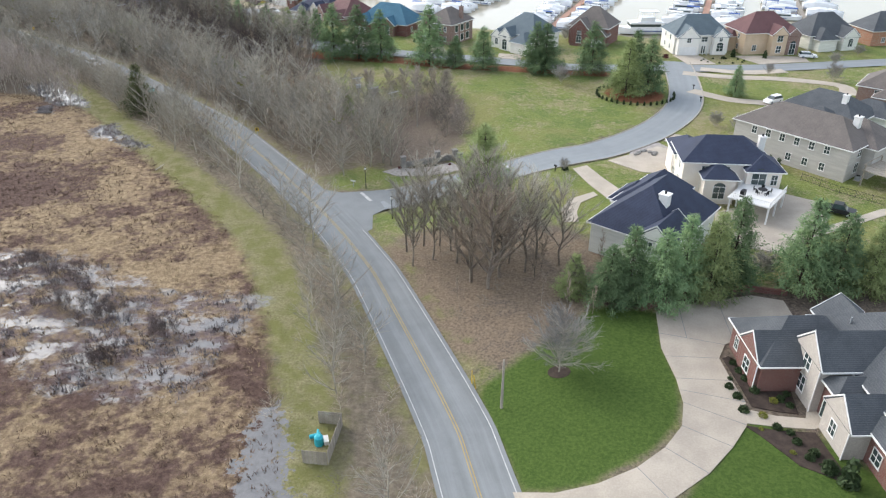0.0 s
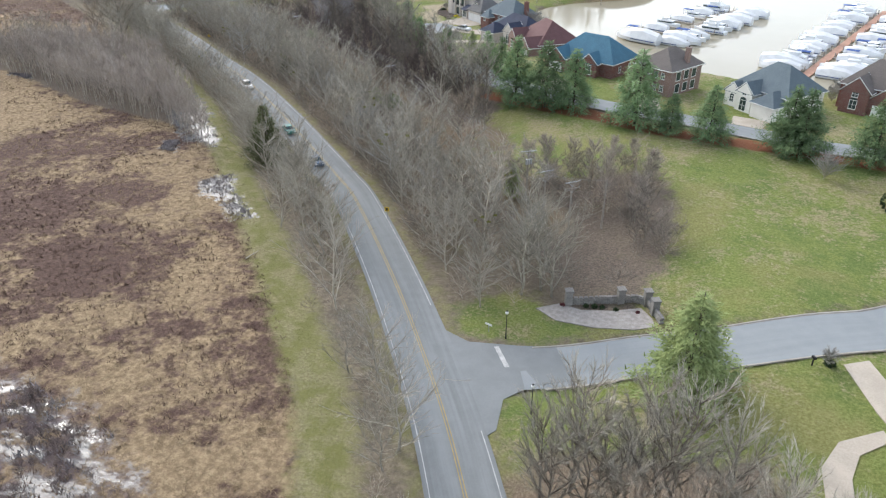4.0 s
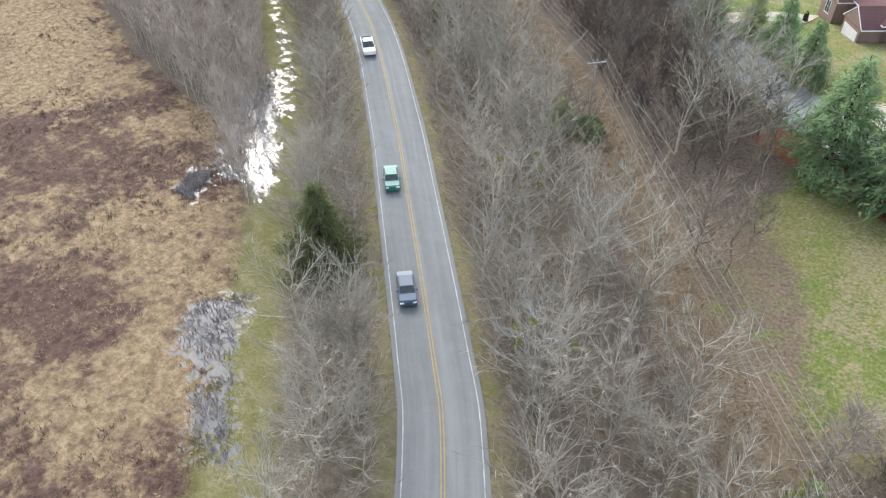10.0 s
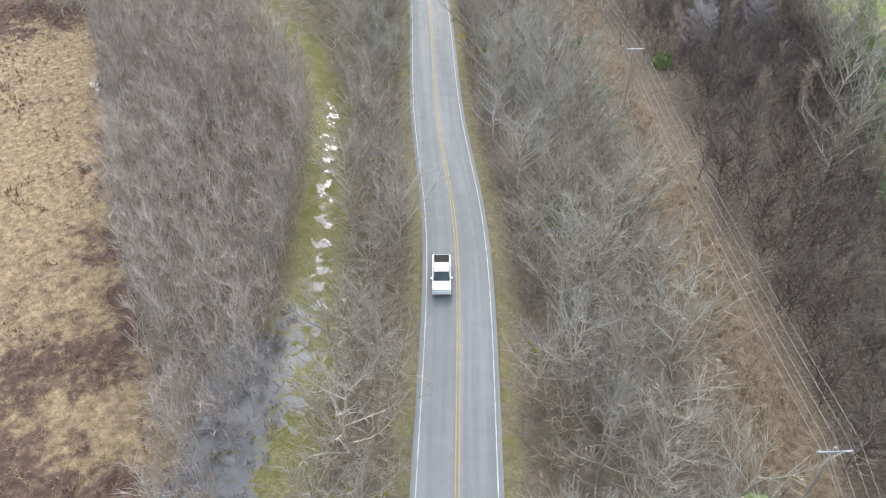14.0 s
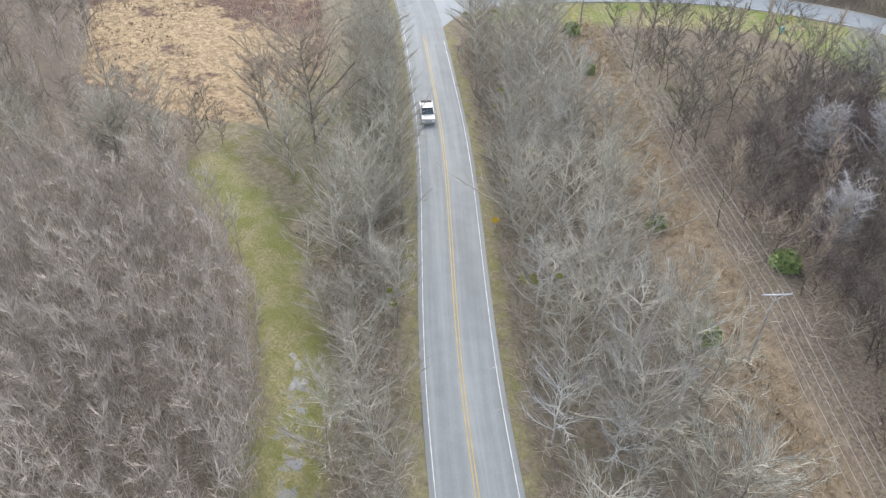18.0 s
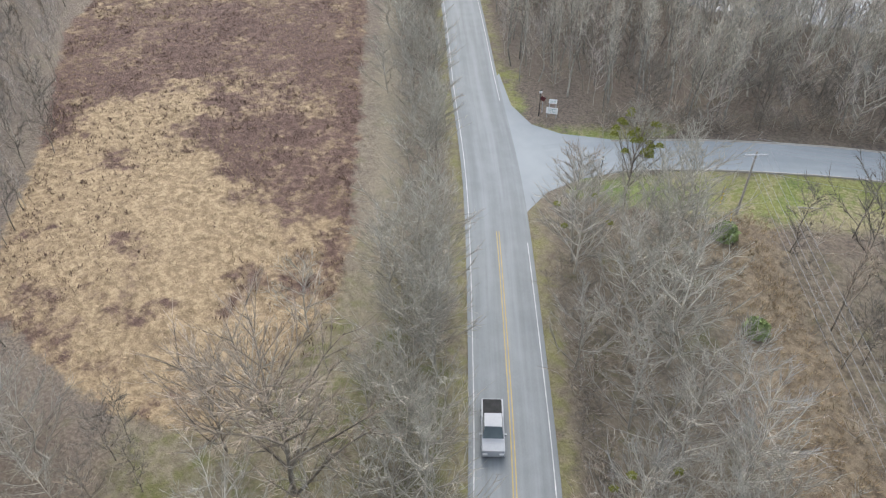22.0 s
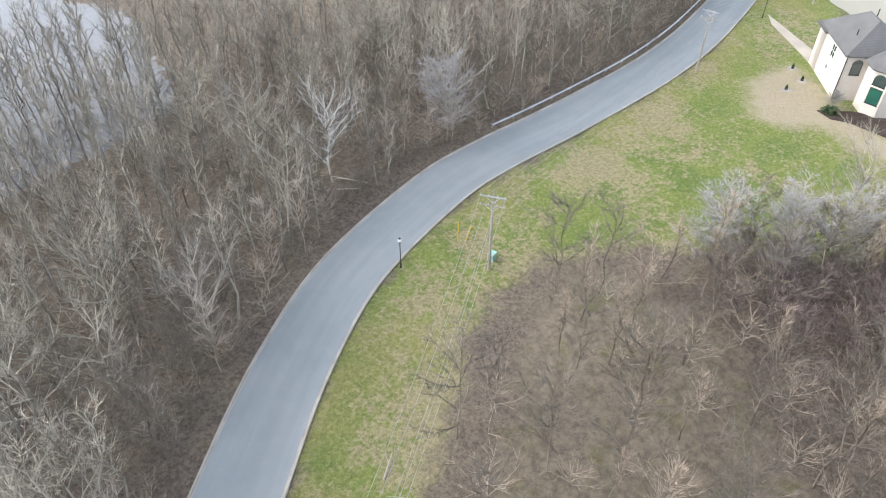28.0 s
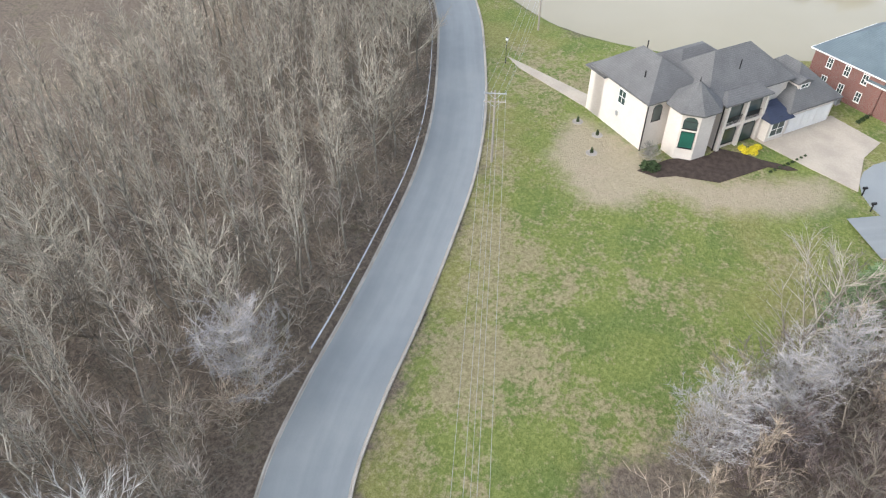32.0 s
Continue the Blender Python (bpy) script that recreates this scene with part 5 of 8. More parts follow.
for x, y, h in ((-31.2, 212, 1.0), (-23.5, 207, 1.0), (-17, 205, 0.9), (-3.2, 197.5, 1.05), (3.9, 195, 0.55), (11.3, 192.7, 0.75), (25, 190, 0.85), (27.5, 189, 0.85), (39.5, 187.3, 0.9)):
    pine(x, y, h * 1.26, 1.1, label="green pine tree on a red pine-straw strip")
for x, y, h, w, m_ in ((43.8, 167.5, 1.15, 1.0, "needles_light"), (49.8, 170.5, 1.15, 0.95, "needles"), (47, 174, 1.2, 0.9, "needles"), (70.3, 168, 0.62, 1.0, "needles")):
    pine(x, y, h, w, m_, "tall pine in a round mulched bed")
for x, y, h, w, m_ in ((20.5, 77.5, 0.62, 1.3, "needles"), (23.5, 79, 0.75, 1.2, "needles"), (27, 77.5, 0.78, 1.15, "needles"), (30.5, 79.5, 0.85, 1.1, "needles"), (34, 79, 0.9, 1.0, "needles_light"), (37.5, 81.5, 0.95, 0.95, "needles"), (46.8, 81, 0.95, 1.1, "needles"), (51.5, 81, 0.8, 1.15, "needles"), (55.5, 80, 0.75, 1.2, "needles_light"), (16.5, 80, 0.45, 1.3, "needles_light"), (60, 80, 0.8, 1.1, "needles")):
    pine(x, y, h * 1.18, w * 0.8, m_, "dense green pine screening a driveway")
for x, y, h, w, m_ in ((-57, 244.5, 0.85, 1.0, "needles"), (-50.5, 246, 0.7, 1.0, "needles_light"), (-45, 241.5, 0.75, 1.1, "needles"), (-71.5, 262, 0.8, 0.9, "needles"), (-80, 275, 0.8, 0.9, "needles_light"), (-84, 288, 0.95, 1.0, "needles"), (-93, 298, 0.9, 1.0, "needles_light"), (-103, 306, 0.7, 1.0, "needles"), (-39, 232, 0.8, 1.0, "needles"), (-87, 281, 0.95, 1.0, "needles_light"), (-69.6, 258, 0.9, 0.9, "needles"), (-60, 252, 0.7, 1.0, "needles_light")):
    pine(x, y, h, w, m_, "green pine beside the street of houses")
pine(6.8, 114.2, 1.1, 1.1, "needles_light", "light green pine at the street corner")
pine(-70.6, 164.5, 1.0, 0.95, "needles_dark", "dark olive cedar tree beside the road")
pine(-98, 226 - 0.5, 0.4, 1.3, "needles_dark", "small olive cedar in the wood")
pine(-64, 206, 0.35, 1.4, "needles_light", "small olive evergreen under the power line")
pine(-22, 163, 0.55, 0.8, "needles_light", "ivy-green small evergreen in the thicket")


def leaf_clump(name, seed, n_, rx, rz, leaf, mat):
    r = np.random.default_rng(seed)
    d = r.normal(0, 1, (n_, 3))
    d /= np.linalg.norm(d, axis=1)[:, None]
    d[:, 2] = np.abs(d[:, 2])
    p = d * np.array([rx, rx, rz]) * r.uniform(0.72, 1.05, n_)[:, None]
    a, b = r.normal(0, leaf, (n_, 3)), r.normal(0, leaf, (n_, 3))
    v = np.stack([p - a, p + b, p + a, p - b], 1).reshape(-1, 3)
    k = np.arange(n_)[:, None] * 4
    return tri_mesh(name, v, np.concatenate([k + [0, 1, 2], k + [0, 2, 3]]), mat)


SHRUBS = {"green": [leaf_clump("foliage", 300 + i, 260, 0.6, 0.7, 0.09, M["boxwood"]) for i in range(2)], "yellow": [leaf_clump("foliage", 310, 260, 0.6, 0.7, 0.09, M["yellow_flower"])], "red": [leaf_clump("foliage", 320, 200, 0.6, 0.7, 0.09, M["red_leaf"])], "evergreen": [leaf_clump("foliage", 350, 900, 1.0, 1.2, 0.1, M["needles_light"])], "cone": [leaf_clump("foliage", 330, 260, 0.38, 1.6, 0.09, M["boxwood"])], "olive": [leaf_clump("foliage", 340, 130, 0.8, 0.8, 0.13, M["mistletoe"])]}


def shrub(x, y, size=1.0, kind="green", label="clipped dark green shrub", tall=1.0):
    me = near.choice(SHRUBS[kind])
    ob = new("shrub", me)
    ob.matrix_world = pose(x, y, gzf(x, y), 0, 0, near.uniform(0, 360)) @ Matrix.Diagonal((size, size, size * tall, 1))
    tagged(ob, label, "shrub", "shrubs")


# ---- houses ----
CACHE = {}


def lattice(xs, zs, solid, y0, y1):
    """One connected frame: the solid cells of a grid in x and z, from y0 to y1 deep."""
    bm, made = bmesh.new(), {}

    def v(i, j, y):
        if (i, j, y) not in made:
            made[i, j, y] = bm.verts.new((xs[i], y, zs[j]))
        return made[i, j, y]

    for i in range(len(xs) - 1):
        for j in range(len(zs) - 1):
            if not solid(i, j):
                continue
            bm.faces.new((v(i, j, y0), v(i + 1, j, y0), v(i + 1, j + 1, y0), v(i, j + 1, y0)))
            for di, dj, p, q in ((-1, 0, (i, j + 1), (i, j)), (1, 0, (i + 1, j), (i + 1, j + 1)), (0, -1, (i, j), (i + 1, j)), (0, 1, (i + 1, j + 1), (i, j + 1))):
                k, m_ = i + di, j + dj
                if not (0 <= k < len(xs) - 1 and 0 <= m_ < len(zs) - 1 and solid(k, m_)):
                    bm.faces.new((v(*p, y0), v(*p, y1), v(*q, y1), v(*q, y0)))
    bmesh.ops.recalc_face_normals(bm, faces=bm.faces)
    return bm


def window_meshes(w, h, kind):
    """Frame with glazing bars and sill, and its pane; 'dark' has a thin black frame, 'arch' a round head."""
    key = (w, h, kind)
    if key not in CACHE:
        t = 0.05 if "dark" in kind else 0.09
        xs = [-w / 2 - 0.06, -w / 2, -w / 2 + t, -0.03, 0.03, w / 2 - t, w / 2, w / 2 + 0.06]
        zs = [-0.08, 0, t, h * 0.5 - 0.03, h * 0.5 + 0.03, h - t, h]
        bars = kind in ("grid", "arch")
        bm = lattice(xs, zs, lambda i, j: j == 0 or (0 < i < 6 and (i in (1, 5) or j in (1, 5) or (bars and (i == 3 or j == 3)))), -0.07, 0.05)
        a = bpy.data.meshes.new("window")
        bm.to_mesh(a)
        bm.free()
        a.materials.append(M["black_metal" if "dark" in kind else "trim"])
        bm = bmesh.new()
        ring = [(-w / 2 + t * 0.5, t * 0.5), (w / 2 - t * 0.5, t * 0.5)]
        if "arch" in kind:
            ring += [(w * 0.48 * math.cos(q), h - 0.02 + w * 0.34 * math.sin(q)) for q in np.linspace(0, math.pi, 9)]
        else:
            ring += [(w / 2 - t * 0.5, h - t * 0.5), (-w / 2 + t * 0.5, h - t * 0.5)]
        front = [bm.verts.new((x, -0.03, z)) for x, z in ring]
        back = [bm.verts.new((x, 0.04, z)) for x, z in ring]
        bm.faces.new(front)
        for i in range(len(ring)):
            j = (i + 1) % len(ring)
            bm.faces.new((front[i], back[i], back[j], front[j]))
        b_ = bpy.data.meshes.new("pane")
        bm.to_mesh(b_)
        bm.free()
        b_.materials.append(M["glass"])
        CACHE[key] = (a, b_)
    return CACHE[key]


def garage_mesh(w, h):
    key = (w, h, "garage")
    if key not in CACHE:
        bs = [(-w / 2 - 0.12, -0.07, 0, -w / 2, 0.04, h + 0.12), (w / 2, -0.07, 0, w / 2 + 0.12, 0.04, h + 0.12), (-w / 2, -0.07, h, w / 2, 0.04, h + 0.12), (-w / 2, -0.02, 0, w / 2, 0.03, h)]
        for i in range(4):
            for j in range(max(2, int(w / 0.8))):
                c = w / max(2, int(w / 0.8))
                bs.append((-w / 2 + j * c + 0.07, -0.045, i * h / 4 + 0.05, -w / 2 + (j + 1) * c - 0.07, -0.02, (i + 1) * h / 4 - 0.05))
        bm = boxes(*bs)
        a = bpy.data.meshes.new("garage_door")
        bm.to_mesh(a)
        bm.free()
        a.materials.append(M["trim"])
        CACHE[key] = a
    return CACHE[key]


def roof_part(kind, x0, y0, x1, y1, h, pitch, ov=0.45, th=0.2):
    """Roof solid over a rectangle: hip 'h', gable with its ridge along x 'gx' or along y 'gy'. Returns bmesh and ridge height."""
    X0, Y0, X1, Y1 = x0 - ov, y0 - ov, x1 + ov, y1 + ov
    if kind == "gx":
        X0, X1 = x0 - 0.12, x1 + 0.12
    elif kind == "gy":
        Y0, Y1 = y0 - 0.12, y1 + 0.12
    w, d = X1 - X0, Y1 - Y0
    z = h - ov * pitch * 0.4
    bm = bmesh.new()
    if kind == "gx" or (kind == "h" and w >= d):
        rise, ym = pitch * d / 2, (Y0 + Y1) / 2
        inset = d / 2 * (0.9 if kind == "h" else 0)
        ridge = [(X0 + inset, ym), (X1 - inset, ym)]
    else:
        rise, xm = pitch * w / 2, (X0 + X1) / 2
        inset = w / 2 * (0.9 if kind == "h" else 0)
        ridge = [(xm, Y0 + inset), (xm, Y1 - inset)]
    if ridge[0] == ridge[1]:
        ridge[1] = (ridge[1][0] + 0.01, ridge[1][1] + 0.01)
    lo = [bm.verts.new((x, y, z - th)) for x, y in ((X0, Y0), (X1, Y0), (X1, Y1), (X0, Y1))]
    ed = [bm.verts.new((x, y, z)) for x, y in ((X0, Y0), (X1, Y0), (X1, Y1), (X0, Y1))]
    rg_ = [bm.verts.new((x, y, z + rise)) for x, y in ridge]
    bm.faces.new(lo[::-1])
    for i in range(4):
        j = (i + 1) % 4
        bm.faces.new((lo[i], lo[j], ed[j], ed[i]))
    if kind == "gx" or (kind == "h" and w >= d):
        bm.faces.new((ed[0], ed[1], rg_[1], rg_[0]))
        bm.faces.new((ed[2], ed[3], rg_[0], rg_[1]))
        bm.faces.new((ed[3], ed[0], rg_[0]))
        bm.faces.new((ed[1], ed[2], rg_[1]))
    else:
        bm.faces.new((ed[1], ed[2], rg_[1], rg_[0]))
        bm.faces.new((ed[3], ed[0], rg_[0], rg_[1]))
        bm.faces.new((ed[0], ed[1], rg_[0]))
        bm.faces.new((ed[2], ed[3], rg_[1]))
    return bm, z + rise


def gable_face(root, kind, x0, y0, x1, y1, h, pitch, wall, ov=0.45):
    """Wall triangles that close the two ends of a gabled roof, standing proud of the roof's end, with white rakes."""
    if kind == "gx":
        half, mids, axis = (y1 - y0) / 2 + ov, (y0 + y1) / 2, "x"
    else:
        half, mids, axis = (x1 - x0) / 2 + ov, (x0 + x1) / 2, "y"
    z = h - ov * pitch * 0.4
    rise = pitch * half
    for end, sgn in ((x0 if axis == "x" else y0, -1), (x1 if axis == "x" else y1, 1)):
        o0, o1 = end + sgn * 0.125, end + sgn * 0.15
        bm, bt = bmesh.new(), bmesh.new()

        def at_(s_, o, zz):
            return (o, mids + s_, zz) if axis == "x" else (mids + s_, o, zz)
        tri = [(-half + 0.3, z - 0.1), (half - 0.3, z - 0.1), (0, z + rise - 0.32)]
        a = [bm.verts.new(at_(s_, o0, zz)) for s_, zz in tri]
        b = [bm.verts.new(at_(s_, o1, zz)) for s_, zz in tri]
        bm.faces.new(a)
        bm.faces.new(b[::-1])
        for i in range(3):
            bm.faces.new((a[i], b[i], b[(i + 1) % 3], a[(i + 1) % 3]))
        bmesh.ops.recalc_face_normals(bm, faces=bm.faces)
        part("gable", bm, wall, root)
        for s_ in (-1, 1):
            q = [bt.verts.new(at_(s_ * u, o, zz)) for o in (o0, o1 + sgn * 0.05) for u, zz in ((half + 0.04, z - 0.14), (half + 0.04, z + 0.05), (0, z + rise + 0.05), (0, z + rise - 0.16))]
            for f in ((0, 1, 2, 3), (4, 5, 6, 7), (0, 4, 5, 1), (1, 5, 6, 2), (2, 6, 7, 3), (3, 7, 4, 0)):
                bt.faces.new([q[i] for i in f])
        bmesh.ops.recalc_face_normals(bt, faces=bt.faces)
        part("rake_board", bt, M["trim"], root)


def house(label, x, y, rot, wall, roof, wings, openings=(), chimneys=(), base=None, category="house", size=1.0, edge="trim"):
    """wings: (x0, y0, x1, y1, eave, kind, pitch[, wall]); openings: (wing, face, along 0..1, sill, w, h, kind)."""
    z = gzf(x, y) if base is None else base
    root = thing("house", label, category, pose(x, y, z, 0, 0, rot) @ Matrix.Diagonal((size, size, size, 1)), "houses")
    for wg in wings:
        x0, y0, x1, y1, h, kind, pitch = wg[:7]
        wmat = M[wg[7]] if len(wg) > 7 else M[wall]
        part("wall", boxes((x0, y0, -1.2, x1, y1, h)), wmat, root)
        bm, _ = roof_part(kind, x0, y0, x1, y1, h, pitch)
        part("roof", bm, M[roof], root)
        o, f = 0.47, h - 0.45 * pitch * 0.4
        gut = []
        if kind != "gy":
            ex = o if kind == "h" else 0.12
            gut += [(x0 - ex, y0 - o - 0.1, f - 0.2, x1 + ex, y0 - o, f - 0.03), (x0 - ex, y1 + o, f - 0.2, x1 + ex, y1 + o + 0.1, f - 0.03)]
        if kind != "gx":
            ey = o + 0.1 if kind == "h" else 0.12
            gut += [(x0 - o - 0.1, y0 - ey, f - 0.2, x0 - o, y1 + ey, f - 0.03), (x1 + o, y0 - ey, f - 0.2, x1 + o + 0.1, y1 + ey, f - 0.03)]
        for run in gut:
            part("gutter", boxes(run), M[edge], root)
        if kind != "h":
            gable_face(root, kind, x0, y0, x1, y1, h, pitch, wmat)
    for wi, face, u, sill, w, h, kind in openings:
        x0, y0, x1, y1 = wings[wi][:4]
        px, py, a = {"S": (x0 + u * (x1 - x0), y0, 0), "N": (x1 - u * (x1 - x0), y1, 180), "E": (x1, y0 + u * (y1 - y0), 90), "W": (x0, y1 - u * (y1 - y0), 270)}[face]
        m_ = pose(px, py, sill, 0, 0, a)
        if kind == "garage":
            share("garage_door", garage_mesh(w, h), root, m_)
        else:
            a_, b_ = window_meshes(w, h, kind)
            fr = share("door" if sill < 0.3 else "window", a_, root, m_)
            share("pane", b_, fr)
    for cx, cy, w, top, mat in chimneys:
        ch = part("chimney", boxes((cx - w / 2, cy - w / 2, 2, cx + w / 2, cy + w / 2, top), (cx - w / 2 - 0.1, cy - w / 2 - 0.1, top, cx + w / 2 + 0.1, cy + w / 2 + 0.1, top + 0.18)), M[mat], root)
        cap = bmesh.new()
        tube(cap, (cx, cy, top + 0.18), (cx, cy, top + 0.55), 0.16, 0.16, 8)
        part("flue", cap, M["black_metal"], ch)
    return root


def row(wing, face, n_, sills, w=1.0, h=1.5, kind="grid", lo=0.12, hi=0.88):
    return [(wing, face, lo + (hi - lo) * (i + 0.5) / n_, s_, w, h, kind) for i in range(n_) for s_ in sills]


# white house with a navy roof beside the pines
house("white two-storey house with a navy hipped roof and white chimney", 30.5, 94, -40, "siding", "roof_navy",
      [(-6, -8, 6, 8, 5.0, "h", 0.85), (-7, 1, 0, 13, 4.8, "h", 0.8), (2, -9.5, 6.5, -3, 6.0, "gy", 0.8), (-9, 4, -4, 10, 3.6, "h", 0.8)],
      row(2, "S", 2, (1.0, 3.9), 1.3, 1.5) + row(0, "W", 3, (1.0,), 1.0, 1.4) + row(2, "E", 1, (1, 3.9), 1.1, 1.4) + row(0, "E", 3, (1,), 1.2, 1.6), [(2.2, -3, 1.3, 9.6, "trim")])
# cream house with a white raised deck
house("cream two-storey house with a navy roof and an arched recess", 47.3, 114.8, -6, "stucco_cream", "roof_navy",
      [(-7, -4.5, 7, 4.5, 6.3, "h", 0.65), (-4, -7.5, 1, -3, 4.6, "h", 0.6), (3, -6, 8.5, 0, 5.6, "h", 0.6), (-7, 2, -2, 9, 5.2, "h", 0.6)],
      row(0, "S", 3, (1.2, 4.0), 1.1, 1.5) + [(1, "S", 0.5, 0.9, 2.0, 2.2, "arch"), (2, "S", 0.35, 2.9, 2.4, 2.2, "arch"), (2, "S", 0.8, 3.0, 1.1, 1.9, "grid")] + row(0, "W", 2, (1.2, 4.0), 1.0, 1.5), [(6.2, 0, 1.0, 9.2, "trim")])
deck = thing("deck", "white raised timber deck on posts behind a house", "deck", pose(50.2, 104.6, gzf(50, 104.6), 0, 0, 50), "")
part("platform", boxes((-4.2, -3.2, 2.9, 4.2, 3.4, 3.1)), M["trim"], deck)
for px in (-3.9, 0, 3.9):
    part("post", boxes((px - 0.12, -3.1, -0.5, px + 0.12, -2.86, 2.9)), M["trim"], deck)
    part("post", boxes((px - 0.12, 2.9, -0.5, px + 0.12, 3.14, 2.9)), M["trim"], deck)
for y0, x0, x1 in ((-3.15, -4.2, 4.2), (3.3, 0, 4.2)):
    part("railing", boxes((x0, y0, 3.95, x1, y0 + 0.06, 4.03), *[(x0 + i * 0.28, y0 + 0.01, 3.1, x0 + i * 0.28 + 0.05, y0 + 0.05, 3.95) for i in range(int((x1 - x0) / 0.28))]), M["trim"], deck)
part("railing", boxes((-4.2, -3.1, 3.95, -4.14, 3.3, 4.03), *[(-4.19, -3.1 + i * 0.28, 3.1, -4.15, -3.05 + i * 0.28, 3.95) for i in range(22)]), M["trim"], deck)
# long grey house
house("long two-storey pale grey house with a brown-grey roof", 68.3, 128.3, -52, "siding_grey", "roof_brown",
      [(-11, -6, 11, 6, 6.2, "h", 0.55), (3, -1, 13, 9, 5.8, "h", 0.6), (-2, 3, 5, 11, 5, "h", 0.55)],
      row(0, "S", 6, (4.2,), 1.1, 1.5) + row(0, "S", 3, (1.0,), 1.1, 1.5, lo=0.45) + row(0, "E", 2, (1, 4.0), 1.6, 1.9) + row(0, "W", 2, (4.0,), 1.1, 1.4), [(8, 1, 1.1, 9.8, "trim")])
deck2 = thing("deck", "weathered grey timber deck with stairs behind a house", "deck", pose(77.5, 114.5, gzf(77, 114), 0, 0, -52), "")
part("platform", boxes((-3.5, -3.5, 2.7, 3.5, 3.5, 2.9)), M["planks"], deck2)
for px, py in ((-3.3, -3.3), (3.1, -3.3), (-3.3, 3.1), (3.1, 3.1)):
    part("post", boxes((px, py, -0.5, px + 0.2, py + 0.2, 3.9)), M["planks"], deck2)
part("railing", boxes((-3.5, -3.5, 3.75, 3.5, -3.42, 3.85), (3.42, -3.5, 3.75, 3.5, 3.5, 3.85), (-3.5, -3.5, 3.75, -3.42, 3.5, 3.85)), M["planks"], deck2)
part("stairs", boxes(*[(3.5 + i * 0.28, -1.2, 2.5 - i * 0.18, 3.8 + i * 0.28, 0.2, 2.56 - i * 0.18) for i in range(13)]), M["trim"], deck2)
house("single-storey house with a slate-blue hipped roof", 82, 147.5, -52, "siding", "roof_slate", [(-8, -6, 8, 6, 3.6, "h", 0.6), (-2, -10, 5, -3, 3.4, "h", 0.6), (2, 3, 11, 10, 3.4, "h", 0.6)], row(0, "S", 4, (0.9,), 1.2, 1.4) + row(0, "W", 2, (0.9,), 1.2, 1.4), [(4, -2, 1.0, 7.5, "trim")])
house("pinkish brick house with a grey-brown hipped roof", 104, 156, -40, "brick_brown", "roof_brown", [(-9, -6, 9, 6, 5.8, "h", 0.6), (-5, -9, 2, -3, 4.6, "h", 0.7)], row(0, "S", 4, (1, 3.8), 1.1, 1.4) + row(0, "W", 2, (1, 3.8), 1.1, 1.4))
# red brick house with pale stone gables by the curved drive
brick_house = house("red brick house with pale stone gables and slate-grey shingle roof", 42, 58, 0, "brick", "roof_slate",
      [(-9, 2.2, 2, 10.4, 3.9, "h", 0.75), (-9.4, 2.6, -3, 7.2, 3.8, "gx", 0.95), (-4.8, -0.9, 4, 4.2, 5.7, "gx", 0.98, "stone_grey"), (-4.8, -7.7, 4, -3.2, 3.8, "gx", 0.95, "stone_grey"), (-2.6, -14, 8, -6, 3.9, "h", 0.75), (-1, -8, 11, 9, 5.2, "h", 0.68), (1, 7, 6, 12, 4.2, "gy", 0.75), (-3.9, -3.4, 2, -0.7, 4.4, "h", 0.7)],
      [(1, "W", 0.5, 0.8, 1.5, 1.8, "grid"), (0, "W", 0.2, 0.9, 1.0, 1.6, "grid"), (2, "W", 0.5, 0.9, 1.5, 1.9, "grid"), (2, "W", 0.5, 3.7, 1.5, 1.9, "grid"), (3, "W", 0.45, 0.9, 1.2, 1.7, "grid"), (4, "W", 0.4, 0.9, 1.5, 1.6, "grid"), (7, "W", 0.5, 0.05, 1.2, 2.2, "plain")] + row(4, "S", 3, (0.9,), 1.2, 1.5))
for x_, y_, t_ in ((-9.5, 2.4, 3.6), (-4.9, -1.0, 5.4), (-4.9, -7.8, 3.5)):
    part("downpipe", boxes((x_, y_, -0.3, x_ + 0.1, y_ + 0.1, t_)), M["trim"], brick_house)
for x_, y_, z_ in ((6, 6.4, 8.6), (1, 5.4, 7.0), (5, -9.5, 6.4)):
    vent = bmesh.new()
    tube(vent, (x_, y_, z_ - 1), (x_, y_, z_ + 0.5), 0.09, 0.09, 8)
    part("vent_pipe", vent, M["steel"], brick_house)
# lakeside row
house("red brick house with a bright teal-blue roof and white gables", -16.5, 239.5, -27, "brick", "roof_teal", [(-9, -5, 9, 7, 3.8, "h", 0.8), (-8.5, -8, -3.5, -2, 3.6, "gy", 0.9), (1, -7, 5.5, -2, 3.6, "gy", 0.9)], [(1, "S", 0.5, 0, 3.6, 2.4, "garage"), (2, "S", 0.5, 0.6, 1.8, 2.4, "arch"), (0, "S", 0.52, 0.8, 1.3, 1.8, "grid"), (0, "E", 0.3, 0.9, 1.2, 1.6, "grid"), (0, "E", 0.7, 0.9, 1.2, 1.6, "grid"), (0, "W", 0.5, 0.9, 1.2, 1.6, "grid")])
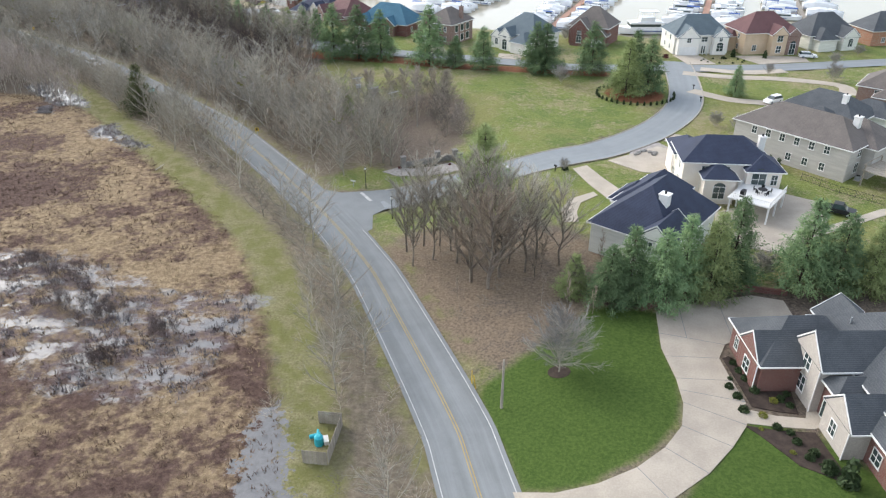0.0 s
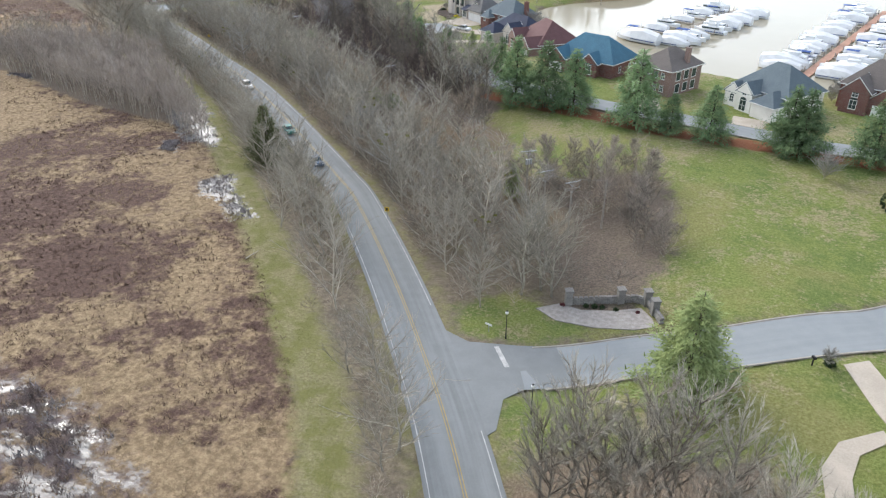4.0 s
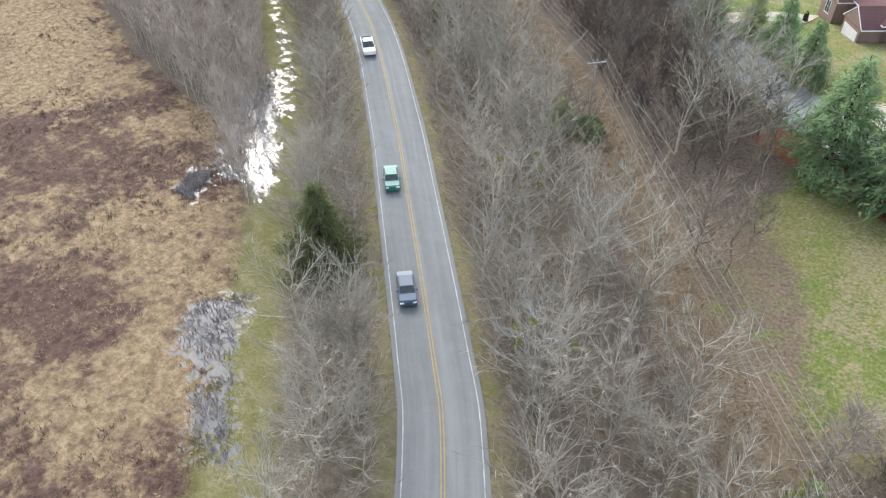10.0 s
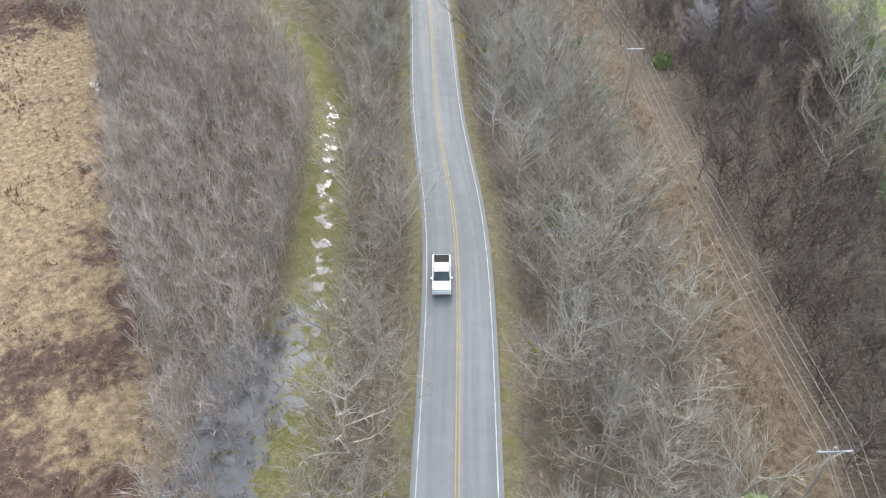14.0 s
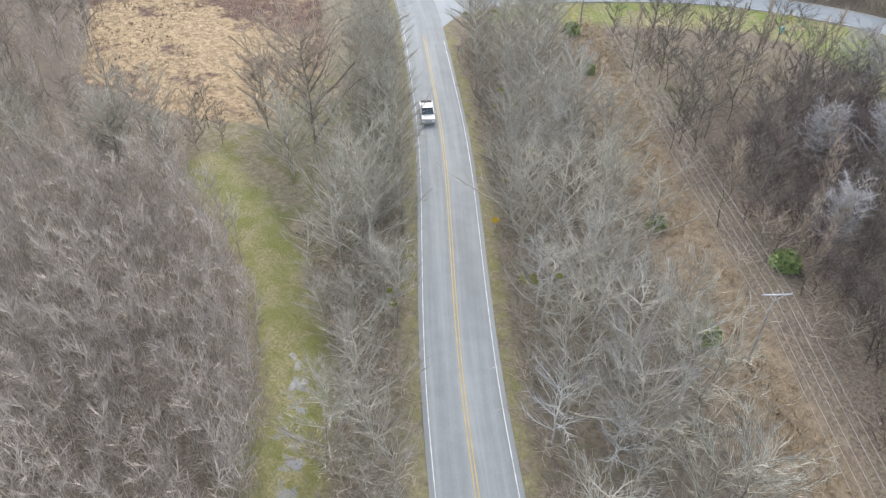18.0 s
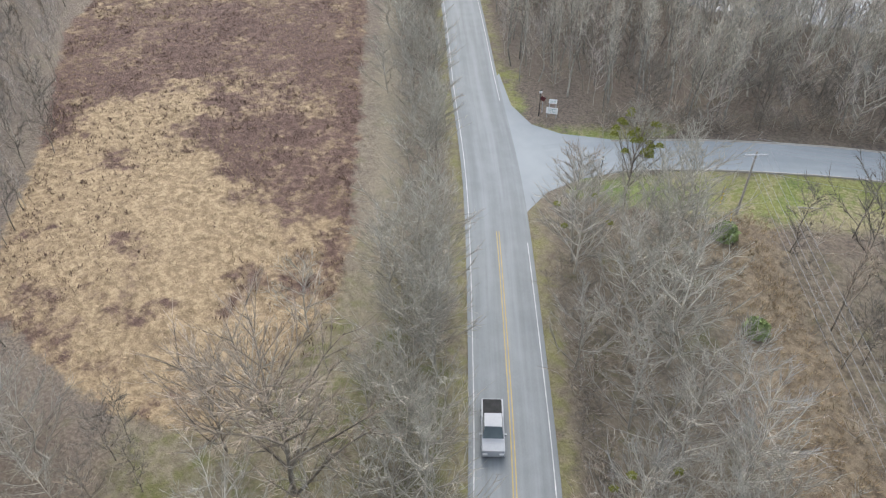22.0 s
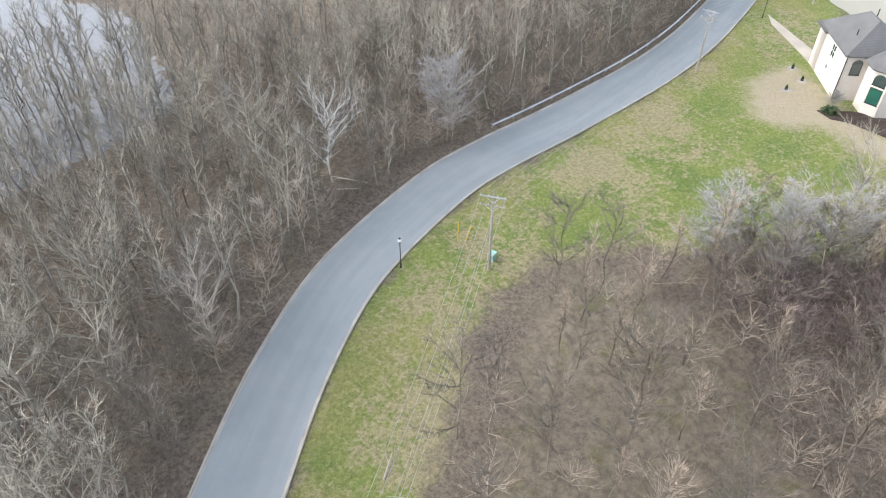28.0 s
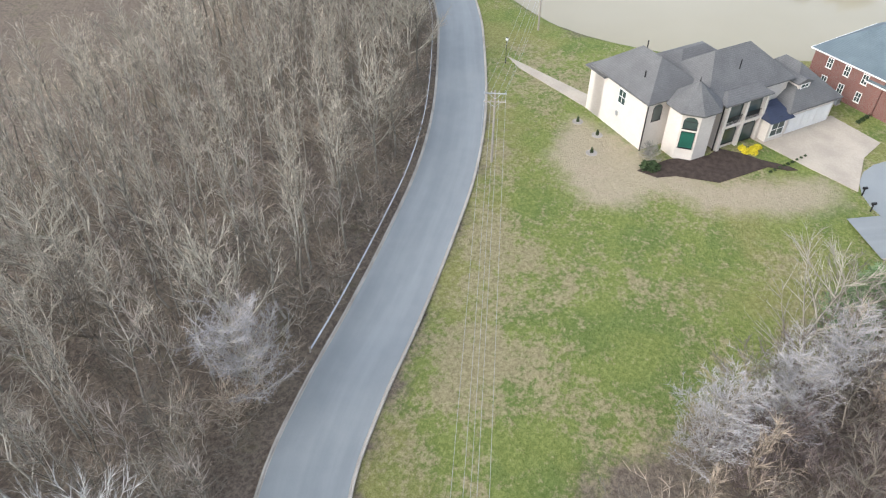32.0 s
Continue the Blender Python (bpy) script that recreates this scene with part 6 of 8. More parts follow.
house("brown brick two-storey house with a brown-grey roof and balconies", 2.5, 227, -35, "brick_brown", "roof_brown", [(-5, -6, 5, 6, 6.2, "h", 0.7), (-5.2, -8, -0.5, -4, 5.0, "gy", 0.9)], row(0, "S", 2, (0.9, 3.8), 1.0, 1.5, lo=0.5) + [(1, "S", 0.5, 3.2, 1.2, 1.2, "grid"), (1, "S", 0.5, 0, 2.6, 2.4, "garage")] + row(0, "E", 3, (0.6, 3.4), 1.8, 2.1, "plain"), [(4, 1, 1.0, 10.2, "brick_brown")])
house("white house with blue-grey roof and arched porch", 25.5, 218, -45, "stucco_white", "roof_steel", [(-7, -5, 7, 7, 4.8, "h", 0.8), (-3.5, -8, 0.5, -3, 4.4, "gy", 0.95), (-7.5, -7, -3.4, -2, 3.4, "gy", 0.9), (1.5, -9, 7, -2, 3.4, "h", 0.75)], [(1, "S", 0.5, 0.2, 1.8, 2.4, "arch"), (1, "S", 0.5, 3.6, 1.2, 1.3, "grid"), (2, "S", 0.5, 1, 1.2, 1.4, "arch"), (0, "S", 0.6, 1, 1.8, 1.8, "arch"), (3, "E", 0.5, 0, 3.2, 2.3, "garage")] + row(0, "W", 3, (1,), 1.1, 1.6))
house("red brick house with a brown-grey gabled roof", 47, 224.5, -30, "brick", "roof_brown", [(-6, -5, 6, 6, 5.6, "h", 0.85), (-4.5, -8, 1, -3, 5.0, "gy", 1.0), (1, -7, 6, -3, 3.6, "gy", 0.9)], [(1, "S", 0.5, 1, 1.6, 2, "arch"), (1, "S", 0.5, 3.6, 1.3, 1.4, "grid"), (2, "S", 0.5, 0, 3, 2.3, "garage")] + row(0, "W", 2, (1, 3.6), 1, 1.5))
house("white two-storey house with a blue-grey roof and porch columns", 75, 214, 3, "stucco_white", "roof_steel", [(-8, -5, 8, 6, 5.6, "h", 0.8), (-7.5, -7, -1.5, -2, 5.2, "gy", 0.9), (3, -6.5, 7, -2, 5.2, "gy", 0.95)], [(1, "S", 0.5, 0, 4.6, 2.3, "garage"), (1, "S", 0.5, 3.6, 1.3, 1.3, "grid"), (0, "S", 0.55, 3.4, 1.8, 1.4, "grid"), (0, "S", 0.55, 0.1, 1.2, 2.2, "plain"), (2, "S", 0.5, 0.9, 2.0, 1.9, "arch"), (2, "S", 0.5, 3.7, 1, 1.1, "arch")] + row(0, "W", 2, (1, 3.6), 1, 1.4))
for cx in (-0.9, 0.3, 1.5, 2.7):
    col_ = bmesh.new()
    tube(col_, (0, 0, 0), (0, 0, 3.0), 0.16, 0.13, 8)
    root = bpy.data.objects[[o.name for o in bpy.data.objects if o.name.startswith("house")][-1]]
    o_ = part("column", col_, M["trim"], root)
    o_.matrix_local = pose(cx, -6.2, 0)
house("tan two-storey house with a maroon roof and stone arch", 95.5, 214, 8, "siding_tan", "roof_maroon", [(-9, -5, 7, 7, 6.2, "h", 0.75), (-2, -7.5, 2.5, -3, 6.0, "gy", 0.9), (3, -7, 6.8, -3, 5.6, "gy", 0.9, "brick_brown"), (-11, 0, -7, 6, 4.4, "h", 0.7)], [(1, "S", 0.5, 0.8, 1.6, 2, "grid"), (1, "S", 0.5, 3.9, 1.8, 1.8, "arch"), (2, "S", 0.5, 0.1, 1.8, 3.2, "arch"), (0, "S", 0.2, 1, 1.4, 1.7, "grid")] + row(0, "W", 2, (1, 3.9), 1.1, 1.4))
house("pale house with a blue-grey roof and skylights", 115.5, 221, 12, "siding", "roof_slate", [(-8, -6, 8, 6, 4.2, "h", 0.85), (1, -9, 6, -3, 4, "gy", 0.9), (-7, -9, -1, -2, 3.6, "h", 0.8)], row(0, "S", 3, (1,), 1.2, 1.5) + [(1, "S", 0.5, 1, 1.6, 1.8, "arch")])
house("orange brick house with a navy roof", 137, 224, 8, "brick_orange", "roof_slate", [(-8, -5, 8, 6, 4.6, "h", 0.8), (2, -8, 7, -3, 4.2, "gy", 0.9)], row(0, "S", 3, (1,), 1.2, 1.5) + [(1, "S", 0.5, 1, 1.4, 1.6, "grid")])
# street towards the turning circle
house("pinkish brick house with a maroon hipped roof", -33, 262, -55, "brick_brown", "roof_maroon", [(-8, -5, 8, 8, 4.0, "h", 0.75), (-7, -8, -2, -3, 3.8, "gy", 0.95), (2.5, -8.5, 8, -3, 3.4, "gy", 0.8)], [(2, "S", 0.5, 0, 4.2, 2.3, "garage"), (1, "S", 0.5, 0.8, 1.6, 2.2, "arch"), (0, "S", 0.5, 0.1, 1.2, 2.2, "plain")] + row(0, "E", 3, (0.9,), 1.1, 1.5))
house("limestone house with a dark blue roof and white garage", -45, 285, -38, "stone", "roof_navy", [(-8, -4, 8, 6, 4.0, "h", 0.8), (-8, -9, -1.5, -2, 3.4, "h", 0.7), (1, -7, 5.5, -2, 4.4, "gy", 1.0)], [(1, "S", 0.5, 0, 4.6, 2.3, "garage"), (2, "S", 0.5, 0.6, 1.6, 2.4, "arch"), (0, "S", 0.9, 0.9, 1.0, 1.5, "grid")])
house("red brick two-storey house with a blue-grey roof and brick chimney", -51.0, 301.5, -38, "brick", "roof_steel", [(-7, -5, 7, 6, 5.8, "h", 0.75), (-6.8, -7.5, -2.5, -3, 4.6, "h", 0.8), (1, -8, 6, -3, 3.6, "h", 0.7)], row(0, "W", 3, (0.9, 3.6), 0.9, 1.5) + [(1, "S", 0.5, 3.0, 1.0, 1.3, "grid"), (2, "S", 0.5, 0, 3.6, 2.3, "garage"), (0, "S", 0.5, 3.6, 1.0, 1.4, "grid")], [(7.2, 1, 1.2, 10, "brick")])

# pale limestone house above the lake
big = house("large pale limestone house with a grey hipped roof and corner turret", -67.6, 324.8, -42, "stone", "roof_grey",
            [(-11.6, -3.6, -4.0, 6.5, 6.7, "h", 0.74), (-5.4, -6.4, 7.4, 1.8, 6.7, "h", 0.78), (-3.6, -7.6, 2.7, -5.5, 6.4, "h", 0.6), (6.2, -8.9, 14, 0.5, 3.7, "h", 0.85), (-3, 1, 5, 6, 6.0, "h", 0.55), (-11.6, 4.6, -7, 7.4, 6.2, "h", 0.5)],
            [(0, "W", 0.55, 3.9, 1.4, 1.9, "grid"), (0, "S", 0.2, 3.7, 1.3, 1.7, "darkarch"), (2, "S", 0.26, 3.6, 2.2, 2.1, "dark"), (2, "S", 0.76, 3.6, 2.0, 2.1, "dark"), (2, "S", 0.26, 0.5, 2.2, 1.9, "darkarch"), (2, "S", 0.76, 0.1, 2.0, 2.3, "darkarch"), (3, "S", 0.2, 0, 2.2, 2.4, "garage"), (3, "S", 0.5, 0, 2.2, 2.4, "garage"), (3, "S", 0.8, 0, 2.2, 2.4, "garage")], size=1.08, edge="roof_grey")
TX, TY, TR = -6.6, -5.6, 2.75
OCT = [math.pi / 8 + i * math.pi / 4 for i in range(8)]
tur = bmesh.new()
lo_ = [tur.verts.new((TX + TR * math.cos(a), TY + TR * math.sin(a), -1)) for a in OCT]
hi_ = [tur.verts.new((TX + TR * math.cos(a), TY + TR * math.sin(a), 6.3)) for a in OCT]
for i in range(8):
    tur.faces.new((lo_[i], lo_[(i + 1) % 8], hi_[(i + 1) % 8], hi_[i]))
part("turret", tur, M["stone"], big)
cone = bmesh.new()
under = [cone.verts.new((TX + (TR + 0.55) * math.cos(a), TY + (TR + 0.55) * math.sin(a), 6.1)) for a in OCT]
ring1 = [cone.verts.new((TX + (TR + 0.6) * math.cos(a), TY + (TR + 0.6) * math.sin(a), 6.3)) for a in OCT]
apex = cone.verts.new((TX, TY, 9.0))
for i in range(8):
    j = (i + 1) % 8
    cone.faces.new((ring1[i], ring1[j], apex))
    cone.faces.new((under[i], under[j], ring1[j], ring1[i]))
cone.faces.new(under[::-1])
bmesh.ops.recalc_face_normals(cone, faces=cone.faces)
part("turret_roof", cone, M["roof_grey"], big)
fin = bmesh.new()
tube(fin, (TX, TY, 8.9), (TX, TY, 9.5), 0.1, 0.02, 8)
part("finial", fin, M["black_metal"], big)
FACE = TR * math.cos(math.pi / 8)
for a, sill, w_, h_, kind_ in ((225, 4.15, 1.6, 1.0, "darkarch"), (225, 1.6, 1.6, 2.2, "dark"), (315, 3.9, 1.1, 1.5, "dark")):
    fr = share("window", window_meshes(w_, h_, kind_)[0], big, pose(TX + FACE * math.cos(radians(a)), TY + FACE * math.sin(radians(a)), sill, 0, 0, a + 90))
    share("pane", window_meshes(w_, h_, kind_)[1], fr)
shade = part("awning", boxes((-0.72, -0.05, 1.7, 0.72, -0.035, 3.7)), M["awning_green"], big, "dark green shade behind the turret window")
shade.matrix_local = pose(TX + FACE * math.cos(radians(225)), TY + FACE * math.sin(radians(225)), 0, 0, 0, 315)
for x0 in (-3.7, -0.75, 2.35):
    part("pilaster", boxes((x0, -8.1, -0.8, x0 + 0.38, -7.62, 6.1)), M["stone"], big)
part("band", boxes((-3.7, -8.0, 2.95, 2.73, -7.62, 3.35)), M["stone"], big)
for x0 in (-3.3, -0.35):
    part("balcony_railing", boxes((x0, -7.95, 4.25, x0 + 2.5, -7.89, 4.33), *[(x0 + 0.05 + i * 0.2, -7.94, 3.352, x0 + 0.09 + i * 0.2, -7.9, 4.252) for i in range(12)]), M["black_metal"], big)
for x_, y_, t_ in ((-11.75, -3.76, 6.4), (-4.0, -7.74, 6.0), (2.8, -7.74, 6.0)):
    part("downpipe", boxes((x_, y_, -0.5, x_ + 0.11, y_ + 0.11, t_)), M["black_metal"], big)
for x_, y_, z_ in ((-10.2, -0.6, 8.2), (0.4, -4.6, 9.0), (-6.4, 3.9, 9.2)):
    vent = bmesh.new()
    tube(vent, (x_, y_, z_ - 0.8), (x_, y_, z_ + 0.5), 0.07, 0.07, 8)
    part("vent_pipe", vent, M["black_metal"], big)
bay = part("bay_window", boxes((2.9, -9.2, -0.5, 5.9, -7.4, 3.0)), M["stone"], big)
hood = bmesh.new()
q = [hood.verts.new(p) for p in ((2.4, -9.8, 3.0), (6.3, -9.8, 3.0), (6.3, -6.6, 3.0), (2.4, -6.6, 3.0), (3.4, -7.0, 4.4), (5.4, -7.0, 4.4))]
for f in ((0, 1, 5, 4), (1, 2, 5), (3, 0, 4), (2, 3, 4, 5), (3, 2, 1, 0)):
    hood.faces.new([q[i] for i in f])
part("bay_roof", hood, M["roof_navy"], bay)
fr = share("window", window_meshes(2.2, 1.9, "arch")[0], big, pose(4.4, -9.22, 0.7))
share("pane", window_meshes(2.2, 1.9, "arch")[1], fr)
dm = part("dormer", boxes((8.0, -7.6, 3.4, 10.0, -4.4, 6.0)), M["stone"], big)
bm_, _ = roof_part("gy", 8.0, -7.6, 10.0, -3.0, 6.0, 0.35, 0.3, 0.12)
part("dormer_roof", bm_, M["roof_grey"], dm)
fr = share("window", window_meshes(1.3, 1.1, "grid")[0], big, pose(9.0, -7.62, 4.7))
share("pane", window_meshes(1.3, 1.1, "grid")[1], fr)
disc = part("wall_lamp", boxes((-11.75, 1.2, 2.2, -11.6, 1.6, 2.7)), M["steel"], big)


# ---- drives, beds and paths ----
slab("driveway_curved", [(26.3, 75.5), (32, 77.6), (39.9, 79.3), (43.6, 78), (43, 71), (36, 70.6), (32.6, 68.6), (31, 66), (31, 62), (31.2, 58.5), (30, 55), (27.5, 52), (24, 48.6), (19.5, 45.5), (13, 43.8), (6.2, 45.2), (5.6, 48), (9.5, 47.4), (13.5, 48), (17.5, 49.6), (20.8, 52), (23.4, 55), (24.6, 58.5), (25, 62.5), (24.9, 68)], 0.1, M["concrete"], "curved pale concrete driveway with cut joints")
for p, q in (((19.5, 45.5), (17.5, 49.6)), ((24, 48.6), (20.8, 52)), ((27.5, 52), (23.4, 55)), ((30, 55), (24.6, 58.5)), ((31.2, 58.5), (25, 60.5)), ((31, 62), (25, 62.5)), ((31, 66), (24.9, 66.5)), ((32.6, 68.6), (25.4, 71)), ((28.5, 70), (29.5, 76.5)), ((34, 70.2), (35, 78))):
    d_ = np.array(q) - np.array(p)
    nn = np.array([-d_[1], d_[0]]) / np.linalg.norm(d_) * 0.035
    slab("driveway_joint", [tuple(np.array(p) + nn), tuple(np.array(q) + nn), tuple(np.array(q) - nn), tuple(np.array(p) - nn)], 0.104, M["asphalt"], "dark saw-cut joint across the concrete drive", depth=0.01)
slab("front_walk", [(30.4, 57.6), (33.5, 56.4), (36.5, 56), (37.2, 57.5), (38.5, 57.2), (38.2, 54.8), (36.5, 54.4), (33, 54.8), (29.6, 55.4)], 0.07, M["concrete"], "curved concrete front walk")
slab("flower_bed", [(31.4, 66), (31.6, 61), (31.6, 57.8), (34, 57), (36, 56.6), (36.8, 60.5), (33, 60.8), (32.2, 66.4)], 0.09, M["mulch_dark"], "dark mulched flower bed along a brick house", "flower bed")
slab("flower_bed", [(29.8, 55), (33, 54.2), (36.5, 53.9), (36.8, 47), (33, 49.5), (31, 53.2)], 0.09, M["mulch_dark"], "dark mulched bed with stepping stones", "flower bed")
slab("tree_ring", [(12.4 + 1.3 * math.cos(a), 64.6 + 1.1 * math.sin(a)) for a in np.arange(0, 6.28, 0.4)], 0.05, M["mulch_dark"], "dark mulch ring under a bare tree", "flower bed")
wall_bm = bmesh.new()
rw = [(24.5, 76), (29, 78.2), (34, 80), (39.8, 80.6), (44.6, 79.4)]
for (ax, ay), (bx, by) in zip(rw, rw[1:]):
    z0 = min(gzf(ax, ay), gzf(bx, by))
    d_ = Vector((bx - ax, by - ay, 0))
    nn = Vector((-d_.y, d_.x, 0)).normalized() * 0.17
    q = [Vector((ax, ay, z0)) - nn, Vector((bx, by, z0)) - nn, Vector((bx, by, z0)) + nn, Vector((ax, ay, z0)) + nn]
    lo_ = [wall_bm.verts.new(v - Vector((0, 0, 0.4))) for v in q]
    hi_ = [wall_bm.verts.new(v + Vector((0, 0, 0.75))) for v in q]
    for f in ((lo_[0], lo_[1], hi_[1], hi_[0]), (lo_[1], lo_[2], hi_[2], hi_[1]), (lo_[2], lo_[3], hi_[3], hi_[2]), (lo_[3], lo_[0], hi_[0], hi_[3]), hi_):
        wall_bm.faces.new(f)
me = bpy.data.meshes.new("retaining_wall")
wall_bm.to_mesh(me)
wall_bm.free()
me.materials.append(M["brick"])
tagged(new("retaining_wall", me), "low red brick retaining wall behind the drive", "wall")
for label, poly in (("concrete drive beside the navy-roofed house", [(23.7, 122.6), (26.6, 124.2), (28.5, 118), (31.5, 110), (35, 106), (32, 103.5), (28, 108), (25.5, 115)]),
                    ("curved concrete walk beside a house", [(18.6, 101), (18.9, 105.5), (21, 109.4), (25.5, 112.3), (26, 110.9), (22.6, 108), (21.3, 104.5), (21, 101)]),
                    ("wide concrete drive beside the cream house", [(31, 126.5), (36.5, 130), (42.5, 134), (46, 131), (46, 122.5), (40, 120), (36, 121)]),
                    ("broad concrete parking court behind the houses", [(43.5, 104), (50, 107), (57, 112), (63, 107.5), (60.5, 101), (56, 96), (50, 90), (44, 92.5), (42, 99)]),
                    ("white concrete drive to the long grey house", [(44.5, 137), (48, 141), (54, 138), (57, 134.5), (54, 131.5)]),
                    ("concrete path beside a lawn", [(55, 95), (72, 103.5), (90, 108), (90, 109.4), (71, 105), (54.6, 96.5)]),
                    ("white concrete drive to the teal-roofed house", [(-27, 231.8), (-21, 227.5), (-17.5, 217), (-23, 218.5), (-31, 228)]),
                    ("concrete drive to the brown brick house", [(-3, 219), (1, 217.5), (2, 209), (-3.5, 210.5)]),
                    ("concrete drive to the white porch house", [(17, 209.5), (24, 207.5), (22, 202), (16, 204)]),
                    ("brick-pink drive of a lakeside house", [(67, 207.5), (74, 208), (76, 197), (68, 196.6)]),
                    ("concrete drive of the tan house", [(84, 206), (90, 206.5), (104, 205), (103, 199.5), (88, 197)]),
                    ("concrete drive of the limestone house", [(-61.5, 307), (-71.5, 316.8), (-76, 309.5), (-79, 304.2), (-71, 303.2), (-66.5, 301)]),
                    ("concrete drive with a parked truck", [(-60, 297), (-70, 297), (-70.5, 293), (-58, 290)]),
                    ("concrete drive to a white garage", [(-55, 283), (-72, 276.5), (-71, 272.8), (-53, 278.5)]),
                    ("concrete drive to the maroon-roofed house", [(-43, 263), (-44, 256), (-58, 249), (-61, 252.5), (-50, 260)]),
                    ("pale concrete path from the road to a house", [(-60.9, 353.9), (-63.8, 351.2), (-71.9, 338.6), (-68.2, 339.3)])):
    slab("driveway", poly, 0.1, M["concrete"], label)
for pts in ([(61, 172), (68, 164.5), (76, 161.5), (83, 156)], [(64, 188), (75, 184), (88, 182), (100, 176), (98, 168)], [(70, 192), (80, 188.5), (92, 190)]):
    ribbon("driveway_loop", spline(pts), -1.9, 1.9, 0.1, M["concrete"], "looping concrete drive across lawns")
slab("flower_bed", [(-84.2, 329.7), (-84.8, 327.2), (-83.6, 325), (-83.4, 322.8), (-83.1, 319.9), (-80.7, 317.6), (-77.5, 314.5), (-77.4, 312.2), (-76.9, 311), (-76.4, 312.2), (-76.2, 315.4), (-75.6, 317.5), (-75.5, 320.8), (-77.6, 321.8), (-80.4, 326.5)], 0.09, M["mulch_dark"], "dark mulched bed curving round a limestone house", "flower bed")
slab("gravel_bed", [(-11.9, 129), (-9, 126.9), (-4, 126.2), (1, 126.3), (3.4, 127.2), (3, 129), (1.5, 131.4), (-2, 130.4), (-6, 130), (-9, 131)], 0.09, M["gravel"], "pale gravel bed in front of an entrance wall", "flower bed")
slab("gravel_yard", [(34.2, 126.3), (37.4, 133.1), (43.3, 136.2), (44.7, 133.0), (43.2, 126.2), (37.9, 122.2)], 0.045, M["gravel"], "pale stone garden patch with rubble", "rock garden")

# ---- painted bars ----
slab("stop_line", [(-15.4, 119.1), (-14.9, 119.4), (-12.8, 115.8), (-13.3, 115.5)], 0.085, M["white_line"], "white painted stop line across the street", depth=0.004)
slab("stop_line", [(10.6, 127.5), (11.1, 127.7), (12.3, 125.1), (11.8, 124.9)], 0.085, M["white_line"], "white painted stop line across the street", depth=0.004)

# ---- shrubs ----
for x, y, s_, k_ in [(32.2, 65, 0.7, "green"), (32.4, 63.6, 0.8, "green"), (32.6, 62.2, 0.85, "green"), (32.8, 60.2, 0.9, "green"), (34.2, 58.6, 0.6, "olive"), (35, 58.8, 0.8, "green"), (35.6, 57.8, 0.7, "green"), (36, 59.6, 0.7, "green"), (34, 52.5, 0.8, "green"), (35, 51, 0.9, "green"), (35.5, 49, 1.3, "green"), (36.4, 47.4, 1.8, "cone")]:
    shrub(x, y, s_, k_, "rounded green shrub in a mulched house bed")
for x, y, s_, k_ in ((30.3, 60.9, 0.8, "green"), (30.6, 59.3, 0.85, "green"), (30.5, 57.2, 0.9, "green"), (32.2, 56.4, 0.6, "olive"), (32.9, 54.6, 0.8, "green"), (33.9, 53.8, 0.7, "green"), (31.2, 54.4, 0.35, "olive"), (33, 51.2, 0.4, "olive"), (34.3, 50.4, 0.8, "green"), (35.2, 48.6, 0.9, "green"), (36.4, 47.2, 1.5, "green"), (30.9, 62.3, 0.5, "green")):
    shrub(x, y, s_, k_, "dark green shrub in a mulched bed by a brick wall")
for x, y in ((-75.6, 339.3), (-78, 336.1), (-82.4, 335.9)):
    shrub(x, y, 0.5, "cone", "narrow dark evergreen in a pale mulch ring", 1.1)
    slab("tree_ring", [(x + 0.75 * math.cos(a), y + 0.75 * math.sin(a)) for a in np.arange(0, 6.28, 0.5)], 0.05, M["gravel"], "pale ring round a small evergreen", "flower bed")
for dx, dy in ((0, 0), (0.9, -0.8), (0.6, 0.5), (1.6, -1.4), (0.2, -1.0)):
    shrub(-75.2 + dx, 317.4 + dy, 0.85, "yellow", "bright yellow flowering forsythia bush")
for i in range(9):
    shrub(-78.5 + i * 0.65, 314.2 - i * 0.5, 0.35, "green", "small green bedding shrub")
for i in range(8):
    shrub(-62 + i * 0.9, 303.5 - i * 0.55, 0.55, "green", "clipped shrub in a row beside a drive")
shrub(-83, 328.4, 2.0, "green", "wide low evergreen bush at a house corner", 0.5)
tree("lawn", -82, 328.8, 0.55, "small bare shrub tree by a limestone wall", 0, near)
for i in range(26):
    a = 2.0 + i * 0.17
    shrub(46.5 + 9.2 * math.cos(a), 168.5 + 8.2 * math.sin(a), 0.62, "cone", "small cone-shaped evergreen in a curving row")
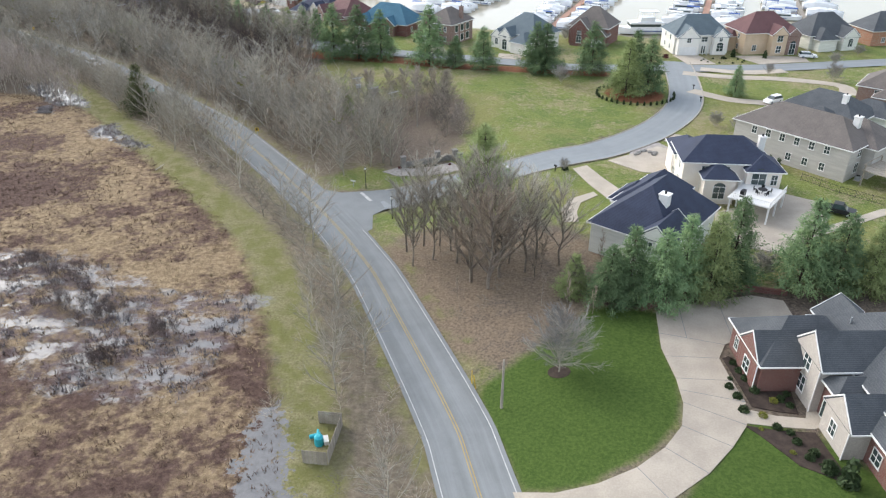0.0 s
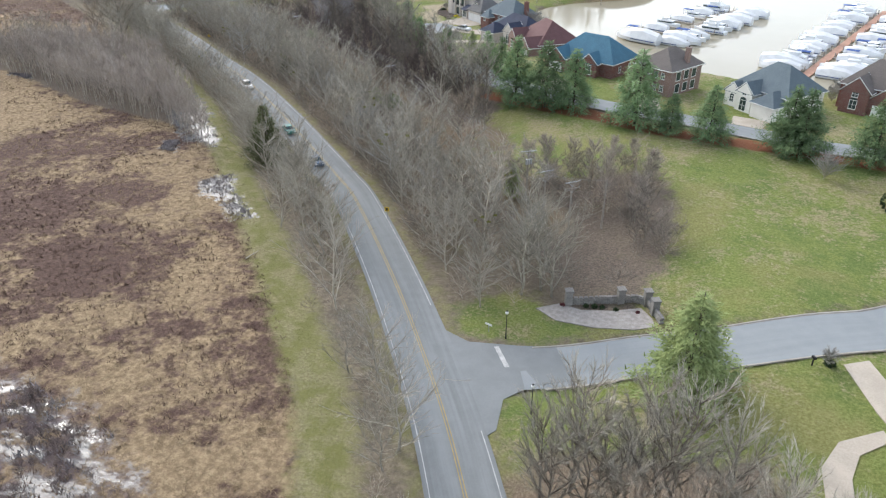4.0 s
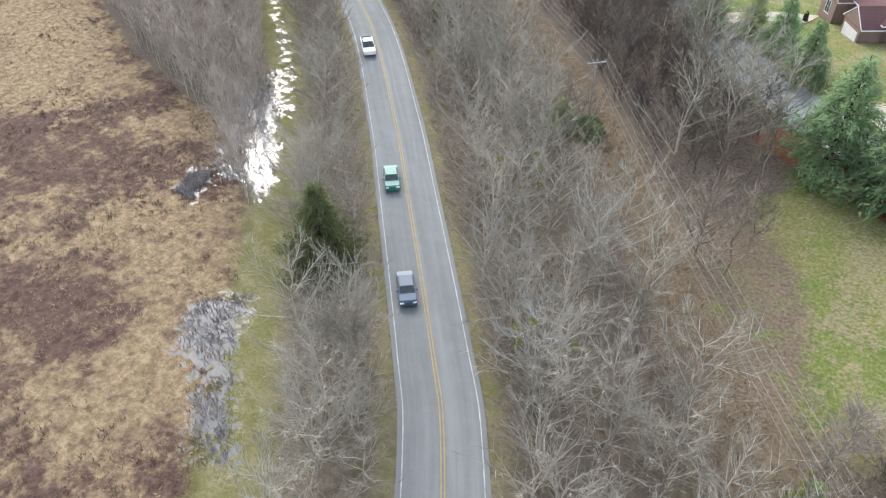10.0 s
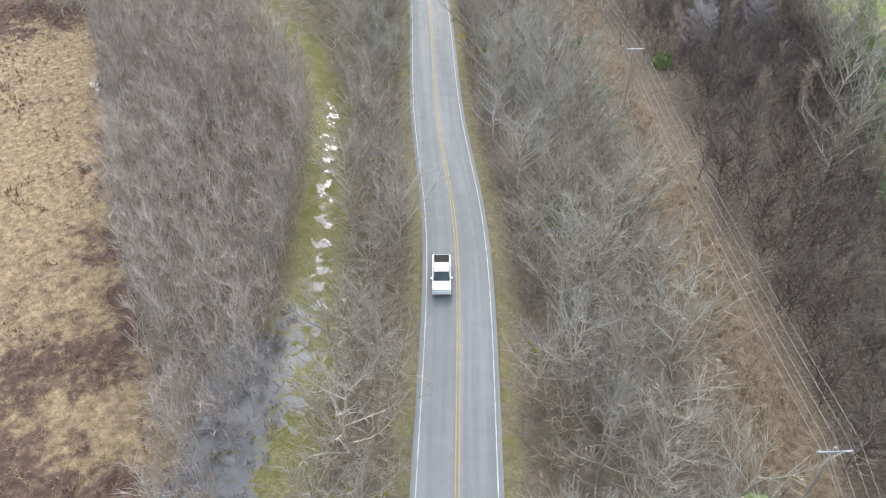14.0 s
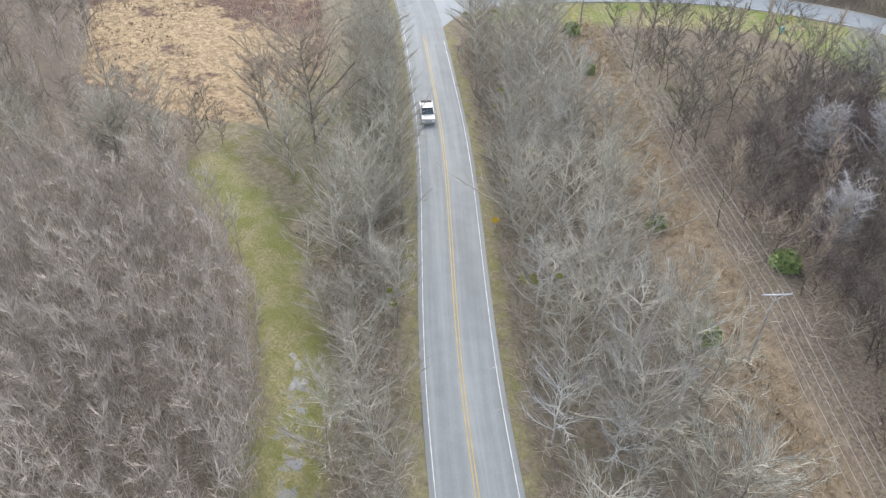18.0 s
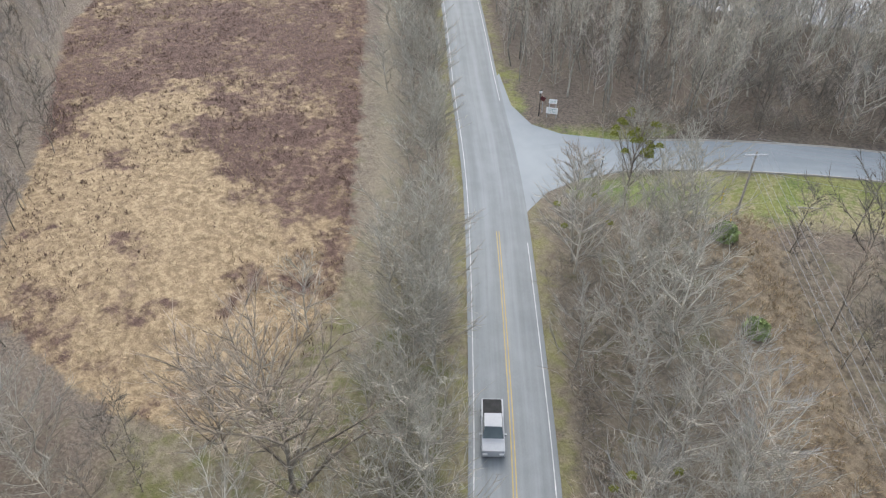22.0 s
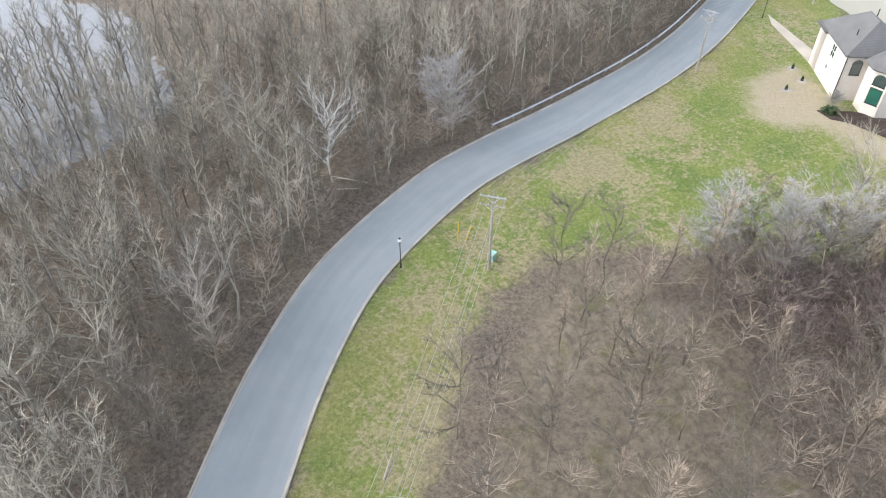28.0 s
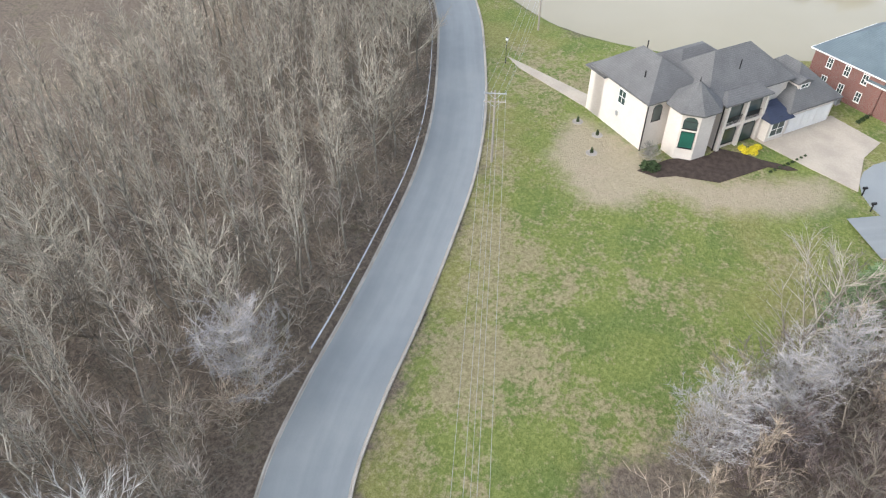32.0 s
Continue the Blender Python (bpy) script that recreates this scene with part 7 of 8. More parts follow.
for x, y, s_, k_, lb in [(-5.5, 131, 0.6, "green", "dark shrub before the entrance wall"), (-4.4, 131, 0.7, "green", "dark shrub before the entrance wall"), (-3.4, 131, 0.6, "green", "dark shrub before the entrance wall"), (-1.6, 130.6, 0.6, "green", "dark shrub before the entrance wall"), (-8.6, 130.6, 0.6, "red", "red-leaved shrub in gravel"), (1.2, 130.2, 0.5, "red", "red-leaved shrub in gravel"), (22.2, 122.2, 1.0, "green", "round hedge ring under a small tree"), (58, 187.5, 0.9, "green", "round clipped green shrub"), (64, 204.5, 1.4, "red", "large dark red bush by a drive"), (80, 203, 1.0, "green", "dark shrub by a porch"), (83.5, 205, 1.5, "cone", "tall dark evergreen shrub"), (92, 203.5, 1.4, "cone", "tall dark evergreen shrub"), (60.5, 124, 1.3, "cone", "tall narrow evergreen by a grey house"), (61.5, 122.5, 1.3, "cone", "tall narrow evergreen by a grey house"), (59.5, 125.5, 1.2, "cone", "tall narrow evergreen by a grey house"), (-46, 256, 1.1, "cone", "narrow evergreen beside a drive"), (-44.5, 257.5, 1.1, "cone", "narrow evergreen beside a drive"), (-66, 283, 0.9, "green", "low hedge along a drive"), (-64, 281.5, 0.9, "green", "low hedge along a drive"), (-8, 224, 0.8, "green", "shrub by a house wall"), (12, 212, 0.9, "red", "dark shrub by the street"), (14, 210.5, 0.8, "green", "dark shrub by the street")]:
    shrub(x, y, s_, k_, lb)
for x, y, s_ in ((-60.0, 205.6, 2.2), (-113.2, 254.6, 1.5), (-126.7, 267.0, 1.2), (-112.6, 271.6, 1.6), (-168.4, 305.2, 1.5), (-157.2, 294.6, 1.3)):
    shrub(x, y, s_, "evergreen", "loose olive-green evergreen bush under the power line")
for i in range(10):
    a = i * 0.63
    shrub(79 + 6 * math.cos(a), 200.5 + 2.6 * math.sin(a), 0.5, "green", "small clipped shrub in an oval ring")
tree("lawn", 22, 122, 0.45, "small bare tree in a hedge ring", 1, near)
for x, y, s_ in ((14, 199, 0.55), (2, 202.5, 0.45), (-14, 206, 0.6), (86, 186, 0.55), (100, 180, 0.9), (58, 146, 0.7), (61, 141, 0.8), (41, 229, 0.9), (39, 226, 0.8), (-66, 270, 0.9), (-62.5, 272.5, 0.9), (-42, 297, 1.5), (-38, 292, 1.4), (-44, 345, 0), (108, 196, 0.7), (120, 206, 0.7), (43, 84, 0.8)):
    if s_:
        tree("lawn", x, y, s_, "bare ornamental tree in a front yard", rng=near)

# ---- poles and wires ----


def pole(x, y, height=10.5, arms=1, heading=0.0, label="weathered wooden utility pole with a crossarm", cans=0):
    root = thing("utility_pole", label, "utility pole", pose(x, y, gzf(x, y), 0, 0, heading), "utility poles")
    bm = bmesh.new()
    tube(bm, (0, 0, -0.5), (0, 0, height), 0.17, 0.11, 8)
    part("pole", bm, M["pole_wood"], root)
    for a in range(arms):
        z = height - 0.35 - a * 1.1
        arm = part("crossarm", boxes((-1.35, -0.19, z - 0.06, 1.35, -0.1, z + 0.06)), M["steel"] if a == 0 else M["pole_wood"], root)
        for ix in (-1.25, -0.45, 0.45, 1.25):
            b2 = bmesh.new()
            tube(b2, (ix, -0.145, z + 0.06), (ix, -0.145, z + 0.26), 0.05, 0.035, 6)
            part("insulator", b2, M["steel"], arm)
        b2 = bmesh.new()
        for sx in (-1, 1):
            tube(b2, (sx * 0.75, -0.15, z - 0.05), (0, -0.12, z - 0.75), 0.025, 0.025, 4)
        part("brace", b2, M["steel"], root)
    for c in range(cans):
        b2 = bmesh.new()
        tube(b2, (-0.4 + 0.4 * c, -0.38, height - 2.6), (-0.4 + 0.4 * c, -0.38, height - 1.7), 0.19, 0.19, 10)
        part("transformer", b2, M["steel"], root)
    return root


def head(a, b):
    return math.degrees(math.atan2(b[1] - a[1], b[0] - a[0])) - 90


LINE = [(8, 139), (-15.2, 154.1), (-62, 210.5), (-108.5, 254.5), (-170, 310)]
for i, p in enumerate(LINE[1:], 1):
    q = LINE[i + 1] if i + 1 < len(LINE) else (-215, 345)
    pole(*p, (9.6, 8.4, 9.6, 9.0)[i - 1], 2 if i == 1 else 1, head(p, q))
pole(-19.3, 161.3, 9.8, 1, 30, "utility pole carrying grey transformer cans", 3)
pole(-10.7, 151.5, 9.4, 2, 40)
pole(-5.7, 154.2, 8.5, 0, 0, "plain wooden pole without a crossarm")
LINE2 = [(-170, 310), (-143.2, 331.5), (-89, 347.3), (-50, 352), (-25, 362)]
for i, p in enumerate(LINE2[1:], 1):
    pole(*p, 10.2, 2, head(LINE2[i - 1], p))
pole(5.5, 59.8, 6.5, 0, 0, "plain wooden pole on the lawn")


def wire(a, b, sag, name="power_line"):
    a, b = Vector(a), Vector(b)
    side = (b - a).cross(Vector((0, 0, 1))).normalized() * 0.015
    verts, faces = [], []
    for i in range(17):
        c = a.lerp(b, i / 16) - Vector((0, 0, sag * 4 * (i / 16) * (1 - i / 16)))
        verts += [c + side, c - side, c + Vector((0, 0, 0.026))]
    for i in range(16):
        for j in range(3):
            k = (j + 1) % 3
            faces.append((i * 3 + j, i * 3 + k, i * 3 + 3 + k, i * 3 + 3 + j))
    tagged(new(name, mesh_from(name, verts, faces, [M["wire"]])), "thin overhead power line between wooden poles", "power line", "power lines")


for L_, h0 in ((LINE[1:], 9.5), (LINE2, 10.0)):
    for p, q in zip(L_, L_[1:]):
        d_ = Vector((q[0] - p[0], q[1] - p[1], 0)).normalized()
        nn = Vector((d_.y, -d_.x, 0))
        for o in (-1.25, -0.45, 0.45, 1.25):
            wire(Vector((*p, gzf(*p) + h0)) + nn * o, Vector((*q, gzf(*q) + h0)) + nn * o, 1.0)
        wire(Vector((*p, gzf(*p) + 6.6)), Vector((*q, gzf(*q) + 6.6)), 1.2)
for p, q in (((-15.2, 154.1, 9.3), (-10.7, 151.5, 9.1)), ((-15.2, 154.1, 9.4), (-19.3, 161.3, 9.5)), ((-15.2, 154.1, 8.6), (-5.7, 154.2, 8.3))):
    wire((p[0], p[1], p[2]), (q[0], q[1], q[2] + gzf(q[0], q[1])), 0.2)

# ---- street lamps ----


def lamp(x, y, h=4.4):
    root = thing("street_lamp", "black post lamp with a pale globe beside the street", "street lamp", pose(x, y, gzf(x, y)), "street lamps")
    bm = bmesh.new()
    tube(bm, (0, 0, -0.2), (0, 0, 0.8), 0.11, 0.075, 8)
    tube(bm, (0, 0, 0.8), (0, 0, h - 0.5), 0.055, 0.045, 8)
    part("post", bm, M["black_metal"], root)
    bm = bmesh.new()
    bmesh.ops.create_uvsphere(bm, u_segments=10, v_segments=7, radius=0.22, matrix=Matrix.Translation((0, 0, h - 0.3)))
    part("globe", bm, M["trim"], root, "white glass globe", True)
    bm = bmesh.new()
    tube(bm, (0, 0, h - 0.1), (0, 0, h + 0.1), 0.14, 0.02, 8)
    part("cap", bm, M["black_metal"], root)


for x, y in ((-14.4, 121.3), (-150.7, 337.3), (-63, 353.6), (-8.9, 108.5), (-184.8, 301.5), (-202.2, 307.6)):
    lamp(x, y, 4.2)

# ---- signs ----


def sign(x, y, face, label, w, h, z, mat, turn=0.0, posts=1):
    root = thing("road_sign", label, "sign", pose(x, y, gzf(x, y), 0, 0, face), "")
    for i in range(posts):
        px = 0 if posts == 1 else (-w * 0.4 + i * w * 0.8)
        part("post", boxes((px - 0.04, 0.02, -0.3, px + 0.04, 0.1, z + h * 0.5)), M["steel"], root)
    pl = part("panel", boxes((-w / 2, -0.02, -h / 2, w / 2, 0.015, h / 2)), M[mat], root)
    pl.matrix_local = pose(0, 0, z, 0, turn, 0)
    return root, pl


r_, p_ = sign(-40.1, 148.2, 20, "yellow chevron road sign on a post", 0.75, 0.75, 1.9, "yellow_paint")
part("chevron", boxes((-0.2, -0.03, -0.05, 0.15, -0.021, 0.22), (-0.2, -0.03, -0.22, 0.15, -0.021, 0.0)), M["black_metal"], p_)
sign(-138.7, 251.6, 40, "yellow diamond warning sign on a post", 0.75, 0.75, 2.0, "yellow_paint", 45)
r_, p_ = sign(-200.6, 308.6, 38, "white double-board notice sign at a road corner", 1.7, 1.0, 1.2, "trim", 0, 2)
part("text_bars", boxes((-0.55, -0.028, 0.22, 0.55, -0.021, 0.27), (-0.55, -0.028, 0.0, 0.4, -0.021, 0.035), (-0.55, -0.028, -0.24, 0.5, -0.021, -0.205)), M["car_green"], p_)
p2_ = sign(-201.2, 309.3, 38, "small white notice board above a larger one", 1.2, 0.7, 2.2, "trim", 0, 2)[1]
part("text_bars", boxes((-0.4, -0.028, 0.06, 0.4, -0.021, 0.1), (-0.4, -0.028, -0.16, 0.3, -0.021, -0.125)), M["car_green"], p2_)
sign(-202.6, 308.6, 30, "small red sign plate at a junction", 0.7, 0.7, 2.3, "red_leaf", 22)
sign(-16.8, 122, -20, "small street name sign on a post", 1.0, 0.28, 1.2, "trim")
for x, y in ((20.3, 121.6), (46.5, 136), (60.5, 163), (-79.6, 303.8), (-82.5, 303), (62, 173)):
    mb = thing("mailbox", "black mailbox on a post beside the street", "mailbox", pose(x, y, gzf(x, y), 0, 0, 30), "mailboxes")
    part("post", boxes((-0.06, -0.06, -0.2, 0.06, 0.06, 1.0)), M["black_metal"], mb)
    part("box", boxes((-0.12, -0.28, 1.0, 0.12, 0.28, 1.25)), M["black_metal"], mb)

# ---- guard rail ----
rail = thing("guard_rail", "galvanised steel guard rail along the wood's edge", "guard rail", pose(0, 0, 0))
sel = SIDE_B[(SIDE_B[:, 0] > -125) & (SIDE_B[:, 0] < -9)]
dd = np.gradient(sel, axis=0)
dd /= np.linalg.norm(dd, axis=1)[:, None]
out_ = sel + np.stack([-dd[:, 1], dd[:, 0]], 1) * 4.7
verts, k = [], len(out_)
for o, z in ((0.0, 0.45), (0.07, 0.52), (0.0, 0.6), (0.07, 0.68), (0.0, 0.76)):
    c = out_ - np.stack([-dd[:, 1], dd[:, 0]], 1) * o
    verts += list(zip(c[:, 0], c[:, 1], lie(c[:, 0], c[:, 1]) + z))
ob = new("beam", mesh_from("beam", verts, [(a * k + i, (a + 1) * k + i, (a + 1) * k + i + 1, a * k + i + 1) for a in range(4) for i in range(k - 1)], [M["steel"]]))
ob.parent = rail
for i in range(0, k, 2):
    x, y = out_[i] + np.array([-dd[i, 1], dd[i, 0]]) * 0.12
    z = float(lie(x, y))
    part("post", boxes((x - 0.07, y - 0.07, z - 0.3, x + 0.07, y + 0.07, z + 0.74)), M["pole_wood"], rail)

# ---- entrance wall ----
gate = thing("entrance_wall", "curved rough stone entrance wall with pillars", "wall", pose(0, 0, 0))
GW = [(-7.9, 131.2), (-6, 131.6), (-4, 132.2), (-1.2, 132.6), (0.6, 133), (2.2, 132.4), (3.2, 130.2), (4.2, 127.6)]
stone_r = random.Random(5)
for (ax, ay), (bx, by) in zip(GW, GW[1:]):
    n_ = max(2, int(math.hypot(bx - ax, by - ay) / 0.55))
    for r0 in range(4):
        for j in range(n_):
            t_ = (j + 0.5 * (r0 % 2)) / n_
            x, y = ax + (bx - ax) * t_, ay + (by - ay) * t_
            o_ = part("stone", boxes((-0.27, -0.2, 0, 0.27, 0.2, 0.3)), M["rubble"], gate) if "gstone" not in CACHE else share("stone", CACHE["gstone"], gate)
            CACHE["gstone"] = o_.data
            o_.matrix_local = pose(x, y, gzf(x, y) - 0.1 + r0 * 0.31, stone_r.uniform(-3, 3), 0, math.degrees(math.atan2(by - ay, bx - ax)) + stone_r.uniform(-5, 5)) @ Matrix.Diagonal((stone_r.uniform(0.85, 1.05), stone_r.uniform(0.85, 1.1), 1, 1))
for x, y in (GW[0], GW[3], GW[5], GW[6]):
    o_ = part("pillar", boxes((-0.45, -0.45, -0.3, 0.45, 0.45, 2.1), (-0.55, -0.55, 2.1, 0.55, 0.55, 2.28)), M["rubble"], gate)
    o_.matrix_local = pose(x, y, gzf(x, y), 0, 0, 20)
for i in range(9):
    x, y = 38.9 + stone_r.uniform(-2.6, 2.6), 130.1 + stone_r.uniform(-1.2, 1.2)
    bm = bmesh.new()
    bmesh.ops.create_icosphere(bm, subdivisions=1, radius=1.0)
    for v in bm.verts:
        v.co *= stone_r.uniform(0.75, 1.2)
    me = bpy.data.meshes.new("boulder")
    bm.to_mesh(me)
    bm.free()
    me.materials.append(M["rubble"])
    o_ = new("boulder", me)
    o_.matrix_world = pose(x, y, gzf(x, y) + 0.15, 0, 0, 40) @ Matrix.Diagonal((0.8, 0.5, 0.4, 1))
    tagged(o_, "grey boulder in a rock garden", "boulder", "boulders")

# ---- fenced pump enclosure by the track ----
pen = thing("fence_enclosure", "weathered board fence enclosure open to the sky", "fence", pose(-13.4, 56.2, gzf(-13.4, 56.2), 0, 0, -8))
for i in range(15):
    part("board", boxes((1.3, -2.9 + i * 0.39, -0.1, 1.34, -2.54 + i * 0.39, 1.7 + 0.04 * (i % 3))), M["planks"], pen)
for i in range(7):
    part("board", boxes((-1.3 + i * 0.37, 2.9, -0.1, -0.96 + i * 0.37, 2.94, 1.7)), M["planks"], pen)
    part("board", boxes((-1.3 + i * 0.37, -2.96, -0.1, -0.96 + i * 0.37, -2.92, 1.75)), M["planks"], pen)
part("rail", boxes((-1.3, 2.84, 0.4, 1.3, 2.9, 0.5), (-1.3, 2.84, 1.3, 1.3, 2.9, 1.4), (1.24, -2.9, 0.4, 1.3, 2.9, 0.5), (1.24, -2.9, 1.3, 1.3, 2.9, 1.4)), M["planks"], pen)
tank = thing("water_pump", "bright teal pump housing with pipes", "pump", pose(-13.8, 56.1, gzf(-13.8, 56.1), 0, 0, 15))
bm = bmesh.new()
tube(bm, (0, 0, 0), (0, 0, 1.0), 0.5, 0.48, 12)
tube(bm, (0, 0, 1.0), (0, 0, 1.2), 0.48, 0.2, 12)
part("housing", bm, M["teal_plastic"], tank)
bm = bmesh.new()
tube(bm, (-0.9, 0.9, 0.35), (0.3, 1.0, 0.4), 0.24, 0.24, 8)
tube(bm, (-0.1, 0.4, 0.5), (0.1, 1.6, 0.5), 0.14, 0.14, 8)
part("pipe", bm, M["teal_plastic"], tank)
part("base", boxes((0.5, -0.4, 0, 1.0, 0.6, 0.5)), M["trim"], tank)

# ---- vehicles ----


def car(x, y, heading, mat, label, kind="sedan"):
    root = thing({"sedan": "car", "suv": "car", "truck": "pickup_truck"}[kind], label, "pickup truck" if kind == "truck" else "car", pose(x, y, gzf(x, y) + 0.065, 0, 0, heading), "vehicles")
    L, W, low, belt, top = {"sedan": (4.7, 1.82, 0.28, 0.9, 1.42), "suv": (4.8, 1.9, 0.32, 1.05, 1.72), "truck": (5.6, 1.98, 0.4, 1.05, 1.82)}[kind]
    prof = {"sedan": [(-2.35, 0.45), (-2.33, 0.85), (-1.55, 0.95), (2.1, 0.9), (2.3, 0.75), (2.35, 0.4)], "suv": [(-2.4, 0.5), (-2.38, 1.05), (-1.2, 1.08), (1.3, 1.05), (2.25, 0.92), (2.4, 0.5)], "truck": [(-2.8, 0.55), (-2.78, 1.05), (-0.7, 1.08), (1.4, 1.08), (2.65, 1.0), (2.8, 0.55)]}[kind]
    bm = bmesh.new()
    rings = []
    for s_ in (-1, -0.93, 0.93, 1):
        kx = 0.97 if abs(s_) == 1 else 1.0
        rings.append([bm.verts.new((W / 2 * s_, -px * kx, z if abs(s_) < 1 else low + (z - low) * 0.93)) for px, z in [(prof[0][0], low)] + prof + [(prof[-1][0], low)]])
    for a, b in zip(rings, rings[1:]):
        for i in range(len(a)):
            j = (i + 1) % len(a)
            bm.faces.new((a[i], a[j], b[j], b[i]))
    bm.faces.new(rings[0])
    bm.faces.new(rings[-1][::-1])
    bmesh.ops.recalc_face_normals(bm, faces=bm.faces)
    body = part("body", bm, M[mat], root)
    cab = {"sedan": ((-1.7, 1.15), (-1.0, 0.45)), "suv": ((-2.3, 1.1), (-2.0, 0.35)), "truck": ((-0.75, 1.5), (-0.6, 0.7))}[kind]
    bm = bmesh.new()
    lo_ = [bm.verts.new(p) for p in ((-W * 0.46, -cab[0][1], belt - 0.02), (W * 0.46, -cab[0][1], belt - 0.02), (W * 0.46, -cab[0][0], belt - 0.02), (-W * 0.46, -cab[0][0], belt - 0.02))]
    hi_ = [bm.verts.new(p) for p in ((-W * 0.37, -cab[1][1], top - 0.04), (W * 0.37, -cab[1][1], top - 0.04), (W * 0.37, -cab[1][0], top - 0.04), (-W * 0.37, -cab[1][0], top - 0.04))]
    for i in range(4):
        bm.faces.new((lo_[i], lo_[(i + 1) % 4], hi_[(i + 1) % 4], hi_[i]))
    bm.faces.new(hi_)
    part("windows", bm, M["glass"], root)
    part("roof", boxes((-W * 0.38, -cab[1][1] - 0.04, top - 0.05, W * 0.38, -cab[1][0] + 0.04, top)), M[mat], root)
    if kind == "truck":
        part("bed", boxes((-W * 0.42, 0.85, 1.082, W * 0.42, 2.7, 1.09)), M["tyre"], root)
    for sx in (-1, 1):
        for wy in (-L * 0.31, L * 0.3):
            bm = bmesh.new()
            tube(bm, (sx * (W / 2 - 0.22), wy, 0.33), (sx * (W / 2 + 0.01), wy, 0.33), 0.33, 0.33, 12)
            wh = part("wheel", bm, M["tyre"], root)
            bm = bmesh.new()
            tube(bm, (sx * (W / 2), wy, 0.33), (sx * (W / 2 + 0.03), wy, 0.33), 0.2, 0.18, 10)
            part("rim", bm, M["steel"], wh)
        part("headlight", boxes((sx * W * 0.36 - 0.2, -L / 2 - 0.012, 0.62, sx * W * 0.36 + 0.2, -L / 2 + 0.12, 0.78)), M["trim"], body)
        part("tail_light", boxes((sx * W * 0.4 - 0.14, L / 2 - 0.06, 0.66, sx * W * 0.4 + 0.14, L / 2 + 0.012, 0.84)), M["red_leaf"], body)
        part("mirror", boxes((sx * (W / 2 + 0.1) - 0.1, -cab[0][1] + 0.35, belt, sx * (W / 2 + 0.1) + 0.1, -cab[0][1] + 0.5, belt + 0.16)), M[mat], body)


def on_road(x, y, side):
    i = int(np.argmin(np.hypot(MAIN[:, 0] - x, MAIN[:, 1] - y)))
    d_ = MAIN[i + 1] - MAIN[i - 1]
    d_ /= np.linalg.norm(d_)
    c = MAIN[i] + np.array([d_[1], -d_[0]]) * side
    return c[0], c[1], math.degrees(math.atan2(d_[1], d_[0])) - 90


for x, y, mat, label, kind in ((-61.9, 167.9, "car_blue", "dark blue sedan driving on the road", "sedan"), (-75.3, 182.7, "car_green", "dark green sedan driving on the road", "sedan"), (-100.9, 208.6, "car_white", "white pickup truck driving on the road", "truck"), (-164.8, 265.2, "car_grey", "silver pickup truck driving on the road", "truck")):
    cx, cy, hd = on_road(x, y, -1.75)
    car(cx, cy, hd, mat, label, kind)
car(63.2, 103.8, 55, "car_black", "black pickup truck parked on a concrete court", "truck")
car(77.1, 162.2, -60, "car_white", "white car parked on a looping drive", "suv")
car(104.5, 204, 80, "car_white", "white SUV parked in front of a house", "suv")
car(-66, 295.2, 70, "car_white", "white pickup truck parked on a drive", "truck")

# ---- harbour ----


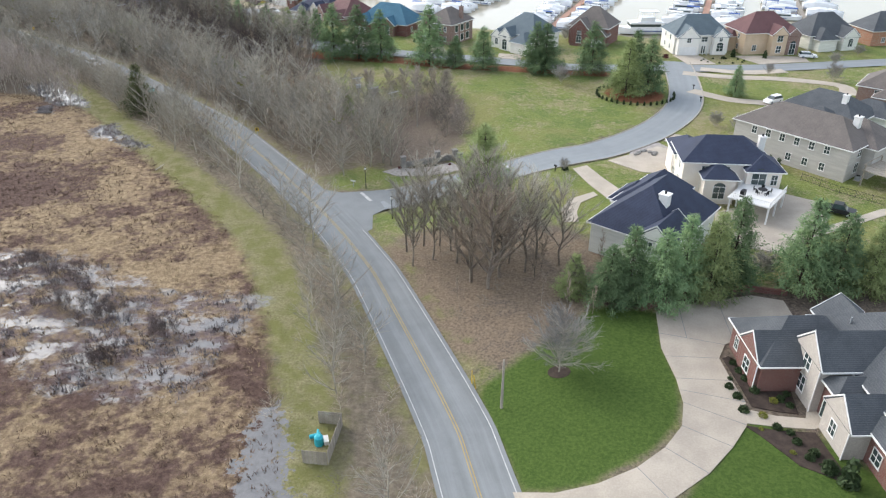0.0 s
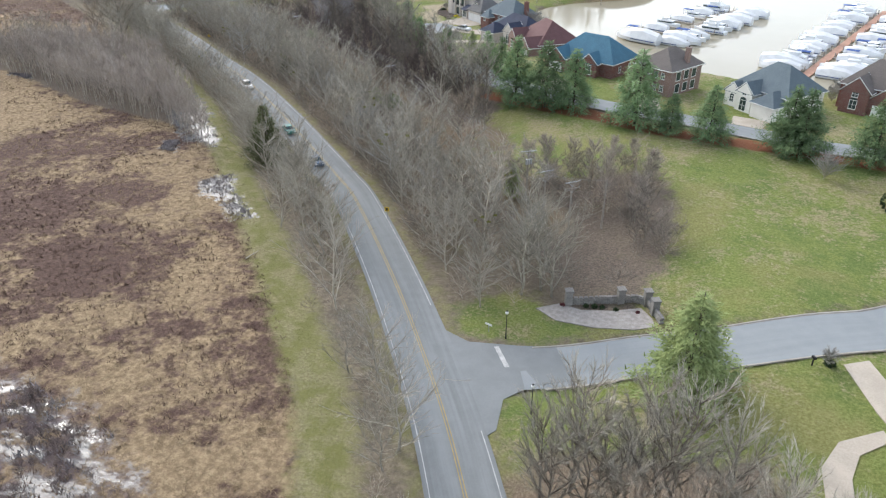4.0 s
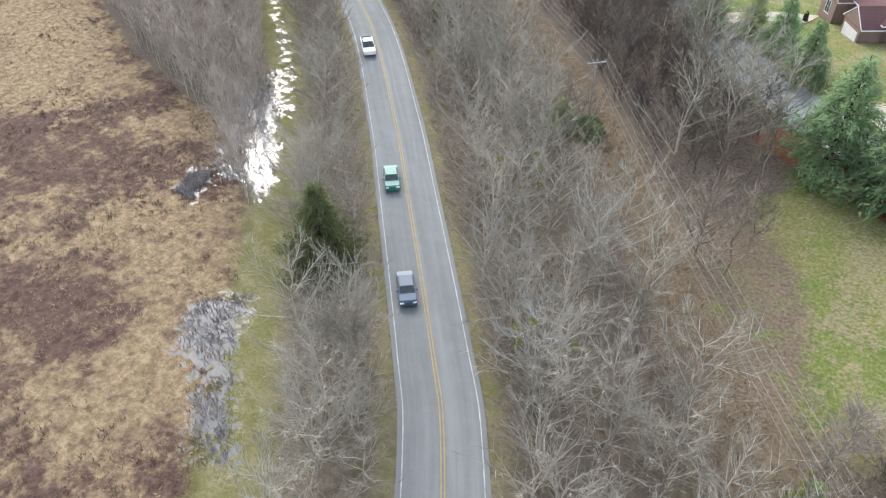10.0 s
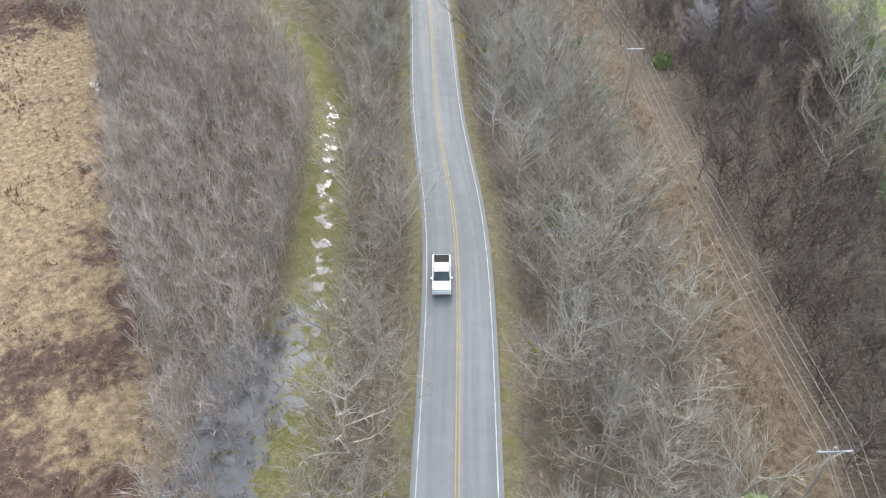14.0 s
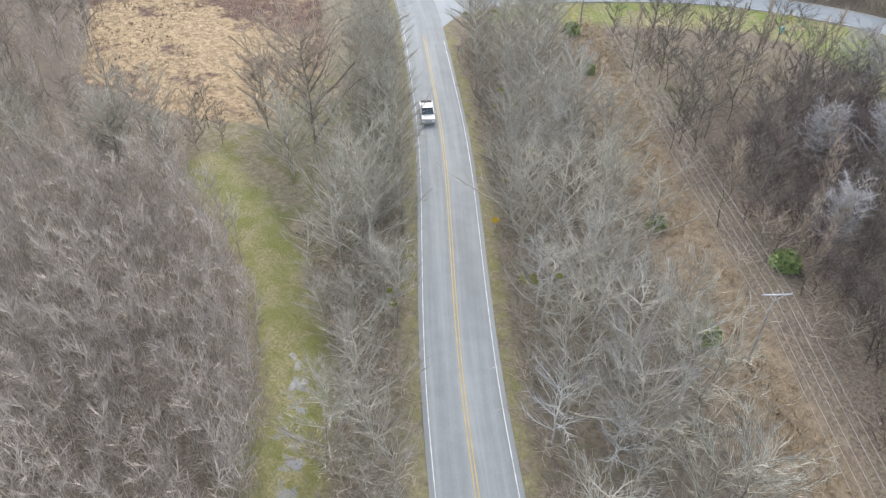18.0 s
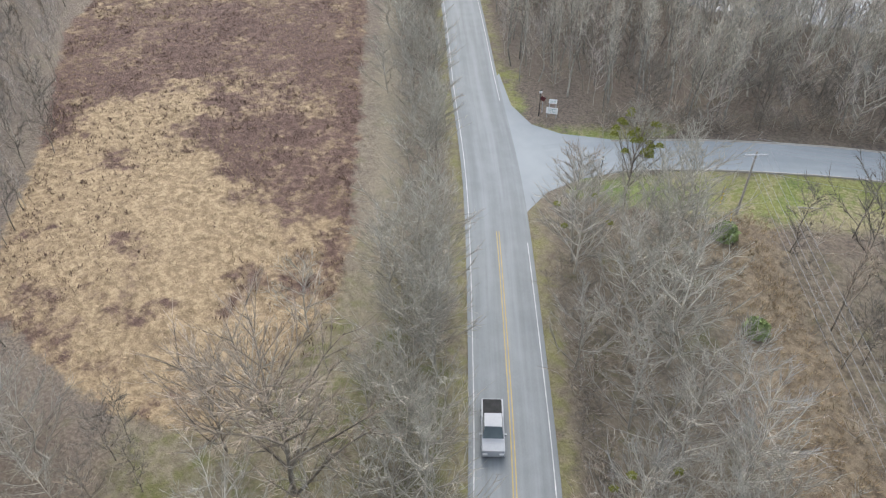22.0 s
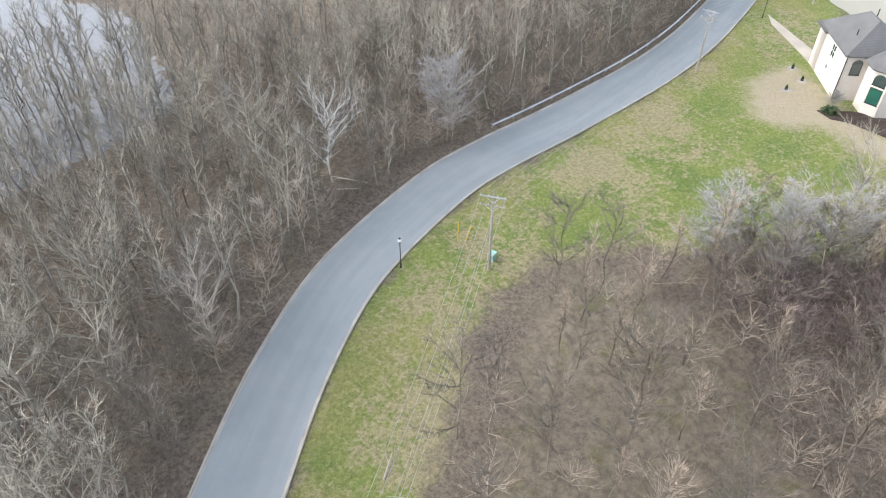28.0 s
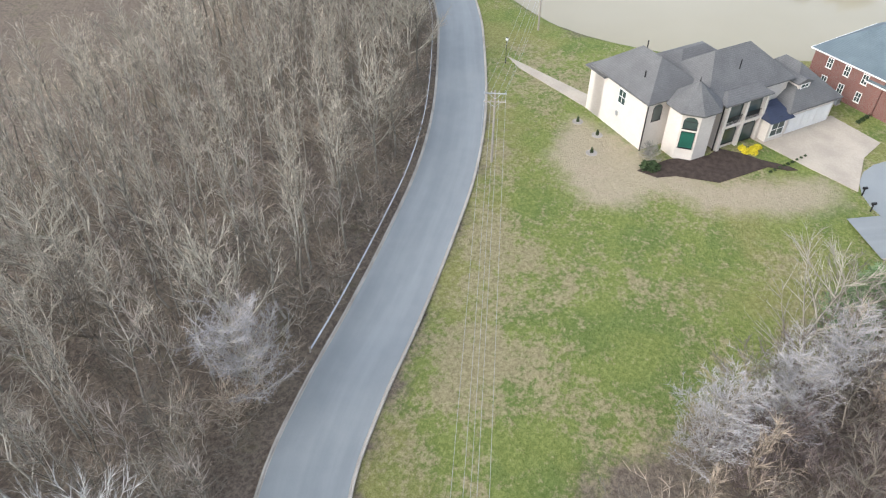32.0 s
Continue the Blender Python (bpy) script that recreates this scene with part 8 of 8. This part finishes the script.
def boat_meshes():
    out = []
    for style in range(3):
        bm = bmesh.new()
        rings = []
        for t_, hw, sheer, keel in ((0, 0.92, 1.15, 0.0), (0.3, 1.0, 1.15, -0.05), (0.62, 0.94, 1.3, 0.0), (0.82, 0.62, 1.5, 0.2), (0.95, 0.22, 1.65, 0.7), (1.0, 0.03, 1.7, 1.2)):
            y = -5.5 + 11 * t_
            rings.append([bm.verts.new(p) for p in ((-1.7 * hw, y, sheer), (-1.5 * hw, y, 0.35), (0, y, keel - 0.2), (1.5 * hw, y, 0.35), (1.7 * hw, y, sheer))])
        for a, b in zip(rings, rings[1:]):
            for i in range(4):
                bm.faces.new((a[i], a[i + 1], b[i + 1], b[i]))
            bm.faces.new((a[4], a[0], b[0], b[4]))
        bm.faces.new(rings[0])
        bmesh.ops.recalc_face_normals(bm, faces=bm.faces)
        hull = bpy.data.meshes.new("hull")
        bm.to_mesh(hull)
        bm.free()
        hull.materials.append(M["gelcoat"])
        extra = []
        stripe = boxes((-1.74, -5.2, 0.86, 1.74, 1.0, 0.98))
        extra.append(("stripe", stripe, "canvas_blue"))
        if style == 0:
            extra += [("cabin", boxes((-1.2, -2.6, 1.1, 1.2, 2.2, 2.2), (-1.05, -2.2, 2.2, 1.05, 1.0, 2.35)), "gelcoat"), ("windshield", boxes((-1.22, -2.0, 1.55, 1.22, 2.24, 2.0)), "glass"), ("canopy", boxes((-1.2, -4.6, 3.3, 1.2, -0.6, 3.4), (-1.1, -4.5, 1.1, -1.04, -4.44, 3.3), (1.04, -4.5, 1.1, 1.1, -4.44, 3.3), (-1.1, -0.8, 2.3, -1.04, -0.74, 3.3), (1.04, -0.8, 2.3, 1.1, -0.74, 3.3)), "canvas_blue")]
        elif style == 1:
            tent = bmesh.new()
            pts = [[tent.verts.new(p) for p in ((-1.75 * w, y, 1.15), (-1.1 * w, y, h), (0, y, h + 0.55), (1.1 * w, y, h), (1.75 * w, y, 1.15))] for y, w, h in ((-5.6, 0.9, 2.2), (-2, 1.0, 2.9), (1.5, 0.97, 2.6), (4.2, 0.55, 1.9), (5.4, 0.1, 1.75))]
            for a, b in zip(pts, pts[1:]):
                for i in range(4):
                    tent.faces.new((a[i], a[i + 1], b[i + 1], b[i]))
            tent.faces.new(pts[0])
            bmesh.ops.recalc_face_normals(tent, faces=tent.faces)
            extra.append(("cover", tent, "canvas_white"))
        else:
            extra += [("cabin", boxes((-1.4, -4.2, 1.1, 1.4, 2.4, 2.5), (-1.2, -3.6, 2.5, 1.2, 1.0, 2.62), (-1.0, -2.4, 2.62, 1.0, 0.4, 3.4)), "gelcoat"), ("windshield", boxes((-1.42, -3.6, 1.7, 1.42, 2.44, 2.2)), "glass"), ("bridge_top", boxes((-1.2, -3.0, 4.4, 1.2, 0.4, 4.5), (-1.0, -2.3, 3.4, -0.94, -2.24, 4.4), (0.94, -2.3, 3.4, 1.0, -2.24, 4.4), (-1.0, 0.2, 3.4, -0.94, 0.26, 4.4), (0.94, 0.2, 3.4, 1.0, 0.26, 4.4)), "gelcoat")]
        ms = [("hull", hull)]
        for nm, bm_e, mt in extra:
            me_ = bpy.data.meshes.new(nm)
            bm_e.to_mesh(me_)
            bm_e.free()
            me_.materials.append(M[mt])
            ms.append((nm, me_))
        out.append(ms)
    return out


BOATS = boat_meshes()
BOAT_LABELS = ("white motor cruiser with a blue canopy at a dock", "boat under white shrink wrap at a dock", "white yacht with an upper bridge at a dock")


def boat(x, y, heading, style, size=1.0):
    root = thing("boat", BOAT_LABELS[style], "boat", pose(x, y, -2.75, 0, 0, heading) @ Matrix.Diagonal((size, size, size, 1)), "boats")
    for nm, me_ in BOATS[style]:
        share(nm, me_, root)


def dock(a, b, width, mat, label):
    a, b = Vector((*a, -2.1)), Vector((*b, -2.1))
    d_ = b - a
    root = thing("dock", label, "dock", Matrix.Translation(a) @ pose(0, 0, 0, 0, 0, math.degrees(math.atan2(d_.y, d_.x))), "docks")
    L_ = d_.length
    part("walkway", boxes((0, -width / 2, -0.25, L_, width / 2, 0)), mat, root)
    for i in range(int(L_ / 9) + 1):
        bm = bmesh.new()
        tube(bm, (i * 9 + 0.3, width / 2 + 0.15, -3), (i * 9 + 0.3, width / 2 + 0.15, 1.3), 0.14, 0.13, 6)
        part("pile", bm, M["pole_wood"], root)
    return root


sea = random.Random(21)
for a, b, red in (((40, 268), (84, 376), True), ((-4, 297), (30, 366), False), ((96, 268), (126, 345), True), ((140, 280), (165, 350), False)):
    dock(a, b, 2.4, M["dock_red"] if red else M["planks"], "long red-brown boat dock" if red else "long weathered boat dock")
    d_ = Vector((b[0] - a[0], b[1] - a[1], 0))
    L_ = d_.length
    d_.normalize()
    nn = Vector((d_.y, -d_.x, 0))
    s_ = 4.0
    while s_ < L_ - 2:
        for side in (-1, 1):
            p = Vector((*a, 0)) + d_ * s_ + nn * side * 8.0
            if sdf(LAKE, np.array([p.x]), np.array([p.y]))[0] > 6 and sea.random() < 0.8:
                hd = math.degrees(math.atan2(nn.y * side, nn.x * side)) - 90
                boat(p.x, p.y, hd + (180 if sea.random() < 0.4 else 0), sea.choice((0, 1, 1, 2)), sea.uniform(0.85, 1.25))
        if int(s_ / 5.2) % 2 == 0:
            for side in (-1, 1):
                p = Vector((*a, 0)) + d_ * (s_ + 2.6)
                q = p + nn * side * 11
                dock((p.x + nn.x * side * 1.25, p.y + nn.y * side * 1.25), (q.x, q.y), 1.0, M["planks"], "narrow finger dock between boats")
        s_ += 5.2
boat(-7, 300, 60, 1, 1.4)
boat(72, 262, 90, 2, 1.8)

# ---- dry grass, weeds and reeds ----


def tufts(name, label, pts, size, blades, mat, seed, flare=0.5):
    r = np.random.default_rng(seed)
    p = np.repeat(np.array(pts), blades, axis=0)
    n_ = len(p)
    z = gz(p[:, 0], p[:, 1])
    a = r.uniform(0, 6.283, n_)
    L_ = size * r.uniform(0.5, 1.2, n_)
    base = np.stack([p[:, 0] + r.normal(0, size * 0.3, n_), p[:, 1] + r.normal(0, size * 0.3, n_), z - 0.1], 1)
    tip = base + np.stack([np.cos(a) * L_ * flare, np.sin(a) * L_ * flare, L_ * 0.85], 1)
    w = np.stack([-np.sin(a), np.cos(a), 0 * a], 1) * (size * 0.11)
    v = np.stack([base - w, base + w, tip], 1).reshape(-1, 3)
    tagged(new(name, tri_mesh(name, v, np.arange(n_ * 3).reshape(-1, 3), mat)), label, "grass", kind="stuff")


def spots(poly, n_, seed, lo, hi, scale=0.07, box_=None):
    """Random places in a polygon where a smooth noise lies between two values."""
    r = np.random.default_rng(seed)
    p = np.array(poly)
    mn, mx = (p.min(0), p.max(0)) if box_ is None else (np.array(box_[:2]), np.array(box_[2:]))
    q = r.uniform(mn, mx, (n_, 2))
    q = q[sdf(poly, q[:, 0], q[:, 1]) > 0.3]
    v = np.array([noise.noise((x * scale, y * scale, 7.5)) for x, y in q])
    if box_ is not None:
        v = v + np.clip(straw_at(q[:, 0], q[:, 1]) / 9, -1, 1) * 0.25
    return q[(v > lo) & (v < hi)]


AREA = (-210, 15, -15, 215)
AREA_N = (-300, 230, -180, 350)
tufts("dry_grass", "straw-coloured dry grass tussocks in the field", np.concatenate([spots(FIELD, 38000, 1, -0.05, 1, box_=AREA), spots(FIELD_N, 12000, 2, -0.2, 1, box_=AREA_N)]), 0.5, 5, M["tussock"], 1, 0.95)
tufts("dead_weeds", "dark reddish dead weeds in the field", np.concatenate([spots(FIELD, 38000, 3, -1, 0.08, box_=AREA), spots(FIELD_N, 12000, 4, -1, 0.0, box_=AREA_N), spots(FIELD_N, 9000, 14, 0.3, 1, 0.33), spots(FIELD, 22000, 15, 0.34, 1, 0.3)]), 0.55, 5, M["weed"], 2, 0.75)
tufts("corridor_grass", "tan dead grass under the power line", np.concatenate([np.array([(a[0] + (b[0] - a[0]) * t_ + o1, a[1] + (b[1] - a[1]) * t_ + o2) for t_, o1, o2 in np.random.default_rng(5).normal(0, 1, (1500, 3)) * np.array([0, 2.2, 2.2]) + np.random.default_rng(6).uniform(0, 1, (1500, 1)) * np.array([1, 0, 0])]) for a, b in zip(LINE[1:], LINE[2:])]), 0.6, 4, M["tussock"], 9, 0.6)
tufts("pool_reeds", "grey sedge clumps in the shallow pools", np.concatenate([spots(p_, 1500, 40 + i, -0.45, 0.3, 0.3) for i, p_ in enumerate(POOLS[:-1])]), 0.6, 5, M["reed"], 8, 0.6)
tufts("reeds", "grey-brown reeds standing in marsh water", spots(MARSH[0], 3000, 5, -0.35, 0.1, 0.16), 0.7, 6, M["reed"], 3, 0.5)
tufts("track_grass", "yellow-green grass on the old track", np.array([p + np.random.default_rng(i).normal(0, 1.2, 2) for i, p in enumerate(np.repeat(TRACK, 40, axis=0))]), 0.3, 3, plain("olive_grass", (0.1, 0.12, 0.03), (0.22, 0.22, 0.08), 0.2, 0.9, bump=0, island=0.3), 4, 0.7)


# ---- small things ----
box_ = thing("transformer", "pale green metal transformer box beside the pole", "transformer", pose(-141.9, 332.6, gzf(-141.9, 332.6), 0, 0, 20))
part("cabinet", boxes((-0.4, -0.35, 0, 0.4, 0.35, 0.85)), M["box_green"], box_)
part("lid", boxes((-0.44, -0.39, 0.85, 0.44, 0.39, 0.93)), M["box_green"], box_)
for x, y in ((-143.1, 337.2), (-142.3, 336.7), (-172.5, 310.2), (-169.2, 307.6), (-16.6, 156.3), (2.9, 63.4), (2.5, 64.4)):
    g = bmesh.new()
    tube(g, (0, 0, 0), (0.5, 0.25, 2.3), 0.05, 0.05, 6)
    o_ = part("guy_guard", g, M["yellow_paint"], None)
    o_.matrix_world = pose(x, y, gzf(x, y), 0, 0, near.uniform(0, 360))
    tagged(o_, "yellow plastic guard on a pole's guy wire", "guy guard", "guy guards")


def cooler(x, y, turn):
    root = thing("air_conditioner", "grey outdoor air conditioner unit beside a wall", "air conditioner", pose(x, y, gzf(x, y), 0, 0, turn), "air conditioners")
    part("casing", boxes((-0.42, -0.42, 0.1, 0.42, 0.42, 0.9)), M["steel"], root)
    part("pad", boxes((-0.55, -0.55, -0.1, 0.55, 0.55, 0.1)), M["concrete"], root)
    g = bmesh.new()
    tube(g, (0, 0, 0.9), (0, 0, 0.94), 0.34, 0.34, 14)
    part("grille", g, M["black_metal"], root)


for x, y, a in ((25.6, 84.2, 50), (24.4, 85.4, 50), (-58.8, 307.4, -38), (-57.7, 306.4, -38), (73.5, 117, 38), (59, 131.5, 38)):
    cooler(x, y, a)


def fence_run(pts, label):
    root = thing("iron_fence", label, "fence", pose(0, 0, 0))
    for (ax, ay), (bx, by) in zip(pts, pts[1:]):
        n_ = max(1, int(math.hypot(bx - ax, by - ay) / 2.4))
        for i in range(n_):
            p = Vector((ax + (bx - ax) * i / n_, ay + (by - ay) * i / n_, 0))
            q = Vector((ax + (bx - ax) * (i + 1) / n_, ay + (by - ay) * (i + 1) / n_, 0))
            p.z, q.z = gzf(p.x, p.y), gzf(q.x, q.y)
            g = bmesh.new()
            tube(g, p, p + Vector((0, 0, 1.4)), 0.045, 0.045, 4)
            part("post", g, M["black_metal"], root)
            for h in (0.2, 1.25):
                g = bmesh.new()
                tube(g, p + Vector((0, 0, h)), q + Vector((0, 0, h)), 0.025, 0.025, 4)
                part("rail", g, M["black_metal"], root)
            g = bmesh.new()
            for k in range(1, 12):
                c = p + (q - p) * (k / 12)
                tube(g, c + Vector((0, 0, 0.1)), c + Vector((0, 0, 1.4)), 0.016, 0.016, 3)
            pk = part("pickets", g, M["black_metal"], root)
            tagged(pk, "", "", "", "stuff")


fence_run([(63.5, 117.2), (67.5, 111.5), (73, 106), (80, 101), (88, 96)], "black iron picket fence round a back garden")

# furniture on the white deck
def deck_at(x, y, z, turn=0.0):
    return pose(50.2, 104.6, gzf(50, 104.6), 0, 0, 50) @ pose(x, y, z, 0, 0, turn)


table = thing("patio_table", "round dark metal patio table on the white deck", "table", deck_at(0.6, -0.4, 3.1))
g = bmesh.new()
tube(g, (0, 0, 0.7), (0, 0, 0.75), 0.75, 0.75, 16)
part("tabletop", g, M["black_metal"], table)
g = bmesh.new()
tube(g, (0, 0, 0), (0, 0, 0.7), 0.06, 0.06, 8)
part("pedestal", g, M["black_metal"], table)
for i in range(5):
    a = i * 72 + 15
    c_ = thing("patio_chair", "dark metal patio chair at the deck table", "chair", deck_at(0.6 + 1.15 * math.cos(radians(a)), -0.4 + 1.15 * math.sin(radians(a)), 3.1, a + 90), "chairs at the deck table")
    part("seat", boxes((-0.24, -0.24, 0.4, 0.24, 0.24, 0.45)), M["black_metal"], c_)
    part("backrest", boxes((-0.24, -0.26, 0.5, 0.24, -0.22, 0.95)), M["black_metal"], c_)
    for lx, ly in ((-0.22, -0.22), (0.2, -0.22), (-0.22, 0.2), (0.2, 0.2)):
        part("leg", boxes((lx, ly, 0, lx + 0.03, ly + 0.03, 0.4)), M["black_metal"], c_)
grill = thing("barbecue", "black covered barbecue grill on the white deck", "barbecue", deck_at(-2.6, 1.6, 3.1))
part("cover", boxes((-0.6, -0.3, 0.1, 0.6, 0.3, 1.1)), M["black_metal"], grill)

# fallen wood
for x, y, a, n_ in ((-145.5, 352.6, 130, 4.5), (-146.8, 352.0, 150, 3.2), (-166, 317, 40, 2.5), (-56, 130, 70, 2.5)):
    g = bmesh.new()
    tube(g, (0, 0, 0.12), (n_, 0, 0.3), 0.1, 0.04, 6)
    tube(g, (n_ * 0.6, 0, 0.22), (n_ * 0.85, 0.5, 0.45), 0.04, 0.02, 5)
    o_ = part("fallen_branch", g, M["bark_pale"], None)
    o_.matrix_world = pose(x, y, gzf(x, y), 0, 0, a)
    tagged(o_, "bleached fallen branch lying at the wood's edge", "branch", "fallen branches")

# mistletoe high in some trees of the road bank
bank_trees = [o for o in bpy.data.objects if o.name.startswith("tree") and o.parent is None and "grey deciduous" in o.get("label", "")]
for o in bank_trees[5::9]:
    for i in range(near.randrange(2, 6)):
        a, d = near.uniform(0, 6.28), near.uniform(1.0, 3.4)
        share("mistletoe", SHRUBS["olive"][0], o, pose(d * math.cos(a), d * math.sin(a), near.uniform(6.5, 9.5)) @ Matrix.Diagonal((0.42, 0.42, 0.38, 1)), "yellow-green mistletoe clump")

# mistletoe in two trees
for root, h, many in ((mist_a, 13.5, 26), (mist_b, 13, 11)):
    for i in range(many):
        a, d = near.uniform(0, 6.28), near.uniform(0.3, 3.2)
        share("mistletoe", SHRUBS["olive"][0], root, pose(d * math.cos(a), d * math.sin(a), h * near.uniform(0.6, 0.98)) @ Matrix.Diagonal((0.55, 0.55, 0.5, 1)), "yellow-green mistletoe clump")
